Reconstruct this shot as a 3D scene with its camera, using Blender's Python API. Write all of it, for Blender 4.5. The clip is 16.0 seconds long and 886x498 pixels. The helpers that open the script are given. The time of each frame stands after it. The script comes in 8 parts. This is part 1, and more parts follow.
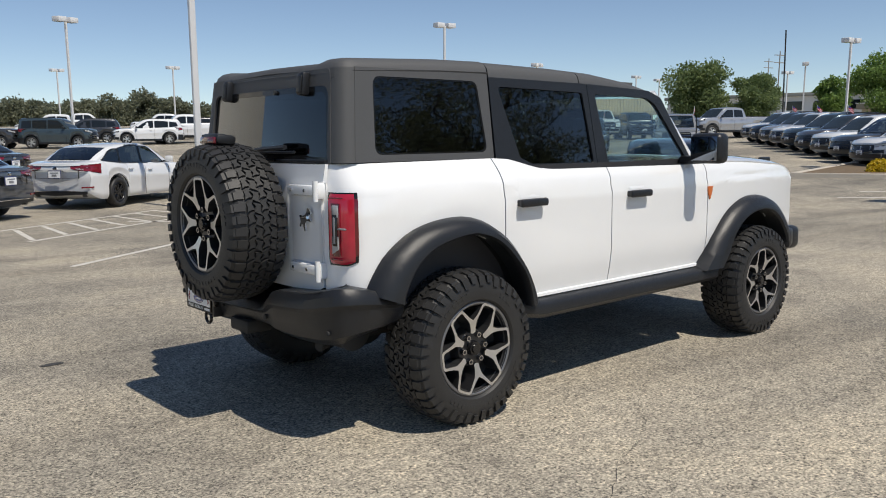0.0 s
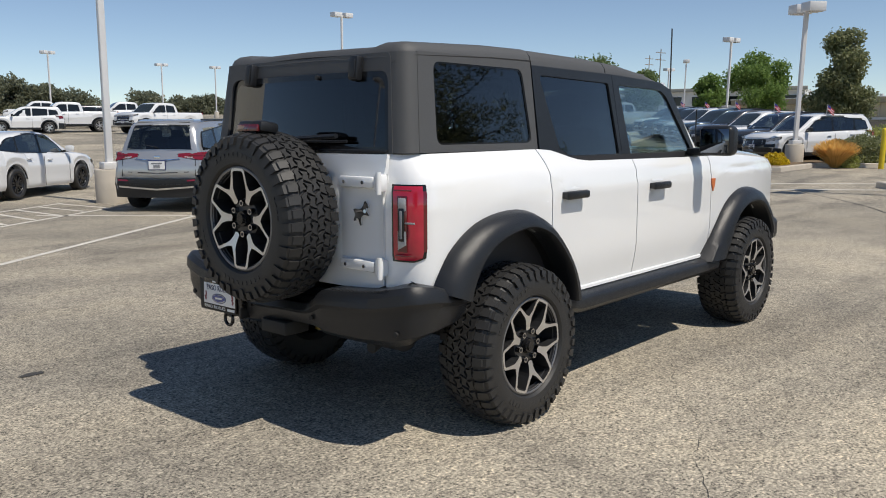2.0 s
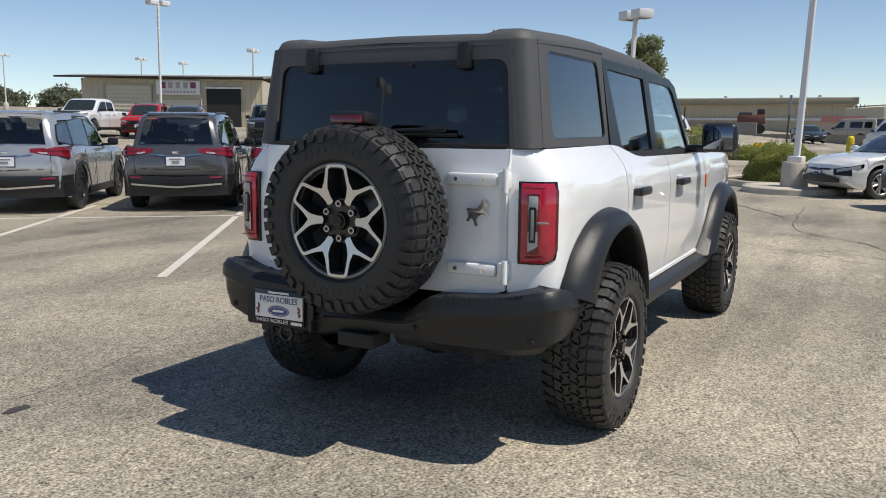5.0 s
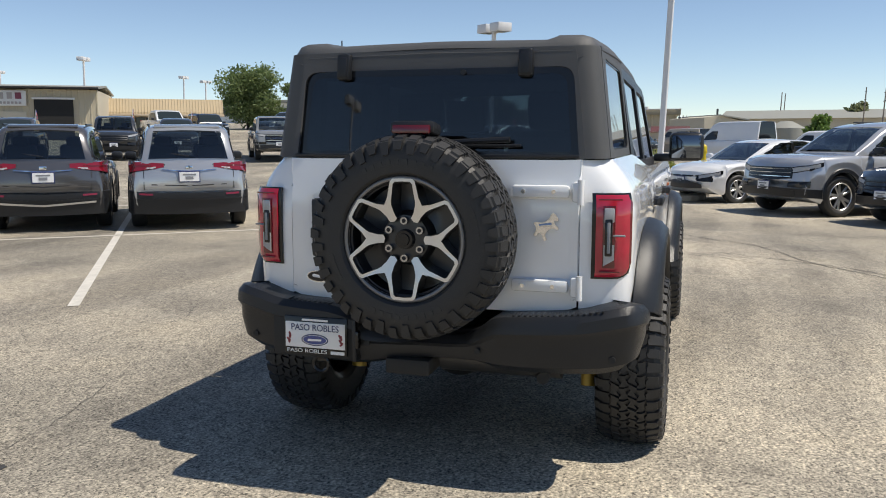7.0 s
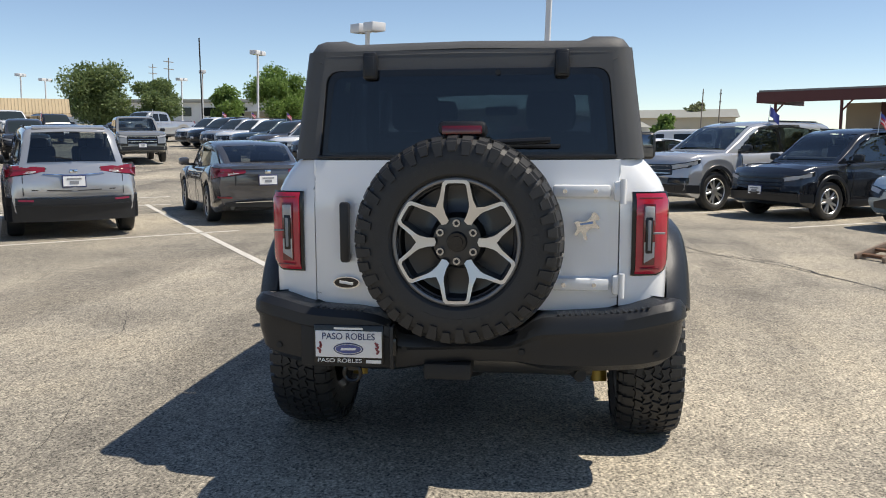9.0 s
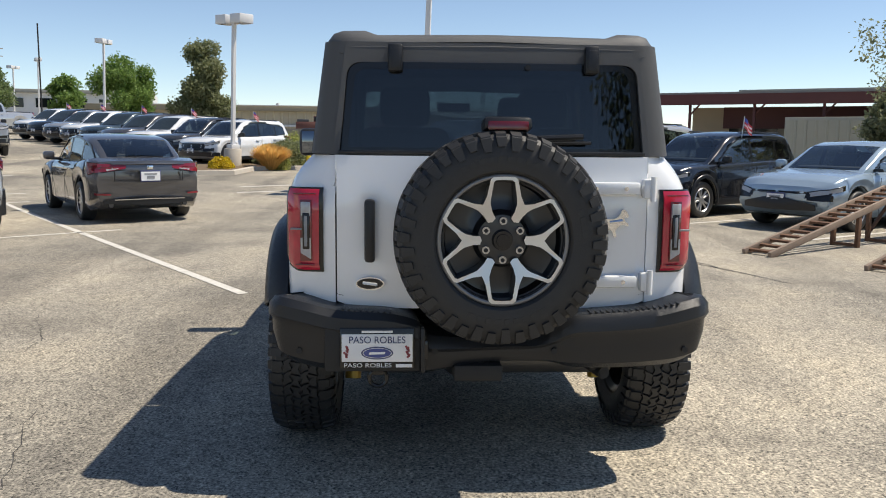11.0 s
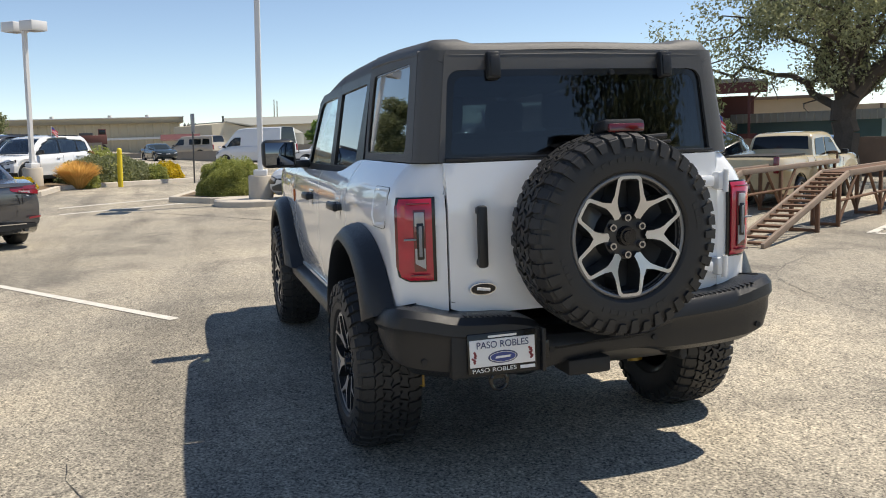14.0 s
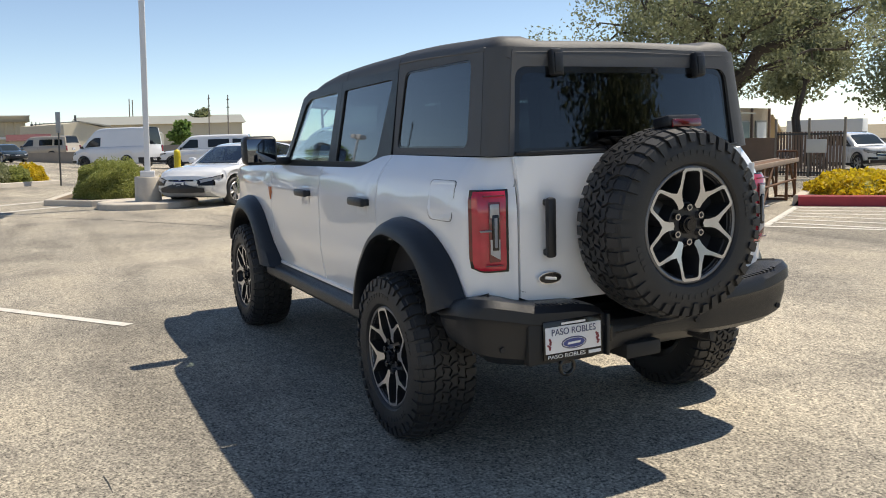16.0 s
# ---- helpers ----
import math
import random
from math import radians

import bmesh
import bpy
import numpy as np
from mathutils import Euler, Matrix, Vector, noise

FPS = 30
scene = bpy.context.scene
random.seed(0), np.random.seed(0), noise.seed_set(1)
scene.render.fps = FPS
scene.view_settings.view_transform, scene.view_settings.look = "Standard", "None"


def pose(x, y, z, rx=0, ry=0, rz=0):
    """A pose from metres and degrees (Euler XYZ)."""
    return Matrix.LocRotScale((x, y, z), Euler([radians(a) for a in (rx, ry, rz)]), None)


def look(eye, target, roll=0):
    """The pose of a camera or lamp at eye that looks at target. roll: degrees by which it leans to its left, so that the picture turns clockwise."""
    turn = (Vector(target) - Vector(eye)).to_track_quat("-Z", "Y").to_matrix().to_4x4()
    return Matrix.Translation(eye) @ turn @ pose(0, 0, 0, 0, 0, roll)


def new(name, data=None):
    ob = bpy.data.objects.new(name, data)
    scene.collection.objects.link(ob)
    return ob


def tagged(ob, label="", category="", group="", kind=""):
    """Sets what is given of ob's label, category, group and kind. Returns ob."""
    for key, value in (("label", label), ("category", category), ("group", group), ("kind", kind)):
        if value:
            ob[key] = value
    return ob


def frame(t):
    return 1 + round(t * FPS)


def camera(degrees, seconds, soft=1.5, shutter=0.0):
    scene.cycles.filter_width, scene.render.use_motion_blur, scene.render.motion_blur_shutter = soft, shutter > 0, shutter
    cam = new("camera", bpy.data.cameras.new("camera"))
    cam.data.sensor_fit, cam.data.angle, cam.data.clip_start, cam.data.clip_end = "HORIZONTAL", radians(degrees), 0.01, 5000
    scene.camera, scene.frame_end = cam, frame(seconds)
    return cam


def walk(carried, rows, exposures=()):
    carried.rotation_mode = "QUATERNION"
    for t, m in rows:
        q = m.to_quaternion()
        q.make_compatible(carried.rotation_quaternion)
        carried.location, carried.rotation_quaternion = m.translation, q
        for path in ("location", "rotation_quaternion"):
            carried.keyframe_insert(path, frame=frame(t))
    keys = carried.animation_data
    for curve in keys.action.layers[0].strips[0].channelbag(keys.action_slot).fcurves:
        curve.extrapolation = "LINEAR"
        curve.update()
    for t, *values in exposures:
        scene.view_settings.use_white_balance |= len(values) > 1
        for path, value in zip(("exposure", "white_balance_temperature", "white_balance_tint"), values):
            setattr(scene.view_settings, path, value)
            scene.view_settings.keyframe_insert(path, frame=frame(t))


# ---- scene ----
cam = camera(56.2, 16.0, soft=1.0)
PATH = [
    (0, (-2.89, -4.037, 1.489), (-1.59, -2.541, 1.225), -0.7),
    (0.5, (-3.065, -3.852, 1.494), (-1.72, -2.398, 1.222), -0.7),
    (1, (-3.202, -3.684, 1.488), (-1.808, -2.277, 1.213), -0.6),
    (1.5, (-3.272, -3.486, 1.484), (-1.826, -2.133, 1.205), -0.4),
    (2, (-3.355, -3.315, 1.483), (-1.865, -2.011, 1.198), -0.2),
    (2.5, (-3.502, -3.122, 1.483), (-1.965, -1.875, 1.195), 0.1),
    (3, (-3.558, -2.907, 1.466), (-1.973, -1.724, 1.177), 0.2),
    (3.5, (-3.612, -2.682, 1.473), (-1.98, -1.561, 1.191), 0.2),
    (4, (-3.756, -2.447, 1.476), (-2.086, -1.382, 1.198), 0.3),
    (4.2, (-3.787, -2.372, 1.479), (-2.107, -1.331, 1.196), 0.3),
    (6.3, (-4.034, -1.427, 1.438), (-2.179, -0.729, 1.167), 0.2),
    (6.5, (-4.012, -1.326, 1.444), (-2.143, -0.666, 1.176), 0.1),
    (7, (-4.068, -1.105, 1.459), (-2.174, -0.52, 1.195), -0.0),
    (7.5, (-4.149, -0.913, 1.456), (-2.23, -0.413, 1.197), -0.1),
    (8, (-4.14, -0.736, 1.447), (-2.201, -0.327, 1.181), -0.3),
    (8.5, (-4.129, -0.559, 1.459), (-2.173, -0.228, 1.202), -0.3),
    (9, (-4.176, -0.358, 1.464), (-2.21, -0.105, 1.199), -0.3),
    (9.5, (-4.2, -0.193, 1.451), (-2.225, -0.03, 1.185), -0.1),
    (9.7, (-4.192, -0.13, 1.453), (-2.216, -0.001, 1.177), 0.1),
    (11.8, (-4.083, 0.692, 1.452), (-2.114, 0.46, 1.184), -0.2),
    (12, (-4.099, 0.765, 1.467), (-2.135, 0.504, 1.192), -0.5),
    (12.5, (-4.097, 1.009, 1.475), (-2.145, 0.667, 1.204), -1.1),
    (13, (-4.063, 1.229, 1.464), (-2.13, 0.794, 1.189), -1.6),
    (13.5, (-3.962, 1.426, 1.463), (-2.049, 0.907, 1.2), -1.8),
    (14, (-3.932, 1.659, 1.478), (-2.038, 1.076, 1.212), -1.9),
    (14.5, (-3.905, 1.867, 1.472), (-2.041, 1.194, 1.203), -1.9),
    (15, (-3.796, 2.048, 1.46), (-1.962, 1.297, 1.194), -1.9),
    (15.5, (-3.709, 2.243, 1.474), (-1.904, 1.425, 1.209), -1.9),
    (16, (-3.673, 2.493, 1.472), (-1.902, 1.604, 1.2), -1.7),
]
walk(cam, [(t, look(eye, target, roll)) for t, eye, target, roll in PATH], exposures=[(0, 0.06, 6850, 10), (3.5, 0.13, 6850, 10), (7, 0.35, 6950, 10), (10, 0.47, 7000, 10), (16, 0.60, 7250, 10)])

# ---- world and sun ----
SUN_TO = Vector((0.04, -0.575, 1.0)).normalized()
world = bpy.data.worlds.new("world")
scene.world = world
world.use_nodes = True
wn = world.node_tree.nodes
sky = wn.new("ShaderNodeTexSky")
sky.sky_type = "NISHITA"
sky.sun_disc = False
sky.sun_elevation = math.asin(SUN_TO.z)
sky.sun_rotation = math.atan2(SUN_TO.x, SUN_TO.y)
sky.altitude, sky.air_density, sky.dust_density, sky.ozone_density = 1200, 0.80, 0.0, 1.8
wn["Background"].inputs[1].default_value = 0.106
world.node_tree.links.new(sky.outputs[0], wn["Background"].inputs[0])
sun = new("sun", bpy.data.lights.new("sun", "SUN"))
sun.data.energy, sun.data.angle, sun.data.color = 3.62, radians(0.53), (1.0, 0.955, 0.88)
sun.matrix_world = look(SUN_TO * 50, (0, 0, 0))


# ---- materials ----
def material(name, color, rough=0.5, metal=0.0, coat=0.0, var=0.0, var_scale=3.0, fine=0.0, fine_scale=60.0, bump=0.0, bump_scale=80.0, spec=0.5, warm=(1, 1, 1)):
    """A surface with two scales of variation (broad and fine) and a fine relief."""
    m = bpy.data.materials.new(name)
    m.use_nodes = True
    nt = m.node_tree
    n, l = nt.nodes, nt.links
    b = n["Principled BSDF"]
    b.inputs["Base Color"].default_value = (*color, 1)
    b.inputs["Roughness"].default_value = rough
    b.inputs["Metallic"].default_value = metal
    b.inputs["Coat Weight"].default_value = coat
    b.inputs["Coat Roughness"].default_value = 0.03
    b.inputs["Specular IOR Level"].default_value = spec
    if var or fine or bump:
        geo = n.new("ShaderNodeTexCoord")
    if var or fine:
        big, small = n.new("ShaderNodeTexNoise"), n.new("ShaderNodeTexNoise")
        big.inputs["Scale"].default_value, small.inputs["Scale"].default_value = var_scale, fine_scale
        big.inputs["Detail"].default_value, small.inputs["Detail"].default_value = 5, 2
        mix = n.new("ShaderNodeMath")
        mix.operation = "MULTIPLY_ADD"
        mix.inputs[1].default_value = var * 2
        off = n.new("ShaderNodeMath")
        off.operation = "MULTIPLY_ADD"
        off.inputs[1].default_value = fine * 2
        off.inputs[2].default_value = 1 - var - fine
        l.new(geo.outputs["Object"], big.inputs["Vector"])
        l.new(geo.outputs["Object"], small.inputs["Vector"])
        l.new(small.outputs["Fac"], off.inputs[0])
        l.new(big.outputs["Fac"], mix.inputs[0])
        l.new(off.outputs[0], mix.inputs[2])
        tint = n.new("ShaderNodeVectorMath")
        tint.operation = "SCALE"
        tint.inputs[0].default_value = color
        l.new(mix.outputs[0], tint.inputs["Scale"])
        l.new(tint.outputs[0], b.inputs["Base Color"])
        r = n.new("ShaderNodeMath")
        r.operation = "MULTIPLY_ADD"
        r.inputs[1].default_value, r.inputs[2].default_value = var * 0.4, rough - var * 0.2
        l.new(big.outputs["Fac"], r.inputs[0])
        l.new(r.outputs[0], b.inputs["Roughness"])
    if bump:
        t = n.new("ShaderNodeTexNoise")
        t.inputs["Scale"].default_value, t.inputs["Detail"].default_value = bump_scale, 3
        bp = n.new("ShaderNodeBump")
        bp.inputs["Strength"].default_value, bp.inputs["Distance"].default_value = bump, 0.004
        l.new(geo.outputs["Object"], t.inputs["Vector"])
        l.new(t.outputs["Fac"], bp.inputs["Height"])
        l.new(bp.outputs[0], b.inputs["Normal"])
    return m


def glass_material(name, tint, gloss=0.04):
    """A thin pane: what lies behind it seen through its tint, and a gloss that grows at grazing angles."""
    m = bpy.data.materials.new(name)
    m.use_nodes = True
    n, l = m.node_tree.nodes, m.node_tree.links
    n.remove(n["Principled BSDF"])
    tr, gl, fr, mx = n.new("ShaderNodeBsdfTransparent"), n.new("ShaderNodeBsdfGlossy"), n.new("ShaderNodeLayerWeight"), n.new("ShaderNodeMixShader")
    pw, ad = n.new("ShaderNodeMath"), n.new("ShaderNodeMath")
    pw.operation, ad.operation = "POWER", "MULTIPLY_ADD"
    pw.inputs[1].default_value, ad.inputs[1].default_value, ad.inputs[2].default_value = 3.6, 1 - gloss, gloss
    tr.inputs[0].default_value = (*tint, 1)
    gl.inputs["Roughness"].default_value = 0.02
    gl.inputs[0].default_value = (0.95, 0.97, 1, 1)
    fr.inputs[0].default_value = 0.5
    l.new(fr.outputs["Facing"], pw.inputs[0])
    l.new(pw.outputs[0], ad.inputs[0])
    l.new(ad.outputs[0], mx.inputs[0])
    l.new(tr.outputs[0], mx.inputs[1])
    l.new(gl.outputs[0], mx.inputs[2])
    l.new(mx.outputs[0], n["Material Output"].inputs[0])
    return m


WHITE = material("white_paint", (0.90, 0.91, 0.915), 0.16, coat=1.0, var=0.015, var_scale=2, fine=0.01, fine_scale=400)
SEAM = material("dark_seam", (0.015, 0.015, 0.016), 0.7)
ROOF = material("grey_hardtop", (0.078, 0.080, 0.083), 0.58, var=0.05, var_scale=5, fine=0.12, fine_scale=700, bump=0.25, bump_scale=900)
PLASTIC = material("black_plastic", (0.017, 0.0185, 0.0215), 0.36, spec=0.42, var=0.12, var_scale=6, fine=0.1, fine_scale=500, bump=0.2, bump_scale=700)
GLOSSBLACK = material("gloss_black", (0.012, 0.012, 0.013), 0.15)
RUBBER = material("tyre_rubber", (0.024, 0.024, 0.0245), 0.52, spec=0.5, var=0.25, var_scale=9, fine=0.2, fine_scale=150, bump=0.3, bump_scale=250)
SIDEWALL_MARK = material("sidewall_lettering", (0.026, 0.026, 0.026), 0.5)
ALLOY = material("machined_alloy", (0.66, 0.655, 0.65), 0.30, metal=0.85, var=0.03, var_scale=30, fine=0.05, fine_scale=900)
DARKALLOY = material("dark_wheel_paint", (0.046, 0.047, 0.05), 0.32, metal=0.5, coat=0.3)
RIMLIP = material("rim_lip_grey", (0.21, 0.21, 0.215), 0.38, metal=0.6, var=0.05)
CHROME = material("chrome", (0.75, 0.75, 0.76), 0.12, metal=1.0, var=0.02)
STEEL = material("dull_steel", (0.11, 0.11, 0.11), 0.45, metal=0.8, var=0.2, var_scale=12)
UNDER = material("underbody_black", (0.02, 0.02, 0.02), 0.7, var=0.3, var_scale=8)
GOLD = material("shock_gold", (0.45, 0.28, 0.05), 0.4, metal=0.5)
SEAT = material("seat_cloth", (0.035, 0.036, 0.04), 0.8, var=0.15, var_scale=8, fine=0.1, fine_scale=300, bump=0.3, bump_scale=300)
TRIM_INSIDE = material("cabin_trim", (0.03, 0.03, 0.033), 0.6, var=0.1)
HEADLINER = material("headliner", (0.12, 0.12, 0.12), 0.9, var=0.1)
TINT = glass_material("privacy_glass", (0.19, 0.225, 0.25), 0.055)
TINT_FRONT = glass_material("front_glass", (0.84, 0.91, 0.90), 0.035)
REDLENS = material("red_lens", (0.48, 0.014, 0.040), 0.12, coat=1.0, var=0.3, var_scale=14)
DARKRED = material("dark_red_lens", (0.13, 0.006, 0.01), 0.15, coat=1.0)
CLEARLENS = material("clear_lens", (0.42, 0.42, 0.43), 0.15, coat=1.0, var=0.25, var_scale=40)
PARKEDRED = material("parked_red_lens", (0.21, 0.008, 0.018), 0.14, coat=1.0, var=0.3, var_scale=9)
ORANGE = material("orange_badge", (0.62, 0.17, 0.05), 0.35)
BLUEBADGE = material("blue_badge", (0.02, 0.05, 0.25), 0.2, coat=1.0)
PLATEWHITE = material("plate_white", (0.86, 0.86, 0.86), 0.4, var=0.03)
INKBLUE = material("ink_navy", (0.03, 0.04, 0.12), 0.5)
INKRED = material("ink_grape", (0.28, 0.05, 0.06), 0.5)
INKGREY = material("ink_grey", (0.25, 0.26, 0.28), 0.5)
# Mirror colour is dimmed to imitate the reflection of darker surroundings.
MIRROR = material("mirror_glass", (0.17, 0.19, 0.22), 0.02, metal=1.0)
DARKGLASS = material("parked_glass", (0.012, 0.015, 0.017), 0.04, spec=0.5)
CARGLASS_CLEAR = material("parked_windscreen", (0.024, 0.032, 0.034), 0.04, spec=0.5)
TINT_PARKED = glass_material("parked_tinted_glass", (0.34, 0.38, 0.39), 0.075)
TINT_SCREEN = glass_material("parked_clear_glass", (0.70, 0.76, 0.75), 0.075)
CONCRETE = material("concrete", (0.52, 0.47, 0.40), 0.85, var=0.18, var_scale=4, fine=0.12, fine_scale=90, bump=0.5, bump_scale=60)
LIGHTPOLE = material("white_pole_paint", (0.72, 0.72, 0.72), 0.45, var=0.06, var_scale=2, fine=0.04)
LINEPAINT = material("line_paint", (0.62, 0.59, 0.53), 0.7, var=0.35, var_scale=7, fine=0.25, fine_scale=120, bump=0.4, bump_scale=160)
YELLOW = material("yellow_paint", (0.72, 0.55, 0.03), 0.45, var=0.1, var_scale=6)
REDKERB = material("red_kerb_paint", (0.36, 0.035, 0.05), 0.6, var=0.2, var_scale=5, fine=0.1, bump=0.3)
RUST = material("rusty_steel", (0.16, 0.085, 0.05), 0.8, metal=0.2, var=0.4, var_scale=6, fine=0.25, fine_scale=60, bump=0.4)
RAMPTIMBER = material("weathered_rail", (0.27, 0.20, 0.15), 0.8, var=0.3, var_scale=5, fine=0.2, bump=0.3)
BARK = material("bark", (0.085, 0.07, 0.058), 0.9, var=0.35, var_scale=4, fine=0.3, fine_scale=25, bump=0.9, bump_scale=20)
FLAGCLOTH = material("flag_white", (0.7, 0.68, 0.68), 0.8)
FLAGRED = material("flag_red", (0.5, 0.03, 0.05), 0.8)
FLAGBLUE = material("flag_blue", (0.03, 0.05, 0.25), 0.8)


def leaf_material(name, a, b):
    m = bpy.data.materials.new(name)
    m.use_nodes = True
    n, l = m.node_tree.nodes, m.node_tree.links
    bs = n["Principled BSDF"]
    geo, ramp = n.new("ShaderNodeNewGeometry"), n.new("ShaderNodeMix")
    ramp.data_type = "RGBA"
    ramp.inputs[6].default_value, ramp.inputs[7].default_value = (*a, 1), (*b, 1)
    l.new(geo.outputs["Random Per Island"], ramp.inputs[0])
    l.new(ramp.outputs[2], bs.inputs["Base Color"])
    bs.inputs["Roughness"].default_value = 0.55
    tl, mx = n.new("ShaderNodeBsdfTranslucent"), n.new("ShaderNodeMixShader")
    l.new(ramp.outputs[2], tl.inputs[0])
    mx.inputs[0].default_value = 0.5
    l.new(bs.outputs[0], mx.inputs[1])
    l.new(tl.outputs[0], mx.inputs[2])
    l.new(mx.outputs[0], n["Material Output"].inputs[0])
    return m


LEAF_OAK = leaf_material("oak_leaves", (0.15, 0.17, 0.09), (0.35, 0.365, 0.205))
LEAF_GREEN = leaf_material("bright_leaves", (0.11, 0.19, 0.045), (0.26, 0.38, 0.10))
# Green lightened to carry the haze over trees beyond the parked cars.
LEAF_DARK = leaf_material("dark_leaves", (0.11, 0.16, 0.06), (0.25, 0.32, 0.13))
LEAF_HEDGE = leaf_material("hedge_leaves", (0.25, 0.28, 0.07), (0.45, 0.47, 0.16))
# Haze is put into the colour: greyed, paled leaves for the skyline.
LEAF_HAZED = leaf_material("haze_pale_leaves", (0.15, 0.165, 0.11), (0.27, 0.285, 0.19))
LEAF_SAGE = leaf_material("sage_leaves", (0.15, 0.18, 0.08), (0.32, 0.33, 0.18))
LEAF_YELLOW = leaf_material("yellow_flowers", (0.50, 0.36, 0.02), (0.75, 0.58, 0.04))
LEAF_STRAW = leaf_material("straw_grass", (0.62, 0.38, 0.11), (0.82, 0.55, 0.20))


# ---- builders ----
def thing(name, m, label, category, group=""):
    """An Empty at the base of a thing."""
    ob = new(name)
    ob.empty_display_size = 0.2
    ob.matrix_world = m
    return tagged(ob, label, category, group)


def mesh_part(name, verts, faces, mat, parent=None, smooth=False, label="", sharp=38):
    me = bpy.data.meshes.new(name)
    me.from_pydata([tuple(v) for v in verts], [], faces)
    me.materials.append(mat)
    if smooth:
        me.polygons.foreach_set("use_smooth", [True] * len(me.polygons))
        me.set_sharp_from_angle(angle=radians(sharp))
    me.update()
    ob = new(name, me)
    ob.parent = parent
    return tagged(ob, label)


def part(name, bm, mat, parent=None, label="", smooth=False):
    me = bpy.data.meshes.new(name)
    bmesh.ops.recalc_face_normals(bm, faces=bm.faces)
    bm.to_mesh(me)
    bm.free()
    me.materials.append(mat)
    if smooth:
        me.polygons.foreach_set("use_smooth", [True] * len(me.polygons))
        me.set_sharp_from_angle(angle=radians(38))
    ob = new(name, me)
    ob.parent = parent
    return tagged(ob, label)


def add_box(bm, size, m=Matrix(), bevel=0.0, seg=2):
    r = bmesh.ops.create_cube(bm, size=1.0)
    vs = r["verts"]
    bmesh.ops.scale(bm, vec=size, verts=vs)
    if bevel:
        es = list({e for v in vs for e in v.link_edges})
        vs = bmesh.ops.bevel(bm, geom=es, offset=bevel, segments=seg, affect="EDGES", profile=0.5)["verts"]
        vs = list({v for v in vs})
        seen, stack = set(vs), list(vs)
        while stack:
            v = stack.pop()
            for e in v.link_edges:
                o = e.other_vert(v)
                if o not in seen:
                    seen.add(o)
                    stack.append(o)
        vs = list(seen)
    bmesh.ops.transform(bm, matrix=m, verts=vs)
    return bm


def add_cyl(bm, r1, r2, depth, m=Matrix(), seg=20):
    r = bmesh.ops.create_cone(bm, cap_ends=True, segments=seg, radius1=r1, radius2=r2, depth=depth)
    bmesh.ops.transform(bm, matrix=m, verts=r["verts"])
    return bm


def box_part(name, size, m, mat, parent, bevel=0.0, label="", seg=2):
    return part(name, add_box(bmesh.new(), size, m, bevel, seg), mat, parent, label, smooth=bevel > 0)


def cyl_part(name, r1, r2, depth, m, mat, parent, seg=20, label=""):
    return part(name, add_cyl(bmesh.new(), r1, r2, depth, m, seg), mat, parent, label, smooth=True)


def rod(bm, a, b, r1, r2=None, seg=8):
    """A round bar from a to b."""
    a, b = Vector(a), Vector(b)
    d = b - a
    m = Matrix.Translation((a + b) / 2) @ d.to_track_quat("Z", "Y").to_matrix().to_4x4()
    return add_cyl(bm, r1, r1 if r2 is None else r2, d.length, m, seg)


def rod_part(name, a, b, r, mat, parent, r2=None, seg=8, label=""):
    return part(name, rod(bmesh.new(), a, b, r, r2, seg), mat, parent, label, smooth=True)


def grid_faces(nu, nv, close_u=False):
    f = []
    for i in range(nu if close_u else nu - 1):
        for j in range(nv - 1):
            a, b = i * nv + j, ((i + 1) % nu) * nv + j
            f.append((a, b, b + 1, a + 1))
    return f


def shell(name, rows, mat, parent, thick=0.0, label="", smooth=True, flip=False, sharp=38):
    """A sheet through rows of points, given a thickness inwards."""
    nu, nv = len(rows), len(rows[0])
    v = [Vector(p) for r in rows for p in r]
    f = grid_faces(nu, nv)
    if flip:
        f = [tuple(reversed(q)) for q in f]
    if thick:
        me = bpy.data.meshes.new("t")
        me.from_pydata(v, [], f)
        me.update()
        nrm = [Vector(x.vector) for x in me.vertex_normals]
        bpy.data.meshes.remove(me)
        n0 = len(v)
        v += [p - q * thick for p, q in zip(v, nrm)]
        f += [tuple(reversed([k + n0 for k in q])) for q in f]
        rim = [i * nv for i in range(nu)] + [(nu - 1) * nv + j for j in range(1, nv)] + [i * nv + nv - 1 for i in range(nu - 2, -1, -1)] + [j for j in range(nv - 2, 0, -1)]
        for a, b in zip(rim, rim[1:] + rim[:1]):
            f.append((b, a, a + n0, b + n0) if not flip else (a, b, b + n0, a + n0))
    return mesh_part(name, v, f, mat, parent, smooth, label, sharp)


def rounded(poly, r, seg=4):
    """A polygon in two coordinates with its corners rounded; r one radius or one a corner."""
    out, k = [], len(poly)
    for i, p in enumerate(poly):
        p, a, b = Vector(p), Vector(poly[i - 1]), Vector(poly[(i + 1) % k])
        q = r[i] if isinstance(r, (list, tuple)) else r
        da, db = (a - p), (b - p)
        q = min(q, da.length * 0.45, db.length * 0.45)
        s, e = p + da.normalized() * q, p + db.normalized() * q
        for j in range(seg + 1):
            t = j / seg
            out.append(((1 - t) ** 2) * s + 2 * t * (1 - t) * p + t * t * e)
    return out


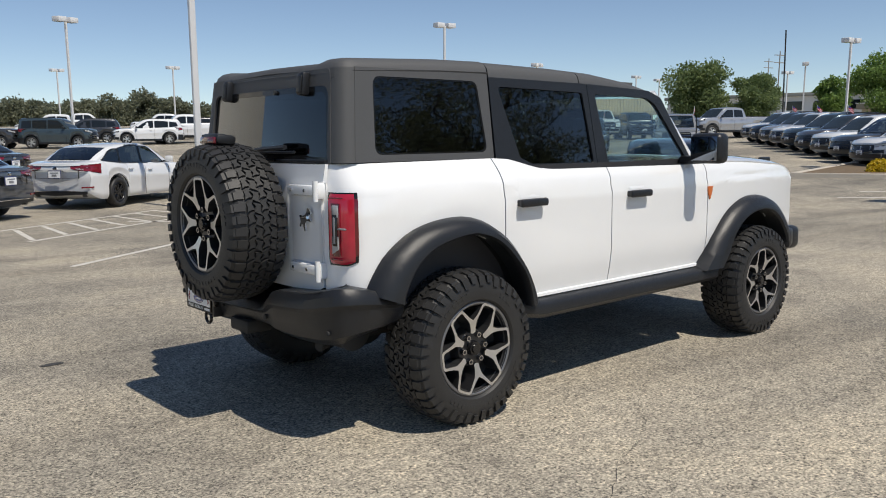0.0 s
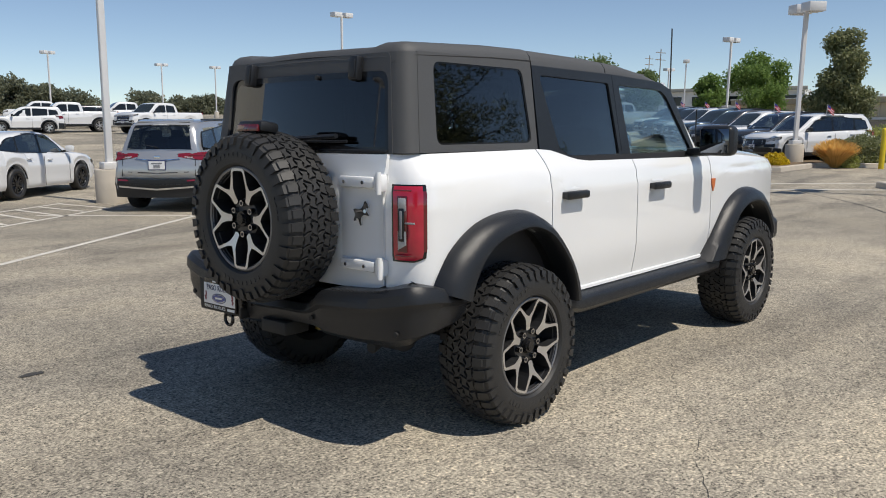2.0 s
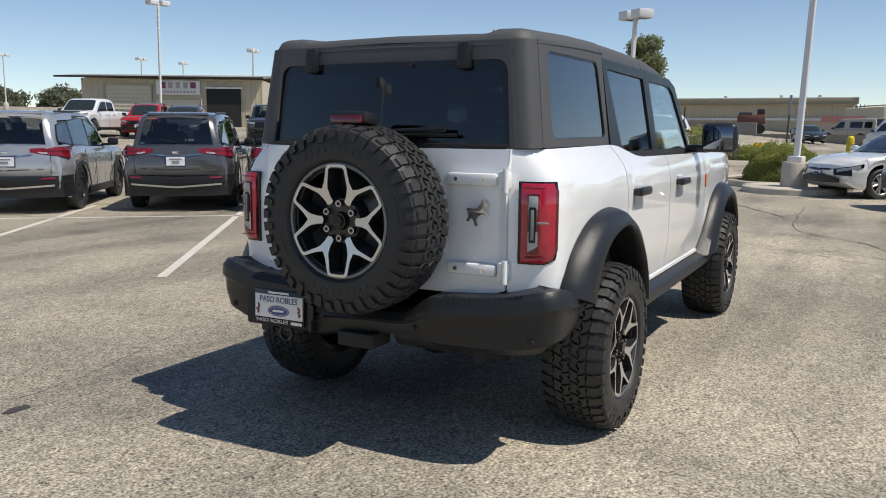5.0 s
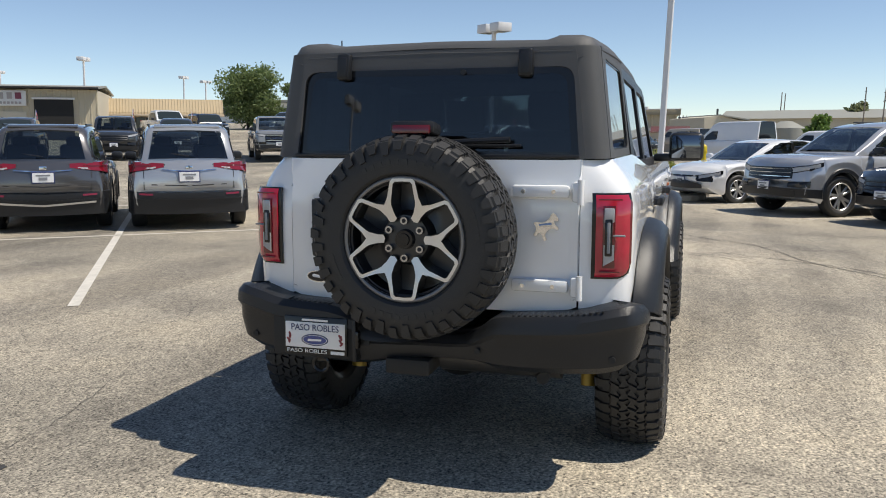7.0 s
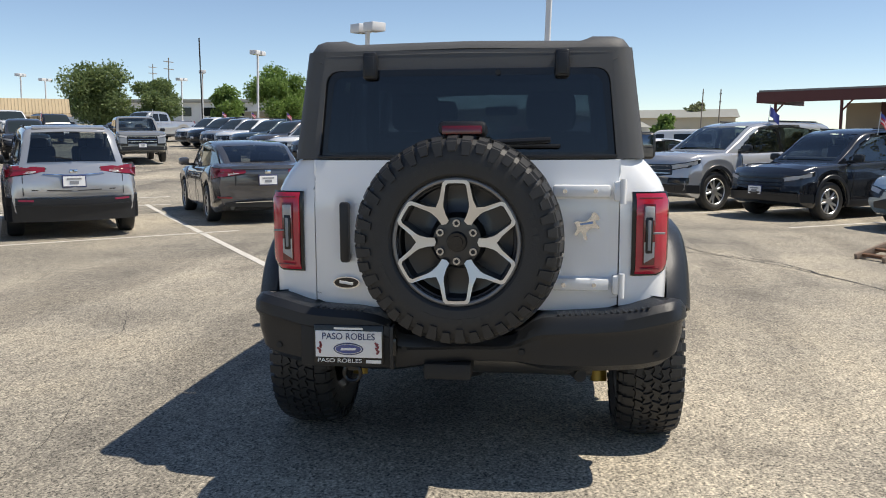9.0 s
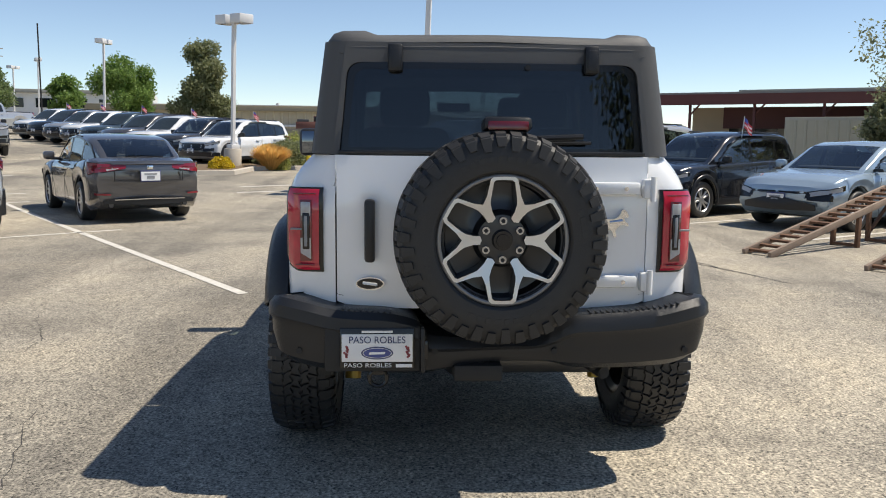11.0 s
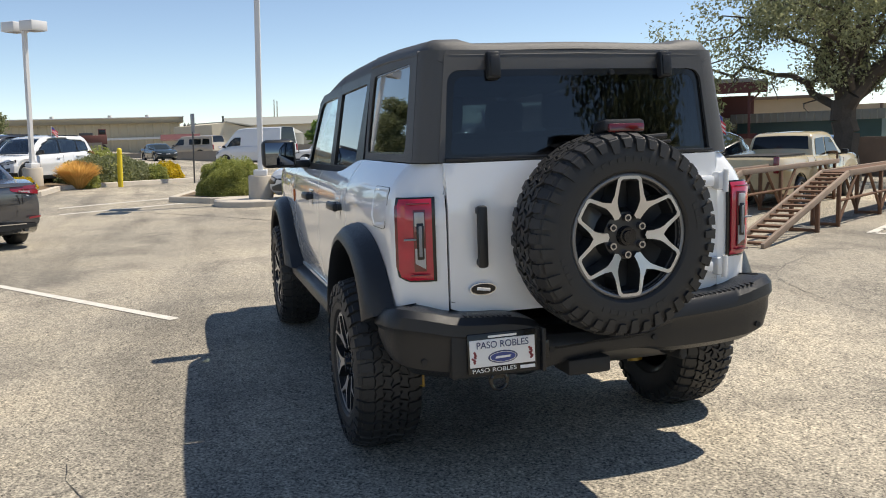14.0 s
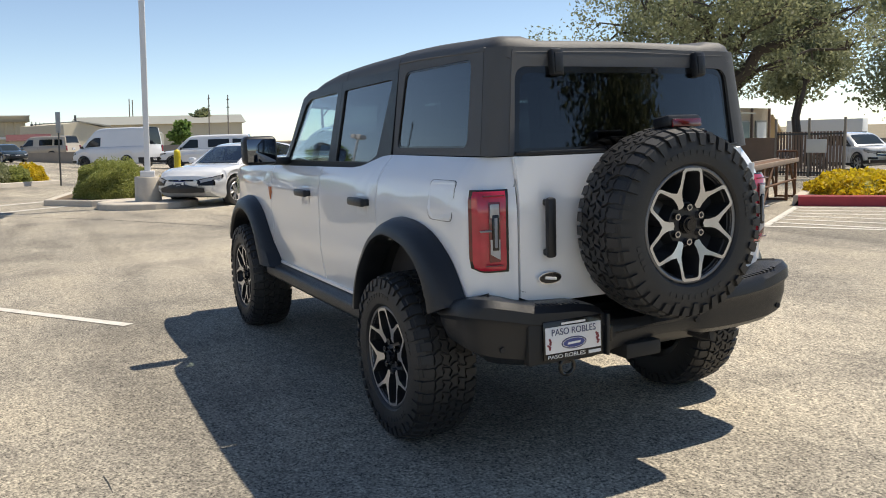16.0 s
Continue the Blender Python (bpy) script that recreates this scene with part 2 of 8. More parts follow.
def ring_part(name, outer, inner, place, mat, parent, thick=0.02, label="", smooth=False):
    """A panel with an opening: outer and inner outlines of equal length, placed in space by place(u, v, depth)."""
    n = len(outer)
    v = [place(*p, 0) for p in outer] + [place(*p, 0) for p in inner] + [place(*p, thick) for p in outer] + [place(*p, thick) for p in inner]
    f = []
    for i in range(n):
        j = (i + 1) % n
        f += [(i, j, n + j, n + i), (2 * n + j, 2 * n + i, 3 * n + i, 3 * n + j), (j, i, 2 * n + i, 2 * n + j), (n + i, n + j, 3 * n + j, 3 * n + i)]
    ob = mesh_part(name, v, f, mat, parent, smooth, label)
    bm = bmesh.new()
    bm.from_mesh(ob.data)
    bmesh.ops.recalc_face_normals(bm, faces=bm.faces)
    bm.to_mesh(ob.data)
    bm.free()
    return ob


def plate_part(name, poly, place, mat, parent, thick=0.005, label=""):
    """A flat or gently bent plate with the given outline."""
    n = len(poly)
    v = [place(*p, 0) for p in poly] + [place(*p, thick) for p in poly]
    f = [tuple(range(n)), tuple(range(2 * n - 1, n - 1, -1))]
    f += [(j, i, n + i, n + j) for i, j in ((i, (i + 1) % n) for i in range(n))]
    ob = mesh_part(name, v, f, mat, parent, False, label)
    bm = bmesh.new()
    bm.from_mesh(ob.data)
    bmesh.ops.recalc_face_normals(bm, faces=bm.faces)
    bm.to_mesh(ob.data)
    bm.free()
    return ob


def curve_at(pts, x):
    """The value at x of a smooth line through (x, value) points."""
    if x <= pts[0][0]:
        return pts[0][1]
    for (a, va), (b, vb) in zip(pts, pts[1:]):
        if x <= b:
            return va + (vb - va) * (x - a) / (b - a)
    return pts[-1][1]


def smooth_line(pts, n):
    """n points on a Catmull-Rom line through pts."""
    p = [Vector(q) for q in pts]
    p = [2 * p[0] - p[1]] + p + [2 * p[-1] - p[-2]]
    out, k = [], len(pts) - 1
    for i in range(n):
        t = i / (n - 1) * k
        j = min(int(t), k - 1)
        t -= j
        a, b, c, d = p[j:j + 4]
        out.append(0.5 * (2 * b + (c - a) * t + (2 * a - 5 * b + 4 * c - d) * t * t + (3 * b - a - 3 * c + d) * t ** 3))
    return out


# ---- the lie of the land: a level lot that climbs to the north and falls away to the south-east ----
def height(x, y):
    r, th = math.hypot(x, y), math.degrees(math.atan2(y, x))
    d = min(r - 17, 110)
    a = float(np.interp(th, [-180, -110, -60, -20, -2, 8, 20, 110, 180], [0, -0.6, -1, -0.3, 0, 0.55, 1, 1, 0]))
    g = 0 if d < -4 else ((d + 4) ** 2 / 16 if d < 4 else d)
    return 0.035 * a * g


def spot(x, y, yaw=0.0):
    return pose(x, y, height(x, y), 0, 0, yaw)


# the lot drains to one side, so that whatever stands plumb leans a little from the lot's own upright
PLUMB = Vector((-0.018, -0.037, 1.0)).to_track_quat("Z", "Y").to_matrix().to_4x4()


def plumb_spot(x, y, yaw=0.0):
    return pose(x, y, height(x, y)) @ PLUMB @ pose(0, 0, 0, 0, 0, yaw)


def asphalt():
    m = bpy.data.materials.new("worn_asphalt")
    m.use_nodes = True
    n, l = m.node_tree.nodes, m.node_tree.links
    b = n["Principled BSDF"]
    pos = n.new("ShaderNodeNewGeometry")

    def tex(kind, scale, detail=4, rough=0.6):
        t = n.new(kind)
        t.inputs["Scale"].default_value = scale
        if "Detail" in t.inputs:
            t.inputs["Detail"].default_value = detail
            t.inputs["Roughness"].default_value = rough
        l.new(pos.outputs["Position"], t.inputs["Vector"])
        return t

    def ramp(src, stops):
        r = n.new("ShaderNodeValToRGB")
        e = r.color_ramp.elements
        e[0].position, e[0].color = stops[0][0], (*stops[0][1], 1)
        e[1].position, e[1].color = stops[-1][0], (*stops[-1][1], 1)
        for p, c in stops[1:-1]:
            e.new(p).color = (*c, 1)
        l.new(src, r.inputs[0])
        return r

    def mult(a, c, fac=1.0, kind="MULTIPLY"):
        x = n.new("ShaderNodeMix")
        x.data_type, x.blend_type = "RGBA", kind
        x.inputs[0].default_value = fac
        l.new(a, x.inputs[6])
        l.new(c, x.inputs[7])
        return x.outputs[2]

    broad = ramp(tex("ShaderNodeTexNoise", 0.22, 4, 0.55).outputs["Fac"], [(0.30, (0.056, 0.054, 0.050)), (0.50, (0.088, 0.083, 0.074)), (0.72, (0.124, 0.115, 0.099))])
    stain = ramp(tex("ShaderNodeTexNoise", 1.1, 2, 0.5).outputs["Fac"], [(0.28, (0.74, 0.74, 0.75)), (0.45, (1, 1, 1)), (0.75, (1.12, 1.1, 1.06))])
    chips = tex("ShaderNodeTexVoronoi", 88)
    chips.feature = "F1"
    sep = n.new("ShaderNodeSeparateColor")
    l.new(chips.outputs["Color"], sep.inputs[0])
    stone = ramp(sep.outputs[0], [(0.0, (0.22, 0.22, 0.23)), (0.40, (0.62, 0.62, 0.62)), (0.62, (1.5, 1.48, 1.42)), (0.82, (2.7, 2.62, 2.46)), (1.0, (4.2, 4.05, 3.75))])
    grit = ramp(tex("ShaderNodeTexNoise", 62, 3).outputs["Fac"], [(0.34, (0.42, 0.42, 0.42)), (0.50, (0.92, 0.92, 0.92)), (0.66, (1.75, 1.72, 1.66))])
    mp = n.new("ShaderNodeMapping")
    mp.inputs["Scale"].default_value, mp.inputs["Rotation"].default_value = (0.16, 1.25, 1.0), (0, 0, radians(-28))
    l.new(pos.outputs["Position"], mp.inputs["Vector"])
    drag = n.new("ShaderNodeTexNoise")
    drag.inputs["Scale"].default_value, drag.inputs["Detail"].default_value = 0.8, 5
    l.new(mp.outputs[0], drag.inputs["Vector"])
    streak = ramp(drag.outputs["Fac"], [(0.34, (0.72, 0.72, 0.73)), (0.48, (1.0, 1.0, 1.0)), (0.70, (1.10, 1.09, 1.07))])
    mottle = ramp(tex("ShaderNodeTexNoise", 13, 5, 0.75).outputs["Fac"], [(0.36, (0.74, 0.74, 0.75)), (0.50, (1.0, 1.0, 1.0)), (0.64, (1.24, 1.235, 1.22))])
    c = mult(mult(mult(mult(mult(broad.outputs[0], streak.outputs[0]), stain.outputs[0]), stone.outputs[0], 1.0), grit.outputs[0], 0.8), mottle.outputs[0], 1.0)
    l.new(c, b.inputs["Base Color"])
    b.inputs["Roughness"].default_value = 0.86
    b.inputs["Specular IOR Level"].default_value = 0.22
    bp = n.new("ShaderNodeBump")
    bp.inputs["Strength"].default_value, bp.inputs["Distance"].default_value = 0.35, 0.005
    l.new(tex("ShaderNodeTexNoise", 100, 2).outputs["Fac"], bp.inputs["Height"])
    l.new(bp.outputs[0], b.inputs["Normal"])
    return m


ASPHALT = asphalt()
DIRT = material("dry_ground", (0.24, 0.20, 0.13), 0.95, var=0.35, var_scale=0.06, fine=0.2, fine_scale=2)
CRACKFILL = material("crack_tar", (0.05, 0.047, 0.044), 0.8, var=0.3, var_scale=9)
PATCH = material("dark_asphalt_patch", (0.055, 0.054, 0.052), 0.85, var=0.3, var_scale=3, fine=0.3, fine_scale=120, bump=0.5, bump_scale=150)


def build_ground():
    radii = [0, 4, 8, 11, 13, 15, 17, 19, 21, 24, 28, 33, 40, 50, 60, 75, 90, 110, 127, 160, 300, 800, 2500]
    na = 144
    v, f, mats = [(0, 0, 0)], [], []
    for r in radii[1:]:
        for k in range(na):
            a = 2 * math.pi * k / na
            x, y = r * math.cos(a), r * math.sin(a)
            v.append((x, y, height(x, y)))
    for k in range(na):
        f.append((0, 1 + k, 1 + (k + 1) % na))
        mats.append(0)
    for i in range(len(radii) - 2):
        for k in range(na):
            a, b = 1 + i * na + k, 1 + i * na + (k + 1) % na
            f.append((a, a + na, b + na, b))
            mats.append(0 if radii[i + 2] <= 127 else 1)
    ob = mesh_part("ground", v, f, ASPHALT, None, True)
    ob.data.materials.append(DIRT)
    ob.data.polygons.foreach_set("material_index", mats)
    return tagged(ob, "aged pale grey asphalt car park with exposed stone chips", "ground", kind="structure")


build_ground()


def stripe(x0, y0, x1, y1, w=0.10, name="parking_line", mat=None, lift=0.005, kind_label="worn white painted parking bay line on asphalt"):
    """A painted line that follows the ground."""
    a, b = Vector((x0, y0)), Vector((x1, y1))
    d = (b - a).normalized()
    s = Vector((-d.y, d.x)) * w / 2
    k = max(2, int((b - a).length / 1.5) + 1)
    rows = []
    for i in range(k):
        p = a + (b - a) * i / (k - 1)
        rows.append([(*(p + s), height(*(p + s)) + lift), (*(p - s), height(*(p - s)) + lift)])
    ob = shell(name, rows, mat or LINEPAINT, None, 0.0, smooth=False, flip=True)
    return tagged(ob, kind_label, "marking", kind="structure")

# ---- wheels ----
def lathe(profile, seg, axis="y"):
    """Points (radius, across) turned about the axis."""
    v = []
    for k in range(seg):
        a = 2 * math.pi * k / seg
        for r, w in profile:
            v.append((r * math.cos(a), w, r * math.sin(a)) if axis == "y" else (w, r * math.cos(a), r * math.sin(a)))
    return v, grid_faces(seg, len(profile), True)


ROAD_WHEELS = {}


def road_wheel(r, w, rim_mat, spokes, parent, m):
    """A wheel of a parked car: tyre, rim and spokes; the outer face looks along +y of m."""
    key = (r, w, rim_mat.name, spokes)
    if key not in ROAD_WHEELS:
        rr = r * 0.69
        v, f = lathe([(rr, -w / 2 + 0.02), (r * 0.86, -w / 2), (r * 0.97, -w / 2 + 0.02), (r, -w * 0.3), (r, w * 0.3), (r * 0.97, w / 2 - 0.015), (r * 0.86, w / 2), (rr, w / 2 - 0.02), (rr - 0.01, w / 2 - 0.05)], 36)
        t = bpy.data.meshes.new("tyre")
        t.from_pydata(v, [], f)
        t.materials.append(RUBBER)
        t.polygons.foreach_set("use_smooth", [True] * len(t.polygons))
        v, f = lathe([(rr, w / 2 - 0.025), (rr - 0.012, w / 2 - 0.015), (rr - 0.03, w / 2 - 0.04), (rr - 0.03, -w / 2 + 0.03), (0.05, -w / 2 + 0.05)], 36)
        b = bpy.data.meshes.new("barrel")
        b.from_pydata(v, [], f)
        b.materials.append(DARKALLOY)
        b.polygons.foreach_set("use_smooth", [True] * len(b.polygons))
        bm = bmesh.new()
        for k in range(spokes):
            for da in (-0.17, 0.17):
                a = 360 * (k + da) / spokes
                add_box(bm, (rr - 0.03, 0.028, rr * 0.85 / spokes), pose(0, 0, 0, 0, a, 0) @ pose((rr + 0.02) / 2, w / 2 - 0.05, 0), 0.006, 1)
        add_cyl(bm, 0.07, 0.06, 0.04, pose(0, w / 2 - 0.05, 0, -90, 0, 0), 14)
        v, f = lathe([(rr - 0.002, w / 2 - 0.024), (rr - 0.012, w / 2 - 0.012), (rr - 0.024, w / 2 - 0.026)], 36)
        vs = [bm.verts.new(p) for p in v]
        for q in f:
            bm.faces.new([vs[i] for i in q])
        s = bpy.data.meshes.new("rim")
        bmesh.ops.recalc_face_normals(bm, faces=bm.faces)
        bm.to_mesh(s)
        bm.free()
        s.materials.append(rim_mat)
        ROAD_WHEELS[key] = (t, b, s)
    t, b, s = ROAD_WHEELS[key]
    tyre = new("tyre", t)
    tyre.parent, tyre.matrix_local = parent, m
    for nm, me in (("barrel", b), ("rim", s)):
        o = new(nm, me)
        o.parent = tyre
    return tyre


# ---- parked vehicles ----
PAINTS = {}


def paint(name, color, metal=0.0):
    if name not in PAINTS:
        PAINTS[name] = material(name, color, 0.2, metal=metal, coat=1.0, var=0.04, var_scale=2, fine=0.02, fine_scale=300)
    return PAINTS[name]


# length, width, height, wheelbase, front overhang, wheel radius, side top line, greenhouse top line, windows; x from the rear axle
STYLES = {
    "sedan": dict(L=4.65, W=1.80, H=1.43, wb=2.70, fo=0.92, r=0.325, low=0.20,
                  top=[(-1.03, 0.86), (-0.98, 1.00), (-0.55, 1.05), (0.3, 0.97), (2.2, 0.93), (2.55, 0.93), (3.1, 0.87), (3.42, 0.79), (3.56, 0.69), (3.62, 0.48)],
                  cab=[(-0.62, 1.03), (-0.30, 1.20), (0.10, 1.36), (0.60, 1.42), (1.15, 1.43), (1.60, 1.36), (2.05, 1.13), (2.42, 0.92)],
                  side=[[(-0.33, 1.04), (-0.08, 1.22), (0.10, 1.29), (0.22, 1.30), (0.22, 1.01)], [(0.29, 1.005), (0.29, 1.315), (0.75, 1.365), (1.02, 1.365), (1.02, 0.97)], [(1.10, 0.965), (1.10, 1.36), (1.40, 1.335), (1.75, 1.16), (2.08, 0.96)]],
                  wind=(1.62, 2.34), back=(-0.56, 0.02)),
    "suv": dict(L=4.62, W=1.85, H=1.69, wb=2.70, fo=0.93, r=0.355, low=0.24,
                top=[(-0.99, 0.70), (-0.97, 0.95), (-0.90, 1.10), (0.3, 1.10), (2.0, 1.04), (2.55, 1.04), (3.15, 1.01), (3.45, 0.95), (3.58, 0.84), (3.62, 0.58)],
                cab=[(-0.93, 1.05), (-0.84, 1.30), (-0.66, 1.58), (-0.40, 1.66), (0.4, 1.69), (1.2, 1.68), (1.65, 1.58), (2.05, 1.30), (2.42, 1.03)],
                side=[[(-0.62, 1.18), (-0.50, 1.44), (-0.02, 1.50), (-0.02, 1.13)], [(0.05, 1.125), (0.05, 1.51), (0.55, 1.55), (0.92, 1.56), (0.92, 1.09)], [(1.0, 1.085), (1.0, 1.56), (1.35, 1.54), (1.68, 1.38), (2.08, 1.07)]],
                wind=(1.62, 2.34), back=(-0.90, -0.66)),
    "bigsuv": dict(L=5.05, W=2.0, H=1.78, wb=3.02, fo=0.92, r=0.385, low=0.26,
                   top=[(-1.11, 0.75), (-1.09, 1.0), (-1.0, 1.17), (0.3, 1.17), (2.0, 1.12), (2.8, 1.15), (3.5, 1.12), (3.78, 1.06), (3.88, 0.94), (3.92, 0.66)],
                   cab=[(-1.03, 1.12), (-0.95, 1.38), (-0.78, 1.66), (-0.5, 1.74), (0.5, 1.78), (1.3, 1.76), (1.8, 1.66), (2.25, 1.38), (2.62, 1.13)],
                   side=[[(-0.80, 1.24), (-0.66, 1.54), (-0.05, 1.60), (-0.05, 1.20)], [(0.03, 1.195), (0.03, 1.61), (0.6, 1.645), (1.02, 1.645), (1.02, 1.16)], [(1.1, 1.155), (1.1, 1.645), (1.5, 1.62), (1.85, 1.46), (2.28, 1.15)]],
                   wind=(1.76, 2.52), back=(-1.0, -0.78)),
    "boxy": dict(L=4.39, W=1.89, H=1.80, wb=2.67, fo=0.83, r=0.36, low=0.26,
                 top=[(-0.89, 0.75), (-0.88, 1.08), (-0.84, 1.17), (0.3, 1.15), (2.0, 1.12), (2.5, 1.13), (3.1, 1.12), (3.42, 1.06), (3.5, 0.78)],
                 cab=[(-0.86, 1.12), (-0.80, 1.45), (-0.68, 1.74), (-0.4, 1.79), (0.5, 1.80), (1.3, 1.78), (1.68, 1.70), (1.98, 1.42), (2.2, 1.12)],
                 side=[[(-0.62, 1.20), (-0.56, 1.62), (0.0, 1.65), (0.0, 1.20)], [(0.07, 1.20), (0.07, 1.65), (0.88, 1.66), (0.88, 1.17)], [(0.95, 1.17), (0.95, 1.66), (1.52, 1.64), (1.72, 1.46), (1.98, 1.16)]],
                 wind=(1.66, 2.14), back=(-0.84, -0.68)),
    "van": dict(L=5.6, W=2.05, H=2.55, wb=3.3, fo=1.0, r=0.36, low=0.30,
                top=[(-1.3, 0.8), (-1.29, 1.2), (-1.27, 1.4), (2.5, 1.36), (3.4, 1.28), (3.9, 1.18), (4.2, 1.0), (4.3, 0.7)],
                cab=[(-1.28, 1.3), (-1.26, 1.9), (-1.22, 2.42), (-1.1, 2.53), (0.5, 2.55), (2.0, 2.53), (2.5, 2.40), (2.9, 2.05), (3.35, 1.62), (3.75, 1.24)],
                side=[[(2.05, 1.42), (2.05, 1.95), (2.55, 1.95), (2.95, 1.72), (3.25, 1.36)]],
                wind=(2.62, 3.62), back=(-1.277, -1.235)),
    "oldvan": dict(L=5.6, W=2.0, H=2.05, wb=3.4, fo=0.85, r=0.36, low=0.32,
                   top=[(-1.35, 0.8), (-1.34, 1.1), (-1.3, 1.22), (2.5, 1.2), (3.2, 1.14), (3.9, 1.08), (4.2, 1.0), (4.25, 0.7)],
                   cab=[(-1.31, 1.2), (-1.27, 1.6), (-1.18, 1.95), (-1.0, 2.03), (0.5, 2.05), (2.0, 2.03), (2.4, 1.95), (2.85, 1.6), (3.3, 1.14)],
                   side=[[(-1.0, 1.3), (-0.95, 1.75), (-0.2, 1.78), (-0.2, 1.3)], [(0.0, 1.3), (0.0, 1.78), (1.3, 1.78), (1.3, 1.3)], [(1.9, 1.28), (1.9, 1.78), (2.4, 1.78), (2.95, 1.25)]],
                   wind=(2.45, 3.2), back=(-1.29, -1.16)),
    "pickup": dict(L=5.9, W=2.03, H=1.98, wb=3.7, fo=0.98, r=0.42, low=0.40,
                   top=[(-1.22, 0.85), (-1.21, 1.30), (-1.15, 1.36), (0.98, 1.36), (1.0, 1.32), (2.9, 1.28), (3.5, 1.32), (4.3, 1.30), (4.6, 1.2), (4.68, 0.85)],
                   cab=[(0.98, 1.30), (1.08, 1.75), (1.22, 1.92), (1.6, 1.97), (2.3, 1.97), (2.65, 1.88), (3.0, 1.58), (3.32, 1.30)],
                   side=[[(1.2, 1.36), (1.28, 1.78), (1.92, 1.82), (1.92, 1.35)], [(2.0, 1.35), (2.0, 1.82), (2.45, 1.80), (2.7, 1.62), (3.02, 1.33)]],
                   wind=(2.64, 3.26), back=(1.02, 1.14)),
}


def parked(name, style, color, label, x, y, yaw, anchor="rear", scale=1.0, rim=None, spokes=5, clad=True, face="auto", flag="", group="parked vehicles", category="car", lift=0.0, near=False, skid=False):
    """A parked vehicle whose rear or front axle stands at x, y; yaw is the way that it faces (0 is along +x)."""
    s = STYLES[style]
    a = radians(yaw)
    if anchor == "front":
        x, y = x - s["wb"] * scale * math.cos(a), y - s["wb"] * scale * math.sin(a)
    root = thing(name, spot(x + 0.5 * s["wb"] * math.cos(a), y + 0.5 * s["wb"] * math.sin(a), yaw) @ pose(-0.5 * s["wb"] * scale, 0, lift), label, category, group)
    root.scale = (scale,) * 3
    wb, hw, r, low = s["wb"], s["W"] / 2, s["r"], s["low"]
    x0, x1 = wb + s["fo"] - s["L"], wb + s["fo"]
    ar = r + 0.075

    def wide(px):
        e = min(px - x0, x1 - px)
        return hw * (1 - 0.10 * max(0, 1 - e / 0.55) ** 2)

    def under(px):
        z = low + 0.16 * max(0, 1 - min(px - x0, x1 - px) / 0.5) ** 2
        for ax in (0, wb):
            if abs(px - ax) < ar:
                z = max(z, r + math.sqrt(ar * ar - (px - ax) ** 2) * 0.98)
        return z

    xs = sorted({round(q, 3) for q in np.linspace(x0, x1, 26)} | {round(ax + ar * math.cos(t), 3) for ax in (0, wb) for t in np.linspace(0, math.pi, 15)} | {round(ax + k * (ar + 0.004), 3) for ax in (0, wb) for k in (-1, 1)} | {round(p[0], 3) for p in s["top"] if x0 <= p[0] <= x1})
    lev = [(0, 0.92), (0.06, 0.955), (0.14, 0.975), (0.24, 0.972), (0.40, 0.982), (0.56, 0.996), (0.62, 1.0), (0.66, 0.994), (0.8, 0.975), (0.93, 0.945), (0.98, 0.915), (1.0, 0.885)]
    rows = []
    for px in xs:
        zl, zt, w = under(px), curve_at(s["top"], px), wide(px)
        zt = max(zt, zl + 0.05)
        left = [(px, w * k, zl + (zt - zl) * t) for t, k in lev]
        crown = 0.02 if px > wb - 0.3 else 0.0
        rows.append(left + [(px, w * 0.5, zt + 0.012 + crown), (px, 0, zt + 0.016 + crown), (px, -w * 0.5, zt + 0.012 + crown)] + [(p[0], -p[1], p[2]) for p in reversed(left)])
    n = len(rows[0])
    v = [p for q in rows for p in q]
    f = grid_faces(len(rows), n)
    f += [tuple(range(n)), tuple(range(len(v) - 1, len(v) - n - 1, -1))]
    f += [(i * n, (i + 1) * n, (i + 1) * n + n - 1, i * n + n - 1) for i in range(len(rows) - 1)]
    body = mesh_part("body", v, f, color, root, True)

    zb = min(z for _, z in s["cab"])

    upright = style in ("van", "oldvan", "pickup", "boxy")
    taper = [1.0, 1.0, 1.0, 0.97] if upright else ([0.80, 0.95, 1.0, 0.92] if style == "sedan" else [0.90, 0.97, 1.0, 0.93])

    def gy(px, z):
        k = float(np.interp(px, [x0 + 0.3, 0.15, 1.4, s["wind"][1]], taper))
        return wide(min(max(px, x0 + 0.25), x1 - 0.3)) * k * (0.90 - (0.18 if upright else 0.27) * (z - zb))

    # roof, pillars and, for the nearer ones, real openings behind the glass
    dense = smooth_line([(q[0], 0, q[1]) for q in s["cab"]], 240)
    want = {round(p.x, 4) for p in dense[::6]} | {round(dense[-1].x, 4)} | {round(q, 4) for q in (*s["wind"], *s["back"])}
    cab_z = lambda px: float(np.interp(px, [p.x for p in dense], [p.z for p in dense]))
    rows = []
    for px in sorted(want):
        zr = cab_z(px)
        k = min(1, max(0.02, (zr - zb) / 0.35))
        base = min(curve_at(s["top"], px) - 0.04, zr - 0.01)
        edge = zr - 0.07 * k
        left = [(px, gy(px, q), q) for q in np.linspace(base, edge, 9)]
        left += [(px, gy(px, zr) - 0.03 * k, zr - 0.025 * k), (px, gy(px, zr) - 0.10, zr - 0.002 * k)]
        rows.append(left + [(px, 0, zr + 0.015 * k)] + [(q[0], -q[1], q[2]) for q in reversed(left)])
    cabin = shell("cabin", rows, color, root)

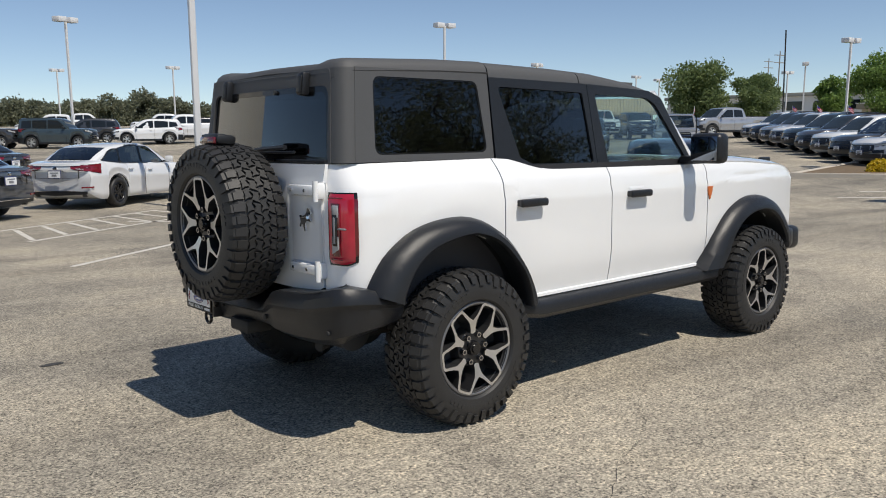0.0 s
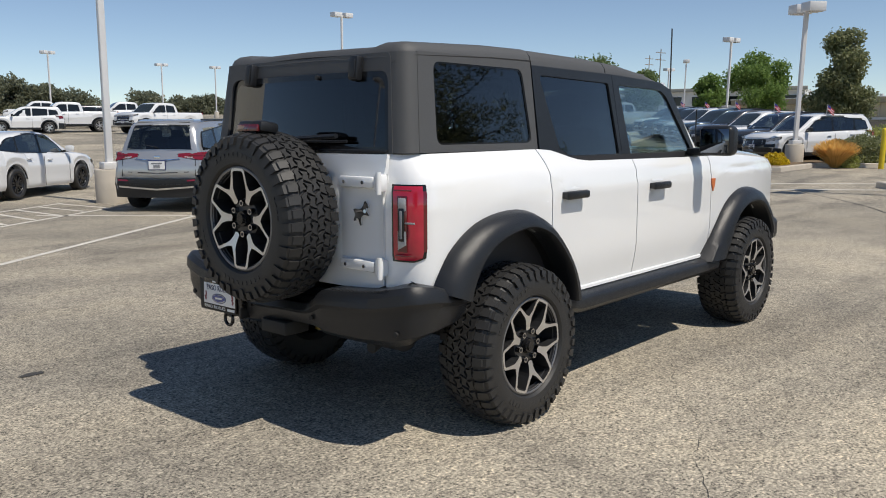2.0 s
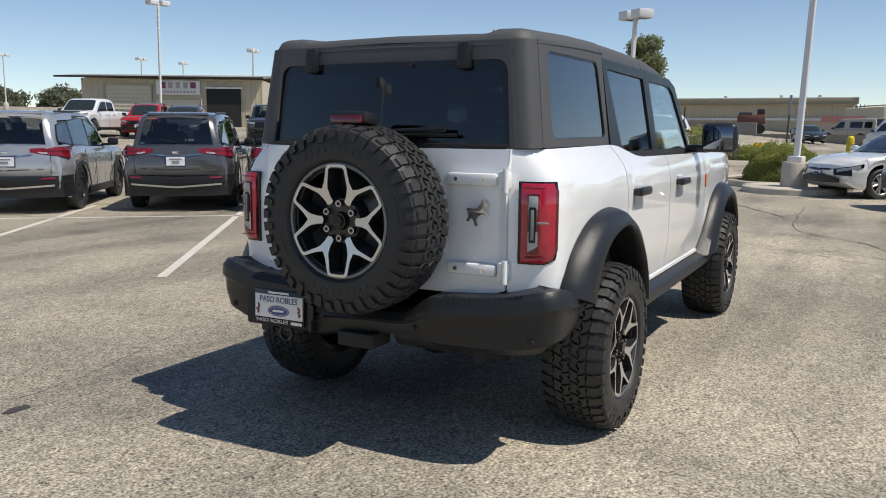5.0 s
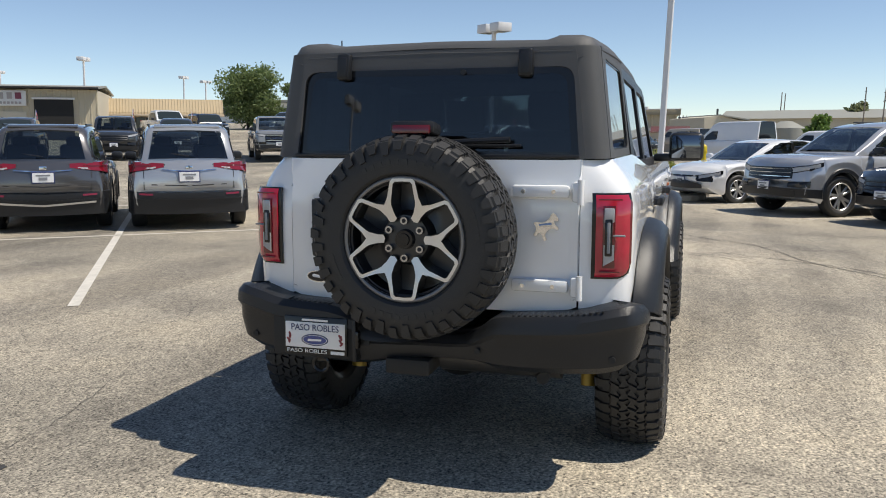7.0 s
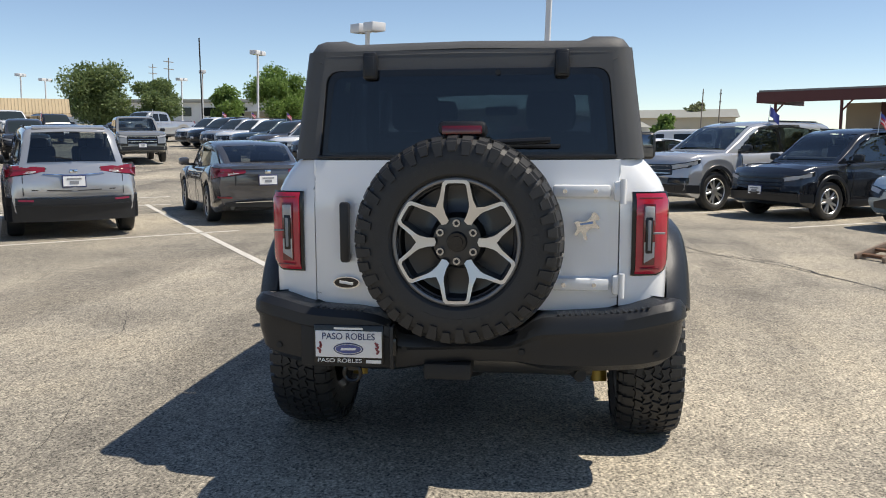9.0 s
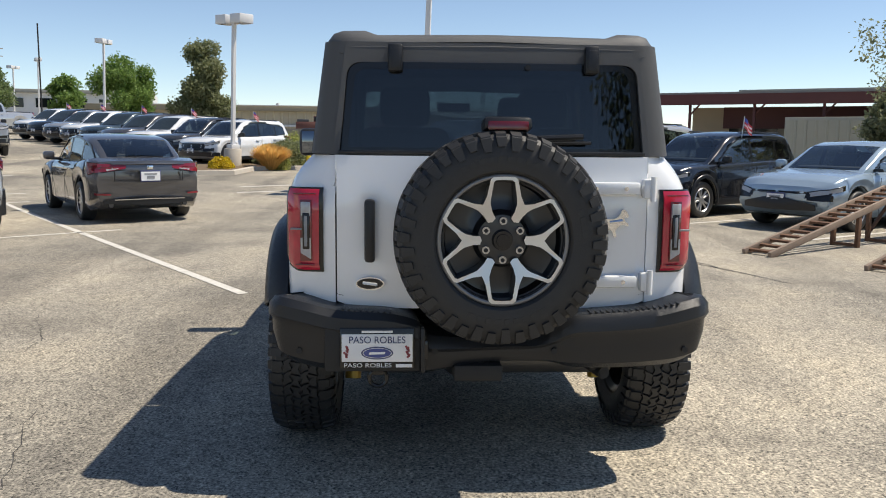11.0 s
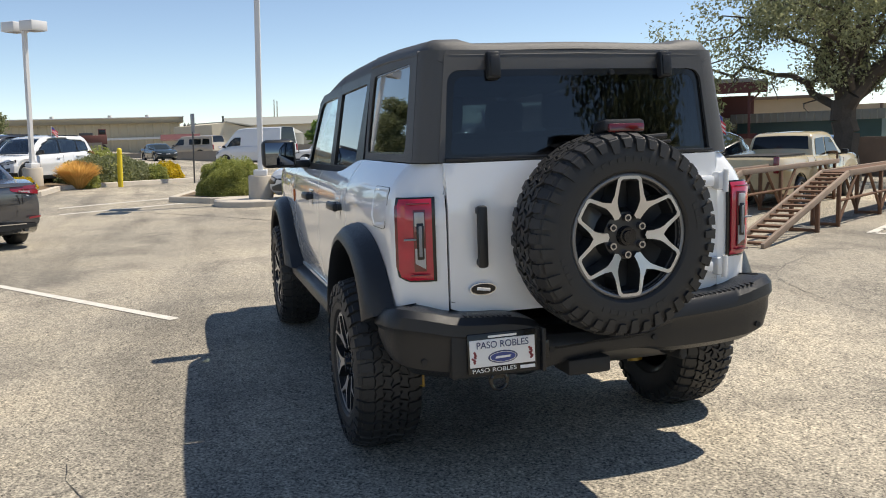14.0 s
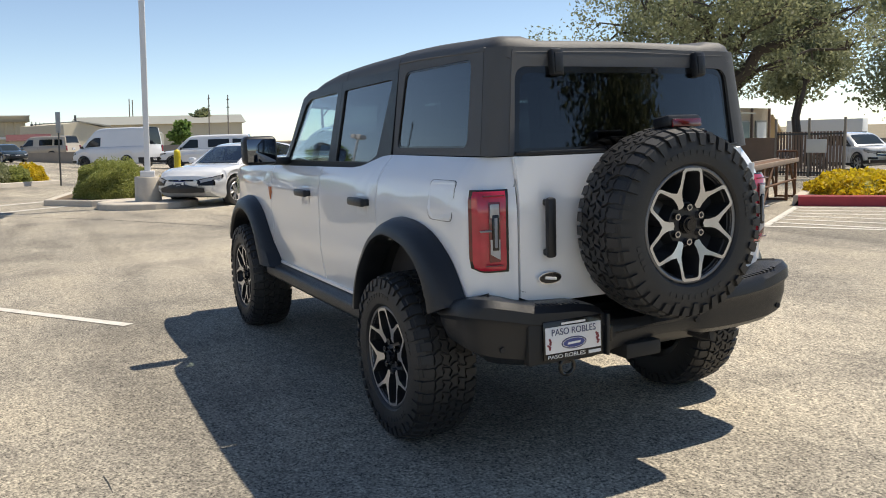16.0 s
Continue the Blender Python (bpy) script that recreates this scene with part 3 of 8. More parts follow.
    def inside(poly, px, pz):
        hit = False
        for (ax_, az_), (bx_, bz_) in zip(poly, poly[1:] + poly[:1]):
            if (az_ > pz) != (bz_ > pz) and px < (bx_ - ax_) * (pz - az_) / (bz_ - az_) + ax_:
                hit = not hit
        return hit

    if near:
        bm = bmesh.new()
        bm.from_mesh(cabin.data)
        cut = []
        for fc in bm.faces:
            c = fc.calc_center_median()
            top_face = all(abs(q.co.y) <= gy(q.co.x, cab_z(q.co.x)) - 0.099 for q in fc.verts)
            if top_face and any(pa <= c.x <= pb for pa, pb in (s["wind"], s["back"])):
                cut.append(fc)
            elif not top_face and any(inside(poly, q.co.x, q.co.z) for poly in s["side"] for q in [*fc.verts]):
                cut.append(fc)
        bmesh.ops.delete(bm, geom=cut, context="FACES")
        bm.to_mesh(cabin.data)
        bm.free()
        belt = s["side"][0][0][1]
        box_part("cabin_floor", (s["wind"][1] - s["back"][0] - 0.35, hw * 1.5, 0.25), pose((s["wind"][1] + s["back"][0]) / 2, 0, belt - 0.42), SEAM, root)
        box_part("dashboard", (0.40, hw * 1.44, 0.20), pose(s["wind"][1] - 0.42, 0, belt - 0.13), TRIM_INSIDE, root, 0.05)
        for row, (bx, ys_) in enumerate(((1.02, (0.36, -0.36)), (0.45 if style == "sedan" else 0.10, (0.40, -0.40)))):
            for y_ in ys_:
                st_ = box_part("backrest", (0.16, 0.46, 0.62), pose(bx - 0.06, y_, belt - 0.12, 0, -12), SEAT, root, 0.06)
                box_part("headrest", (0.10, 0.25, 0.17), pose(bx - 0.14, y_, belt + (0.12 if style == "sedan" and row else 0.23), 0, -8), SEAT, st_, 0.045)
        v_, f_ = lathe([(0.155, 0.0), (0.17, 0.015), (0.185, 0.0), (0.17, -0.015), (0.155, 0.0)], 20, "x")
        wm_ = pose(s["wind"][1] - 0.72, 0.36, belt + 0.02, 0, -25)
        mesh_part("steering_wheel", [wm_ @ Vector(p) for p in v_], f_, TRIM_INSIDE, root, True)
    pane, screen = (TINT_PARKED, TINT_SCREEN) if near else (DARKGLASS, CARGLASS_CLEAR)
    top_line = smooth_line([(q[0], 0, q[1]) for q in s["cab"]], 60)

    def on_top(pa, pb, name, mat, inset=0.05):
        pts = [p for p in top_line if pa <= p.x <= pb]
        q = []
        for i, p in enumerate(pts):
            t = pts[min(i + 1, len(pts) - 1)] - pts[max(i - 1, 0)]
            nrm = Vector((-t.z, 0, t.x)).normalized()
            if nrm.x * (pa + pb - 1.5) < 0 and abs(nrm.z) < 0.2:
                nrm = -nrm
            if nrm.z < -0.05:
                nrm = -nrm
            o = p + nrm * 0.014
            wy = gy(p.x, p.z) - inset
            q.append([(o.x, wy, o.z - 0.02), (o.x, wy * 0.5, o.z), (o.x, 0, o.z + 0.004), (o.x, -wy * 0.5, o.z), (o.x, -wy, o.z - 0.02)])
        if len(q) > 1:
            return shell(name, q, mat, root)

    on_top(*s["wind"], "windscreen", screen, 0.09)
    on_top(*s["back"], "rear_window", pane, 0.09)
    for poly in s["side"]:
        for sg in (1, -1):
            rp = rounded(poly, 0.05, 3)
            mid_ = sum((Vector(p) for p in rp), Vector((0, 0))) / len(rp)
            grown = [p + (p - mid_).normalized() * 0.035 for p in rp]
            on_side = lambda px, z, d, sg=sg: (px, sg * (gy(px, z) + 0.012 - d), z)
            plate_part("side_window", rp, on_side, pane, root, 0.004)
            if near:
                ring_part("window_trim", grown, rp, lambda px, z, d, sg=sg: (px, sg * (gy(px, z) + 0.014 - d), z), GLOSSBLACK, root, 0.02)
    # the skin of the two ends, on which lamps, grilles and bumpers lie
    zmax_t = max(z for px, z in s["top"] if px < 0.2)
    ztail = min(curve_at(s["top"], x0 + 0.1), zmax_t)
    zn = curve_at(s["top"], x1 - 0.12)
    tall = style in ("van", "oldvan", "pickup")

    def end_x(z, e, front):
        """How far out the body's end reaches at height z, e metres round the corner."""
        if front:
            px = x1
            while px > x1 - 0.9 and curve_at(s["top"], px) < z:
                px -= 0.01
            return min(px, x1 - e)
        px = x0
        while px < x0 + 0.6 and curve_at(s["top"], px) < z:
            px += 0.01
        return max(px, x0 + e)

    def wrap(name, mat, sg, front, fa, fb, za, zb_, out=0.012, label="", nz=4):
        """A skin that runs from fa to fb round one end: fractions of the half width up to 0.83, then metres round the corner (0.83 + e)."""
        d = 1 if front else -1
        grid = []
        for f_ in np.linspace(fa, fb, 11):
            t = (f_ - fa) / (fb - fa)
            z0_, z1_ = za[0] + (za[1] - za[0]) * t, zb_[0] + (zb_[1] - zb_[0]) * t
            col = []
            for z in np.linspace(z0_, z1_, nz):
                k = 0.93 if z > (zn if front else ztail) - 0.12 else 1.0
                if f_ <= 0.83:
                    y, px, ox, oy = f_ * hw, end_x(z, 0, front), 1.0, 0.0
                else:
                    e = f_ - 0.83
                    q = (x1 - e) if front else (x0 + e)
                    y, px, ox, oy = wide(q), end_x(z, e, front), max(0.25, 1 - e * 4), min(1, 0.3 + e * 4)
                    k = min(0.99, k + e * 0.25)
                col.append((px + d * out * ox, sg * (y * k + out * oy), z))
            grid.append(col)
        return shell(name, grid, mat, root, 0.02, label, flip=(sg > 0) != front)

    if clad:
        for sg in (1, -1):
            wrap("rear_bumper_trim", PLASTIC, sg, False, 0.0, 1.24, (low + 0.03, low + 0.04), (low + 0.36, low + 0.40), 0.022)
            wrap("bumper_crease", PLASTIC, sg, False, 0.0, 1.0, (low + 0.245, low + 0.26), (low + 0.27, low + 0.285), 0.034, nz=2)
            wrap("front_bumper_trim", PLASTIC, sg, True, 0.0, 1.22, (low + 0.14, low + 0.10), (low + 0.30, low + 0.26), 0.014)
            box_part("sill_trim", (wb - 2 * ar - 0.05, 0.05, 0.14), pose(wb / 2, sg * (hw * 0.955), low + 0.06), PLASTIC, root, 0.02)
            for ax in (0, wb):
                arc = [[(ax + q * math.cos(t), sg * (wide(ax + q * math.cos(t)) + 0.004 + o), r + q * math.sin(t)) for q, o in ((ar - 0.004, 0.012), (ar + 0.05, 0.010), (ar + 0.062, -0.004))] for t in np.linspace(-0.15, math.pi + 0.15, 21)]
                shell("arch_trim", arc, PLASTIC, root, 0.01, flip=sg > 0)
    if style in ("suv", "bigsuv", "boxy"):
        rear_top = [p for p in s["cab"]][3]
        box_part("roof_spoiler", (0.22, gy(rear_top[0], rear_top[1]) * 1.62, 0.03), pose(rear_top[0] - 0.10, 0, rear_top[1] - 0.002, 0, -9), color, root, 0.012)
        for sg in (1, -1):
            yy = gy(0.5, s["H"]) - 0.05
            rod_part("roof_rail", (-0.30, sg * yy, s["H"] - 0.01), (1.2, sg * yy, s["H"] + 0.01), 0.016, PLASTIC, root)
            cyl_part("exhaust_tip", 0.036, 0.036, 0.14, pose(x0 + 0.10, sg * hw * 0.60, low + 0.11, 0, 90), STEEL, root, 14)
            wrap("rear_reflector", PARKEDRED, sg, False, 0.60, 0.82, (low + 0.33, low + 0.34), (low + 0.36, low + 0.37), 0.030, nz=2)
            wrap("tailgate_seam", SEAM, sg, False, 0.735, 0.747, (low + 0.42, low + 0.42), (ztail - 0.02, ztail - 0.02), 0.004)
            wrap("plate_recess", color, sg, False, 0.0, 0.34, (ztail - 0.40, ztail - 0.38), (ztail - 0.19, ztail - 0.19), -0.004)
            wrap("chrome_strip", CHROME, sg, False, 0.0, 0.46, (ztail - 0.160, ztail - 0.135), (ztail - 0.145, ztail - 0.118), 0.016, nz=2)
            if skid:
                wrap("skid_strip", ALLOY, sg, False, 0.0, 0.80, (low + 0.17, low + 0.22), (low + 0.20, low + 0.25), 0.034, nz=2)
        rod_part("rear_wiper", (s["back"][0] - 0.02, 0.0, curve_at(s["cab"], s["back"][0]) + 0.05), (s["back"][0] + 0.03, 0.34, curve_at(s["cab"], s["back"][0]) + 0.10), 0.009, PLASTIC, root)
        wrap("tailgate_trim", SEAM, 1, False, 0.0, 0.62, (low + 0.47, low + 0.49), (low + 0.485, low + 0.505), 0.008, nz=2)
        wrap("tailgate_trim", SEAM, -1, False, 0.0, 0.62, (low + 0.47, low + 0.49), (low + 0.485, low + 0.505), 0.008, nz=2)
        box_part("brand_bar", (0.02, 0.11, 0.07), pose(end_x(ztail - 0.10, 0, False) - 0.012, 0, ztail - 0.10), CHROME, root, 0.008)
    if style == "sedan":
        for sg in (1, -1):
            wrap("lower_valance", PLASTIC, sg, False, 0.0, 0.80, (low + 0.10, low + 0.13), (low + 0.20, low + 0.19), 0.020)
            wrap("valance_strip", CHROME, sg, False, 0.0, 0.62, (low + 0.195, low + 0.185), (low + 0.212, low + 0.198), 0.026, nz=2)
            wrap("rear_reflector", PARKEDRED, sg, False, 0.68, 0.92, (low + 0.26, low + 0.27), (low + 0.29, low + 0.30), 0.014, nz=2)
            wrap("boot_lid_seam", SEAM, sg, False, 0.0, 0.62, (ztail - 0.335, ztail - 0.32), (ztail - 0.327, ztail - 0.312), 0.005, nz=2)
            wrap("boot_side_seam", SEAM, sg, False, 0.60, 0.608, (ztail - 0.33, ztail - 0.33), (ztail - 0.06, ztail - 0.06), 0.005)
            wrap("boot_spoiler", color, sg, False, 0.0, 0.70, (ztail - 0.045, ztail - 0.05), (ztail - 0.012, ztail - 0.02), 0.035, nz=3)
            cyl_part("exhaust_tip", 0.036, 0.036, 0.12, pose(x0 + 0.14, sg * hw * 0.66, low + 0.10, 0, 90), STEEL, root, 14)
        box_part("badge", (0.02, 0.10, 0.07), pose(end_x(ztail - 0.10, 0, False) - 0.012, 0, ztail - 0.10), CHROME, root, 0.008)
    for sg in (1, -1):
        if tall:
            box_part("tail_lamp", (0.08, 0.14, 0.42), pose(x0 + 0.02, sg * hw * 0.80, ztail - 0.18), PARKEDRED, root, 0.02)
        else:
            drop = 0.13 if style == "sedan" else 0.10
            wrap("tail_lamp", PARKEDRED, sg, False, 0.44, 1.16, (ztail - drop + 0.01, ztail - drop - 0.09), (ztail - drop + 0.07, ztail - drop + 0.11), 0.014)
            wrap("lamp_strip", CLEARLENS, sg, False, 0.58, 0.74, (ztail - drop - 0.002, ztail - drop - 0.02), (ztail - drop + 0.018, ztail - drop + 0.008), 0.018)
            wrap("lamp_core", DARKRED, sg, False, 0.66, 1.06, (ztail - drop + 0.03, ztail - drop + 0.01), (ztail - drop + 0.045, ztail - drop + 0.04), 0.019)
            wrap("lamp_shadow_gap", SEAM, sg, False, 0.42, 1.18, (ztail - drop, ztail - drop - 0.10), (ztail - drop + 0.08, ztail - drop + 0.12), 0.006)
        hl = 0.19 if style in ("boxy", "pickup", "bigsuv", "van", "oldvan") else 0.12
        wrap("headlamp", GLOSSBLACK, sg, True, 0.52, 1.22, (zn - 0.16 - hl * 0.3, zn - 0.06), (zn - 0.10, zn + 0.02), 0.010)
        wrap("headlamp_lens", CLEARLENS, sg, True, 0.60, 1.12, (zn - 0.14 - hl * 0.2, zn - 0.075), (zn - 0.105, zn - 0.01), 0.018)
        wrap("fog_lamp", GLOSSBLACK, sg, True, 0.56, 0.92, (low + 0.31, low + 0.30), (low + 0.40, low + 0.42), 0.012)
        mx = s["wind"][1] - 0.28
        box_part("mirror", (0.12, 0.20, 0.15), pose(mx, sg * (hw + 0.05), curve_at(s["top"], mx) + 0.10), color if style == "sedan" else PLASTIC, root, 0.045)
        box_part("mirror_arm", (0.06, 0.16, 0.05), pose(mx + 0.03, sg * (hw - 0.06), curve_at(s["top"], mx) + 0.04), PLASTIC, root, 0.015)
        for q in s["side"][1 if len(s["side"]) > 2 else 0:]:
            hx = q[0][0] + 0.18
            box_part("door_handle", (0.18, 0.035, 0.03), pose(hx, sg * (hw + 0.002), q[0][1] - 0.16), color, root, 0.012)
        for q in s["side"]:
            sx = q[-1][0] + 0.03 if q[-1][0] < s["wind"][0] else q[-1][0] + 0.03
            if under(sx) < low + 0.1:
                box_part("door_seam", (0.008, 0.006, curve_at(s["top"], sx) - low - 0.12), pose(sx, sg * (hw * 0.998), (curve_at(s["top"], sx) + low) / 2 - 0.02), SEAM, root)
    low_car = style == "sedan"
    gz0, gz1 = zn - (0.34 if hw > 0.92 else 0.26) - (0.12 if tall else 0), zn - 0.08
    gw = 0.60 if hw > 0.92 else 0.52
    if low_car:
        gz0, gz1, gw = zn - 0.13, zn - 0.09, 0.56
    for sg in (1, -1):
        wrap("grille", GLOSSBLACK, sg, True, 0.0, gw, (gz0, gz0 + (0.01 if low_car else 0.05)), (gz1, gz1), 0.016)
        for k in range(0 if low_car else 3):
            zz = gz0 + (gz1 - gz0) * (0.3 + 0.27 * k)
            wrap("grille_bar", CHROME if hw > 0.96 else PLASTIC, sg, True, 0.0, gw - 0.03, (zz, zz), (zz + 0.014, zz + 0.014), 0.026, nz=2)
        wrap("lower_grille", PLASTIC, sg, True, 0.0, 0.70, (low + 0.14, low + 0.15), (low + (0.38 if low_car else 0.30), low + 0.24), 0.022)
    for px, sg in ((x0 - 0.012, -1), (x1 + 0.012, 1)):
        zz = (ztail - 0.24) if sg < 0 else low + 0.32
        if style in ("pickup", "van") and sg < 0:
            zz = low + 0.25
        px = end_x(zz, 0, sg > 0) + sg * 0.016
        p = box_part("licence_plate", (0.016, 0.33, 0.185), pose(px, 0, zz), INKBLUE, root, 0.006)
        box_part("plate_face", (0.006, 0.30, 0.145), pose(px + sg * 0.008, 0, zz), PLATEWHITE, p)
        box_part("plate_bar", (0.004, 0.20, 0.022), pose(px + sg * 0.012, 0, zz + 0.035), INKGREY, p)
        box_part("plate_bar", (0.004, 0.12, 0.045), pose(px + sg * 0.012, 0, zz - 0.018), INKGREY, p)
    wheel_mat = rim or ALLOY
    for ax in (0, wb):
        for sg in (1, -1):
            road_wheel(r, 0.24, wheel_mat, spokes, root, pose(ax, sg * (hw - 0.125), r) @ pose(0, 0, 0, 0, 0, 0 if sg > 0 else 180))
    box_part("underside", (s["L"] - 1.1, hw * 1.18, 0.20), pose((x0 + x1) / 2, 0, low + 0.11), UNDER, root, 0.02)
    for ax in (0, wb):
        for sg in (1, -1):
            arc = [[(ax + (ar + 0.004) * math.cos(t), sg * q, r + (ar + 0.004) * math.sin(t)) for q in (hw * 0.97, hw - 0.34)] for t in np.linspace(-0.1, math.pi + 0.1, 15)]
            shell("wheel_liner", arc, UNDER, root)
            box_part("wheel_well", (2 * ar, 0.02, ar + 0.1), pose(ax, sg * (hw - 0.345), r + ar / 2 - 0.05), UNDER, root)
        rod_part("axle_beam", (ax, -hw + 0.25, r), (ax, hw - 0.25, r), 0.05, UNDER, root)
    if style == "pickup":
        box_part("bed_floor", (1.95, 1.5, 0.06), pose(-0.12, 0, curve_at(s["top"], 0) + 0.02), SEAM, root)
    if flag:
        fx, fz = s["wind"][0] - 0.45, s["H"] - 0.12
        stick = rod_part("flag_stick", (fx, hw * 0.72, fz - 0.1), (fx, hw * 0.78, fz + 0.45), 0.008, PLATEWHITE, root)
        wave = [[(fx - 0.28 * i / 6, hw * 0.78 + 0.02 * math.sin(i * 1.1), fz + 0.42 - 0.03 * i - 0.2 * j / 5) for j in range(6)] for i in range(7)]
        cloth = shell("flag", wave, FLAGBLUE if flag == "blue" else FLAGCLOTH, stick)
        if flag != "blue":
            for j in range(0, 5, 2):
                shell("flag_stripe", [[(a[0], a[1] + 0.004, a[2] * (1 - t) + b[2] * t) for t in (0.0, 1.0)] for a, b in ((q[j], q[j + 1]) for q in wave)], FLAGRED, stick)
            shell("flag_canton", [[(q[j][0], q[j][1] + 0.006, q[j][2]) for j in range(3)] for q in wave[:4]], FLAGBLUE, stick)
    # bow both ends in plan and let the bumpers stand proud
    bulge = 0.02 if style == "sedan" else 0.045

    def bowed(p):
        u, w_ = min(1.0, max(0.0, (x0 + 0.75 - p.x) / 0.75)), min(1.0, max(0.0, (p.x - x1 + 0.95) / 0.95))
        q = (p.y / hw) ** 2
        hump = math.exp(-((p.z - low - 0.30) / 0.14) ** 2)
        p.x += u * u * (0.15 * q - bulge * hump) - w_ * w_ * (0.26 * q - 0.03 * hump)

    done = set()
    for o in root.children_recursive:
        if o.type == "MESH" and o.name.split(".")[0] not in ("tyre", "barrel", "rim") and o.data.name not in done and not tall:
            done.add(o.data.name)
            for q in o.data.vertices:
                bowed(q.co)
    return root

# ---- the white four-door off-roader ----
CAR = thing("offroad_suv", pose(0, 0, 0), "white off-road suv with grey hardtop, black flares and spare wheel", "car")
WB, HUB_Z, TYRE_R, TYRE_W, TRACK = 2.952, 0.402, 0.412, 0.29, 0.835
SILL = 0.565
ARCH_R = [(-0.47, 0.70), (-0.455, 0.76), (-0.38, 0.88), (-0.25, 0.965), (-0.06, 1.005), (0.06, 0.998), (0.20, 0.94), (0.345, 0.80), (0.41, 0.68), (0.435, SILL)]
ARCH_F = [(2.40, SILL), (2.47, 0.66), (2.56, 0.80), (2.68, 0.89), (2.82, 0.935), (2.96, 0.945), (3.10, 0.915), (3.22, 0.83), (3.31, 0.72), (3.33, 0.66)]
FLARE_R = [(-0.615, 0.755), (-0.575, 0.83), (-0.49, 0.935), (-0.33, 1.035), (-0.12, 1.078), (0.08, 1.062), (0.27, 0.955), (0.40, 0.80), (0.485, 0.66), (0.52, 0.57)]
FLARE_F = [(2.19, 0.545), (2.28, 0.64), (2.41, 0.80), (2.57, 0.94), (2.76, 1.02), (2.95, 1.035), (3.14, 1.00), (3.30, 0.895), (3.39, 0.79), (3.41, 0.70)]


def side_y(x, z):
    """The half width of the body at x and z."""
    y = 0.878
    if z < 0.80:
        y -= 0.10 * (0.80 - z)
    if z < 0.70:
        y -= 0.010 * min(1, (0.70 - z) / 0.02)
    if z > 1.175:
        y -= 0.012 * min(1, (z - 1.175) / 0.02)
    if z > 1.22:
        y -= 0.105 * ((z - 1.22) / 0.16) ** 1.6
    if x > 2.9:
        y -= 0.10 * (x - 2.9) ** 2
    if x < 0.2:
        y -= 0.035 * (0.2 - x) ** 2
    return y


def low_z(x):
    if x < -0.455:
        return 0.745
    if x < 0.435:
        return curve_at(ARCH_R, x)
    if x < 2.40:
        return SILL
    if x < 3.33:
        return curve_at(ARCH_F, x)
    return 0.66


def belt_z(x):
    """The top edge of the body side."""
    return curve_at([(-0.70, 1.372), (0.33, 1.378), (0.44, 1.37), (0.62, 1.318), (0.75, 1.306), (2.2, 1.292), (2.40, 1.30), (2.9, 1.285), (3.40, 1.250), (3.55, 1.215), (3.64, 1.13)], x)


ROWS_Z = [0, 0.06, 0.18, 0.32, 0.46, 0.58, 0.68, 0.74, 0.755, 0.80, 0.86, 0.91, 0.95, 0.98, 1.0]


def body_panel(name, x0, x1, n, sg, mat=WHITE, label=""):
    rows = []
    xs = sorted(set([round(q, 4) for q in np.linspace(x0, x1, n)] + [q[0] for q in ARCH_R + ARCH_F if x0 < q[0] < x1]))
    for x in xs:
        a, b = low_z(x), belt_z(x)
        rows.append([(x, sg * side_y(x, a + (b - a) * t), a + (b - a) * t) for t in ROWS_Z])
    return shell(name, rows, mat, CAR, 0.018, label, flip=sg > 0)


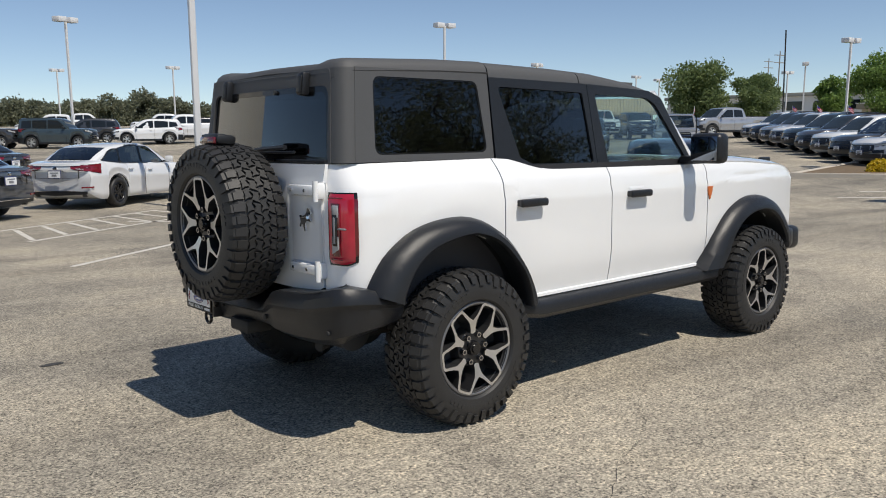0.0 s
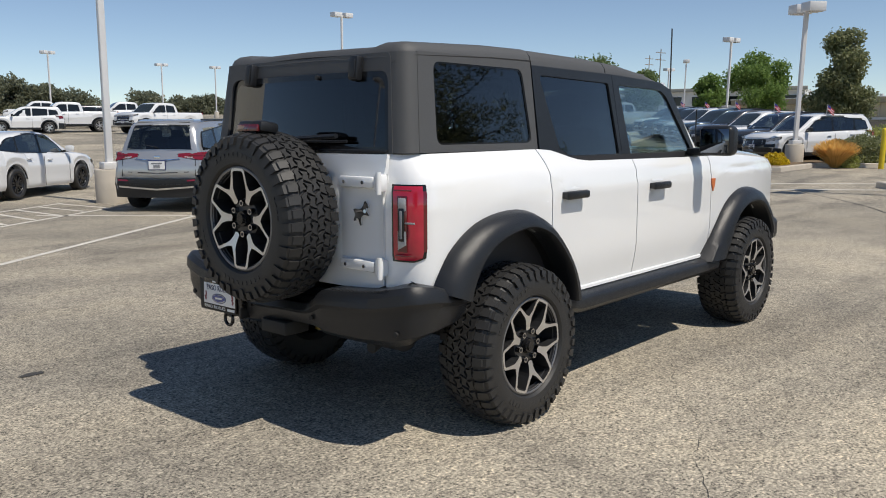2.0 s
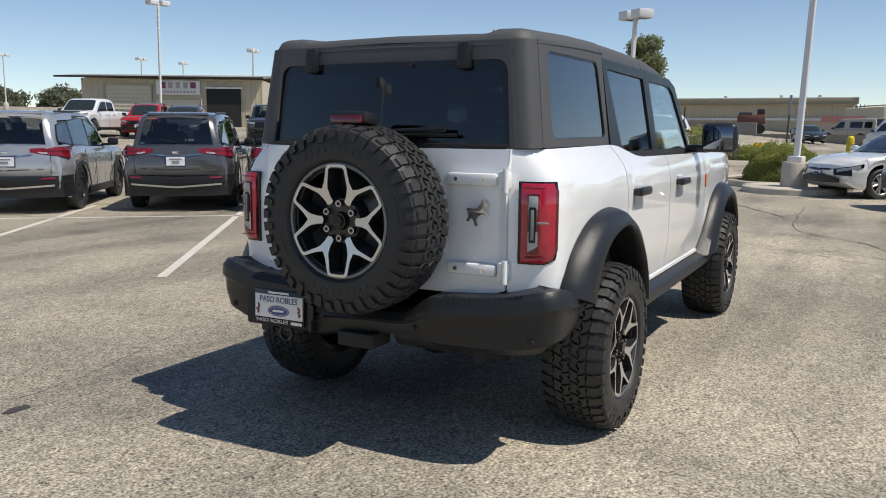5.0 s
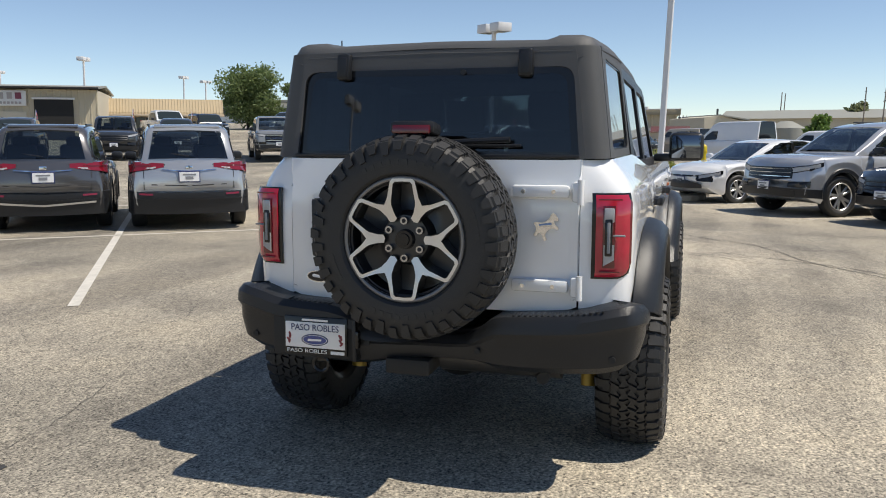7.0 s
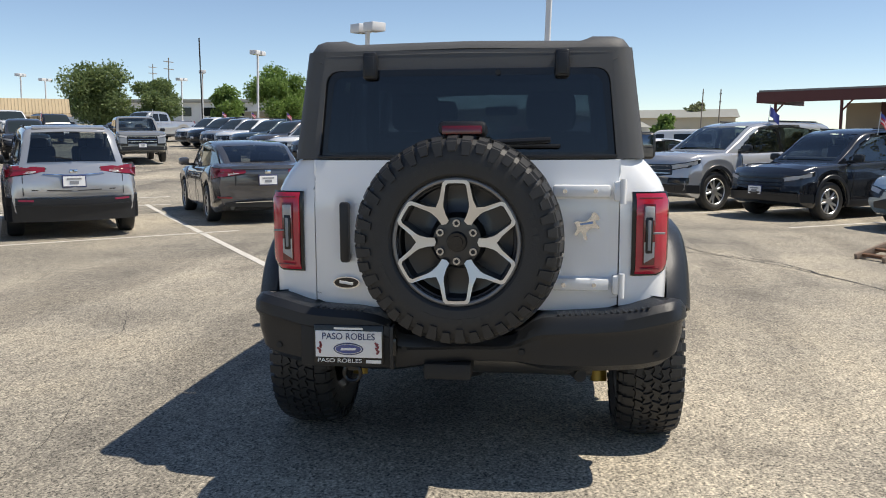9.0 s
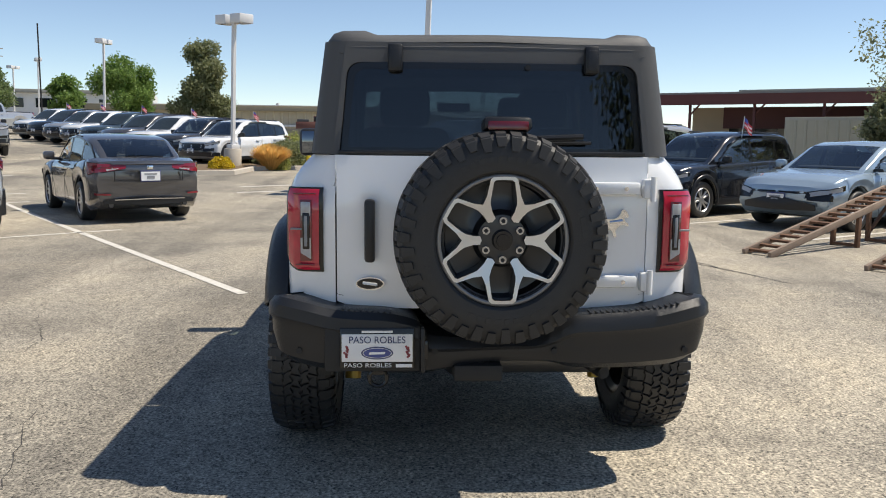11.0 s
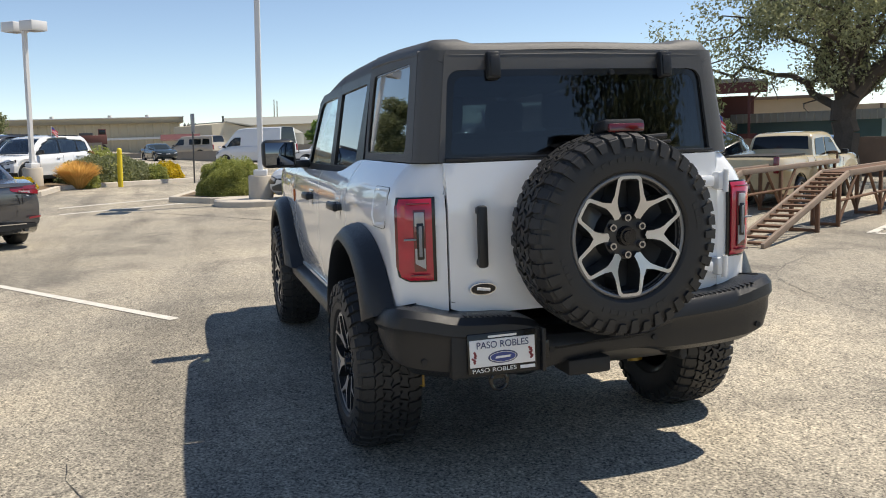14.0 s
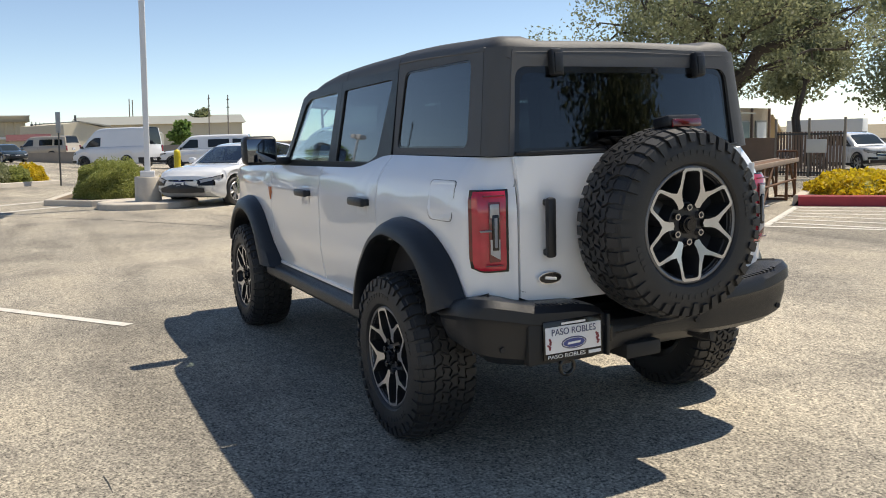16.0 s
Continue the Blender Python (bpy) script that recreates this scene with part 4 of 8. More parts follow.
for sg in (1, -1):
    body_panel("front_fender", 2.317, 3.62, 22, sg)
    fd = body_panel("front_door", 1.241, 2.309, 14, sg)
    rd = body_panel("rear_door", 0.312, 1.233, 18, sg)
    # quarter panel and rear corner run round as one sheet
    plan = [(0.304, 0), (0.2, 0), (0.1, 0), (0.0, 0), (-0.1, 0), (-0.2, 0), (-0.3, 0), (-0.38, 0), (-0.455, 0), (-0.5, 0), (-0.57, 0), (-0.61, 0.006), (-0.645, 0.022), (-0.672, 0.05), (-0.688, 0.085), (-0.697, 0.13), (-0.702, 0.18), (-0.704, 0.205)]
    rows = []
    for x, inw in plan:
        a, b = low_z(x), belt_z(x)
        rows.append([(x + (0.03 * max(0, z - 1.15) / 0.2 if inw else 0), sg * (side_y(max(x, -0.62), z) - inw * (1 if inw < 0.2 else (side_y(-0.62, z) - 0.648) / inw)), z) for z in (a + (b - a) * t for t in ROWS_Z)])
    shell("quarter_panel", rows, WHITE, CAR, 0.018, flip=sg < 0)
    # handles
    for hx, door in ((0.50, rd), (1.49, fd)):
        hd = box_part("door_handle", (0.215, 0.034, 0.045), pose(hx + 0.0, sg * 0.912, 1.132), PLASTIC, door, 0.014, "matt black pull handle")
        box_part("handle_mount", (0.05, 0.05, 0.036), pose(hx - 0.075, sg * 0.893, 1.132), PLASTIC, hd, 0.008)
        box_part("handle_mount", (0.05, 0.05, 0.036), pose(hx + 0.075, sg * 0.893, 1.132), PLASTIC, hd, 0.008)
        v, f = [], []
        for i in range(7):
            for j in range(13):
                u, w = (i / 6 - 0.5) * 0.15, (j / 12 - 0.5) * 0.115
                q = max(0, 1 - (u / 0.075) ** 2) * max(0, 1 - (w / 0.0575) ** 2)
                v.append((hx + u, sg * (side_y(hx, 1.13 + w) + 0.0035 - 0.001 - 0.004 * q), 1.118 + w))
        mesh_part("handle_cup", v, grid_faces(7, 13), WHITE, door, True)
    # rocker rail under the doors
    rows = []
    for x in np.linspace(0.40, 2.42, 12):
        k = 0.03 * max(0, 0.5 - x) / 0.1
        rows.append([(x, sg * y, z + k) for y, z in ((0.80, 0.575), (0.865, 0.575), (0.905, 0.560), (0.918, 0.54), (0.915, 0.49), (0.89, 0.465), (0.80, 0.455))])
    shell("rocker_rail", rows, PLASTIC, CAR, 0.012, flip=sg < 0)
    rows = [[(x, sg * (side_y(x, 0.60) + d), z) for d, z in ((0.000, 0.602), (0.010, 0.598), (0.012, 0.582), (0.0, 0.574))] for x in np.linspace(0.46, 2.34, 10)]
    shell("sill_moulding", rows, WHITE, CAR, 0.004, flip=sg < 0)
    # wheel arch flares
    for outer, inner, nm in ((FLARE_R, ARCH_R, "rear_wheel_flare"), (FLARE_F, ARCH_F, "front_wheel_flare")):
        po, pi = smooth_line([(a, 0, b) for a, b in outer], 31), smooth_line([(a, 0, b) for a, b in inner], 31)
        rows = []
        for o, i in zip(po, pi):
            rows.append([(o.x, sg * (side_y(o.x, min(o.z, 1.17)) + 0.001), o.z), (o.x * 0.96 + i.x * 0.04, sg * (side_y(o.x, min(o.z, 1.17)) + 0.022), o.z * 0.96 + i.z * 0.04),
                         (o.x * 0.75 + i.x * 0.25, sg * 0.936, o.z * 0.75 + i.z * 0.25), (o.x * 0.35 + i.x * 0.65, sg * 0.962, o.z * 0.35 + i.z * 0.65),
                         (o.x * 0.06 + i.x * 0.94, sg * 0.966, o.z * 0.06 + i.z * 0.94), (i.x, sg * 0.958, i.z), (i.x, sg * 0.92, i.z + 0.004), (i.x, sg * 0.84, i.z + 0.006)])
        shell(nm, rows, PLASTIC, CAR, 0.01, "matt black moulded arch flare", flip=sg > 0)
        rows = [[(i.x, sg * y, i.z + 0.01) for y in (0.90, 0.75, 0.60, 0.50)] for i in pi]
        shell("wheel_liner", rows, UNDER, CAR, 0.008, flip=sg < 0)
    # fender badge
    plate_part("fender_badge", [(2.305, 1.135), (2.365, 1.135), (2.36, 1.095), (2.335, 1.045), (2.31, 1.095)], lambda u, w, d, sg=sg: (u, sg * (side_y(u, w) + 0.008 - d), w), ORANGE, CAR, 0.008, "orange shield badge")
    # tail lamp, wrapped round the corner
    path = [(-0.640, 0.018), (-0.652, 0.028), (-0.664, 0.040), (-0.676, 0.056), (-0.690, 0.085), (-0.698, 0.122), (-0.7005, 0.148), (-0.7015, 0.162)]
    def lamp_rows(z0, z1, off, k0=0, k1=None):
        out = []
        for x, inw in path[k0:k1]:
            nx = -min(1, inw / 0.06)
            lift = 0.03 * max(0, (0.05 - inw) / 0.05)
            ny = 1 - 0.7 * min(1, inw / 0.12)
            col = []
            for t in (0, 0.08, 0.3, 0.5, 0.7, 0.92, 1):
                z = z0 + lift + (z1 - z0 - lift) * t
                e = off * (0.35 if t in (0, 1) else 1.0)
                col.append((x + nx * e, sg * (side_y(-0.6, min(z, 1.17)) - inw + ny * e), z))
            out.append(col)
        return out
    lamp = shell("tail_lamp", lamp_rows(0.893, 1.242, 0.010), GLOSSBLACK, CAR, 0.014, "red and clear upright lamp in a black surround", flip=sg < 0)
    shell("red_lens", lamp_rows(0.901, 1.235, 0.019, 1, 7), REDLENS, lamp, 0.012, flip=sg < 0)
    shell("dark_lens_edge", lamp_rows(0.913, 1.224, 0.015, 0, 3), DARKRED, lamp, 0.012, flip=sg < 0)
    lx, ly = -0.716, sg * 0.766
    rot = pose(lx, ly, 1.066, 0, 0, -sg * 10)
    box_part("dark_recess", (0.008, 0.050, 0.252), rot @ pose(0.001, 0, 0), DARKRED, lamp, 0.003)
    box_part("reversing_lens", (0.014, 0.042, 0.060), rot @ pose(0, 0, 0.088), CLEARLENS, lamp, 0.006)
    plate_part("reversing_lens", [(-0.021, -0.030), (0.021, -0.030), (0.021, -0.116), (-0.021, -0.092)], lambda u, w, d: rot @ Vector((d - 0.007, -sg * u, w)), CLEARLENS, lamp, 0.012)
    lb = box_part("lens_bar", (0.018, 0.030, 0.150), rot @ pose(-0.002, -sg * 0.002, -0.002), GLOSSBLACK, lamp, 0.005)
    box_part("lens_glow_bar", (0.008, 0.014, 0.126), rot @ pose(-0.009, -sg * 0.002, -0.002), INKGREY, lb, 0.003)
    box_part("lens_divider", (0.014, 0.050, 0.008), rot @ pose(0.0, sg * 0.040, 0.006), INKGREY, lamp, 0.003)
    for z, w in ((1.217, 0.095), (0.925, 0.080)):
        box_part("lens_rib", (0.006, w, 0.006), pose(-0.717, sg * 0.770, z, 0, 0, -sg * 10), DARKRED, lamp, 0.002)

# fuel flap on one side
flap = rounded([(-0.290, 1.262), (-0.292, 1.098), (-0.515, 1.098), (-0.520, 1.276), (-0.30, 1.276)], [0.02, 0.05, 0.035, 0.03, 0.02], 4)
mid = sum((Vector(p) for p in flap), Vector((0, 0))) / len(flap)
ring_part("fuel_flap_gap", flap, [mid + (p - mid) * 0.984 for p in flap], lambda u, w, d: (u, side_y(u, w) + 0.0015 - d, w), SEAM, CAR, 0.004)
plate_part("fuel_flap", [mid + (p - mid) * 0.96 for p in flap], lambda u, w, d: (u, side_y(u, w) + 0.0025 - d, w), WHITE, CAR, 0.003)

# inner floor and firewall keep the light out from below
box_part("floor_pan", (3.9, 1.36, 0.10), pose(1.45, 0, 0.60), UNDER, CAR, 0.02)
box_part("firewall", (0.06, 1.5, 0.65), pose(2.36, 0, 0.93), TRIM_INSIDE, CAR)
box_part("engine_bay", (1.1, 0.95, 0.45), pose(2.98, 0, 0.82), UNDER, CAR, 0.03)

# bonnet
rows = []
for x in np.linspace(2.33, 3.60, 16):
    zt = belt_z(x) - 0.002
    w = side_y(x, zt) - 0.006
    c = 0.028 * (1 - max(0, (x - 3.3) / 0.35))
    rows.append([(x, w, zt), (x, w * 0.94, zt + 0.012 + c * 0.3), (x, w * 0.80, zt + 0.012 + c), (x, w * 0.72, zt + 0.004 + c * 0.9), (x, w * 0.3, zt + 0.012 + c), (x, 0, zt + 0.014 + c), (x, -w * 0.3, zt + 0.012 + c), (x, -w * 0.72, zt + 0.004 + c * 0.9), (x, -w * 0.80, zt + 0.012 + c), (x, -w * 0.94, zt + 0.012 + c * 0.3), (x, -w, zt)])
shell("bonnet", rows, WHITE, CAR, 0.015)
for sg in (1, -1):
    box_part("trail_sight", (0.15, 0.035, 0.035), pose(3.42, sg * 0.70, 1.295), PLASTIC, CAR, 0.012)
rows = [[(3.60 + 0.02 * math.cos(y), y, z) for z in np.linspace(0.78, 1.14, 6)] for y in np.linspace(-0.80, 0.80, 9)]
shell("grille", rows, PLASTIC, CAR, 0.03)
for sg in (1, -1):
    cyl_part("headlamp", 0.10, 0.095, 0.05, pose(3.64, sg * 0.63, 0.98, 0, 90), CLEARLENS, CAR, 24)
bm = add_box(bmesh.new(), (0.20, 1.74, 0.19), pose(3.64, 0, 0.66), 0.05, 3)
for sg in (1, -1):
    add_box(bm, (0.30, 0.12, 0.15), pose(3.52, sg * 0.84, 0.67, 0, 0, -sg * 22), 0.03)
part("front_bumper", bm, PLASTIC, CAR, smooth=True)

# ---- rear: tailgate with its pressings ----
def gate_x(y, z):
    return -0.706 - 0.012 * math.cos(y * 1.6) + 0.025 * max(0, z - 1.18) / 0.2


ys = sorted(set([round(q, 4) for q in np.linspace(-0.641, 0.641, 41)] + [0.47, 0.54, -0.36, -0.34, -0.60, -0.58]))
zs = [0.742, 0.775, 0.80, 0.825, 0.84, 0.85, 0.88, 0.888, 0.93, 0.95, 1.0, 1.06, 1.12, 1.18, 1.20, 1.212, 1.222, 1.272, 1.282, 1.31, 1.34, 1.372]
rows = []
for y in ys:
    col = []
    for z in zs:
        x = gate_x(y, z)
        if -0.62 < y < -0.34 and 0.88 < z < 1.215:
            x += 0.008
        if 0.44 < y < 0.57 and 0.92 < z < 1.22:
            x += 0.010 * math.cos((y - 0.505) / 0.065 * 1.57) * min(1, (z - 0.92) / 0.05, (1.22 - z) / 0.05)
        lowz = z
        if z < 0.80:
            lowz = z + 0.03 * max(0, (abs(y) - 0.56) / 0.08)
        col.append((x, y, lowz))
    rows.append(col)
GATE = shell("tailgate", rows, WHITE, CAR, 0.02, flip=True)
for z in (1.246, 0.858):
    bm = add_box(bmesh.new(), (0.030, 0.235, 0.052), pose(-0.728, -0.49, z), 0.012, 2)
    part("hinge_strap", bm, WHITE, GATE, smooth=True)
    k = box_part("hinge_knuckle", (0.055, 0.045, 0.082), pose(-0.725, -0.640, z), WHITE, GATE, 0.012)
    cyl_part("hinge_pin", 0.013, 0.013, 0.10, pose(-0.752, -0.655, z), WHITE, k, 12)
    for y in (-0.42, -0.545):
        cyl_part("hinge_bolt", 0.009, 0.009, 0.012, pose(-0.744, y, z, 0, 90), CHROME, GATE, 10)
h = box_part("gate_handle", (0.035, 0.044, 0.26), pose(-0.742, 0.505, 1.068), PLASTIC, GATE, 0.014, "upright matt black pull handle")
for z in (0.96, 1.175):
    box_part("handle_mount", (0.04, 0.036, 0.03), pose(-0.722, 0.505, z), PLASTIC, h, 0.008)


def oval_part(name, cy, cz, a, b, x, t, mat, parent, label=""):
    return plate_part(name, [(cy + a * math.cos(k), cz + b * math.sin(k)) for k in np.linspace(0, 2 * math.pi, 33)[:-1]], lambda u, w, d: (x + d, u, w), mat, parent, t, label)


ov = oval_part("oval_badge", 0.505, 0.849, 0.058, 0.026, -0.734, 0.015, CHROME, GATE, "black oval badge with a chrome rim")
oval_part("badge_field", 0.505, 0.849, 0.053, 0.022, -0.736, 0.006, GLOSSBLACK, ov)
box_part("badge_mark", (0.003, 0.060, 0.012), pose(-0.738, 0.505, 0.849, 8), PLATEWHITE, ov, 0.001)
# animal emblem as plain chrome shapes
EMB = Matrix.Translation((-0.722, -0.515, 1.100)) @ Matrix.Scale(1.0, 4)
beast = [(0.030, 0.060), (0.042, 0.048), (0.050, 0.030), (0.040, 0.024), (0.030, 0.030), (0.034, 0.010), (0.048, 0.002), (0.050, -0.012), (0.036, -0.006), (0.020, -0.004), (0.004, -0.012), (-0.006, -0.030), (0.002, -0.055), (-0.010, -0.058), (-0.020, -0.030), (-0.030, -0.020), (-0.044, -0.040), (-0.054, -0.034), (-0.042, -0.010), (-0.046, 0.006), (-0.056, 0.016), (-0.044, 0.022), (-0.020, 0.018), (0.0, 0.024), (0.014, 0.040), (0.018, 0.056)]
emb = plate_part("emblem", rounded(beast, 0.006, 2), lambda u, w, d: EMB @ Vector((d - 0.006, -u, w)), CHROME, GATE, 0.010, "chrome animal emblem")
rod_part("emblem_relief", EMB @ Vector((-0.006, -0.022, 0.012)), EMB @ Vector((-0.006, 0.030, 0.006)), 0.009, CHROME, emb, 0.006)

# ---- grey hardtop ----
def top_y(z):
    return 0.753 - (z - 1.38) * 0.125


TOP = thing("hardtop", pose(0, 0, 0), "", "")
TOP.parent = CAR
TOP.name = "hardtop"
for sg in (1, -1):
    place = lambda u, w, d, sg=sg: (u, sg * (top_y(w) - d), w)
    qo = rounded([(-0.585, 1.378), (-0.535, 1.838), (0.345, 1.842), (0.345, 1.378)], 0.004, 4)
    qi = rounded([(-0.462, 1.412), (-0.435, 1.797), (0.262, 1.795), (0.300, 1.412)], 0.045, 4)
    ring_part("side_panel", qo, qi, place, ROOF, TOP, 0.03)
    q2 = rounded([(-0.452, 1.420), (-0.426, 1.789), (0.254, 1.787), (0.291, 1.420)], 0.042, 4)
    ring_part("window_seal", [Vector(p) for p in qi], q2, lambda u, w, d, sg=sg: (u, sg * (top_y(w) - 0.004 - d), w), GLOSSBLACK, TOP, 0.012)
    plate_part("quarter_window", [Vector(p) for p in q2], lambda u, w, d, sg=sg: (u, sg * (top_y(w) - 0.008 - d), w), TINT, TOP, 0.004)
    # rounded rear pillar
    rows = []
    for z in np.linspace(1.378, 1.834, 8):
        k = (z - 1.378) / 0.46
        xs0 = -0.582 + 0.05 * k
        y0 = top_y(z)
        rows.append([(xs0 + 0.002, sg * (y0 - 0.002), z), (xs0 - 0.03, sg * (y0 - 0.004), z), (xs0 - 0.055, sg * (y0 - 0.018), z), (xs0 - 0.074, sg * (y0 - 0.042), z), (xs0 - 0.080, sg * (y0 - 0.075), z), (xs0 - 0.082, sg * (y0 - 0.105), z)])
    shell("rear_pillar", rows, ROOF, TOP, 0.015, flip=sg > 0)


def rear_x(z):
    return -0.664 + 0.11 * (z - 1.378)


ro = rounded([(-0.66, 1.374), (0.66, 1.374), (0.605, 1.834), (-0.605, 1.834)], [0.004, 0.004, 0.03, 0.03], 5)
ri = rounded([(-0.632, 1.384), (0.632, 1.384), (0.598, 1.752), (-0.598, 1.752)], [0.012, 0.012, 0.06, 0.06], 5)
ring_part("rear_frame", ro, ri, lambda u, w, d: (rear_x(w) + d - 0.002, u, w), ROOF, TOP, 0.03)
r2 = rounded([(-0.60, 1.405), (0.60, 1.405), (0.567, 1.725), (-0.567, 1.725)], [0.02, 0.02, 0.05, 0.05], 5)


def bowed(u, w, d):
    """The rear glass bows outwards across its width."""
    return (rear_x(w) - 0.022 + 0.10 * u * u + d, u, w)


def denser(poly, k=8):
    return [tuple(a[q] + (b[q] - a[q]) * i / k for q in range(2)) for a, b in zip(poly, poly[1:] + poly[:1]) for i in range(k)]


ring_part("glass_border", denser(list(ri)), denser(list(r2)), lambda u, w, d: bowed(u, w, d - 0.002), GLOSSBLACK, TOP, 0.004)
shell("rear_window", [[bowed(u * (0.606 - 0.033 * t), 1.400 + 0.330 * t, 0.003) for t in np.linspace(0, 1, 5)] for u in np.linspace(-1, 1, 33)], TINT, TOP, 0.004)
box_part("glass_sill", (0.02, 1.27, 0.014), pose(-0.674, 0, 1.386), PLASTIC, TOP, 0.004)
for y in (0.404, -0.405):
    h = box_part("glass_hinge", (0.045, 0.060, 0.115), pose(-0.645, y, 1.768, 0, 6), PLASTIC, TOP, 0.012)
    box_part("hinge_face", (0.008, 0.042, 0.085), pose(-0.670, y, 1.766, 0, 6), PLASTIC, h, 0.003)
cyl_part("washer_nozzle", 0.012, 0.010, 0.03, pose(-0.645, -0.14, 1.735, 0, 90), PLASTIC, TOP, 10)


def roof_panel(name, x0, x1, n, rear=False):
    rows = []
    xs = [-0.616, -0.614, -0.606, -0.594, -0.578, -0.558, -0.53, -0.48] + list(np.linspace(-0.4, x1, 10)) if rear else np.linspace(x0, x1, n)
    for x in xs:
        zc = curve_at([(-0.64, 1.860), (-0.55, 1.874), (0.0, 1.896), (0.4, 1.900), (0.9, 1.892), (1.3, 1.876), (1.65, 1.843), (1.86, 1.806), (1.95, 1.775)], x)
        ze = zc - 0.012
        wy = top_y(1.83) - 0.002
        back = max(0.0, -0.525 - x) / 0.0925
        wy -= 0.095 * (1 - math.sqrt(max(0.0, 1 - back * back)))
        ze -= 0.026 * max(0.0, (-0.585 - x) / 0.031) ** 2
        ridge = 0.015 * (1 if rear else 0.7) * min(1, max(0.0, (x + 0.612) / 0.05)) * (1 - max(0, (x - 1.3) / 0.65)) if x > -0.61 else 0
        half = [(wy, ze - (0.068 if not rear else 0.040)), (wy - 0.004, ze - 0.05), (wy - 0.012, ze - 0.022 + ridge * 0.2), (wy - 0.035, ze - 0.002 + ridge * 0.8), (wy - 0.07, ze + 0.006 + ridge), (wy - 0.16, ze + 0.008 + ridge), (wy - 0.20, ze + 0.006), (wy - 0.40, ze + 0.010), (0.0, ze + 0.014)]
        rows.append([(x, y, z) for y, z in half] + [(x, -y, z) for y, z in reversed(half[:-1])])
    shell(name, rows, ROOF, TOP, 0.006, flip=True)


roof_panel("rear_roof", -0.632, 0.352, 16, True)
roof_panel("mid_roof", 0.360, 1.128, 10)
roof_panel("front_roof", 1.136, 1.95, 14)
rows = [[(rear_x(1.855) - 0.0 + 0.022 * t, y, 1.846 - 0.03 * (1 - t) ** 2 - 0.012 * abs(y)) for t in (0, 0.4, 0.8, 1.2)] for y in np.linspace(-0.585, 0.585, 9)]
shell("roof_lip", rows, ROOF, TOP, 0.008)
box_part("headlining", (2.30, 1.20, 0.02), pose(0.65, 0, 1.835), HEADLINER, TOP)

# ---- door glass and frames ----
def door_y(z):
    return 0.772 - (z - 1.31) * 0.15


for sg in (1, -1):
    place = lambda u, w, d, sg=sg: (u, sg * (door_y(w) - d), w)
    o = rounded([(0.352, 1.378), (0.358, 1.822), (1.196, 1.812), (1.228, 1.300), (0.640, 1.308)], 0.012, 4)
    i = rounded([(0.545, 1.375), (0.418, 1.772), (1.148, 1.757), (1.195, 1.332), (0.640, 1.338)], [0.01, 0.035, 0.02, 0.02, 0.02], 4)
    ring_part("rear_window_frame", o, i, place, PLASTIC, CAR, 0.03)
    plate_part("rear_door_window", i, lambda u, w, d, sg=sg: (u, sg * (door_y(w) - 0.010 - d), w), TINT, CAR, 0.004)
    o = rounded([(1.232, 1.300), (1.200, 1.812), (1.835, 1.788), (1.97, 1.745), (2.285, 1.292)], 0.012, 4)
    i = rounded([(1.335, 1.328), (1.268, 1.752), (1.815, 1.738), (1.90, 1.70), (2.215, 1.318)], [0.02, 0.02, 0.03, 0.03, 0.02], 4)
    ring_part("front_window_frame", o, i, place, PLASTIC, CAR, 0.03)
    plate_part("front_door_window", i, lambda u, w, d, sg=sg: (u, sg * (door_y(w) - 0.010 - d), w), TINT_FRONT, CAR, 0.004)
    # body-coloured windscreen pillar
    rows = []
    for t in np.linspace(0, 1, 7):
        x, z, y = 2.34 - 0.385 * t, 1.292 + 0.492 * t, 0.765 - 0.095 * t
        rows.append([(x - 0.045, sg * (y + 0.006), z - 0.012), (x - 0.012, sg * (y + 0.010), z), (x + 0.016, sg * (y - 0.008), z + 0.010), (x + 0.022, sg * (y - 0.05), z + 0.012)])
    shell("windscreen_pillar", rows, WHITE, CAR, 0.02, flip=sg < 0)
    # mirror
    mir = box_part("door_mirror", (0.13, 0.235, 0.20), pose(2.105, sg * 1.005, 1.402), PLASTIC, CAR, 0.04, "black door mirror, its glass dimmed for a dark reflection", 4)
    box_part("mirror_arm", (0.09, 0.16, 0.055), pose(2.13, sg * 0.86, 1.325), PLASTIC, mir, 0.018)
    box_part("mirror_glass", (0.006, 0.195, 0.158), pose(2.039, sg * 1.005, 1.402), MIRROR, mir, 0.002)
plate_part("windscreen", rounded([(-0.70, 0), (0.70, 0), (0.62, 1), (-0.62, 1)], 0.03, 3), lambda u, w, d: (2.345 - 0.385 * w + d * 0.6, u, 1.295 + 0.49 * w + d), TINT_FRONT, CAR, 0.004)
rod_part("aerial", (2.50, -0.66, 1.30), (2.46, -0.68, 1.62), 0.0045, PLASTIC, CAR)

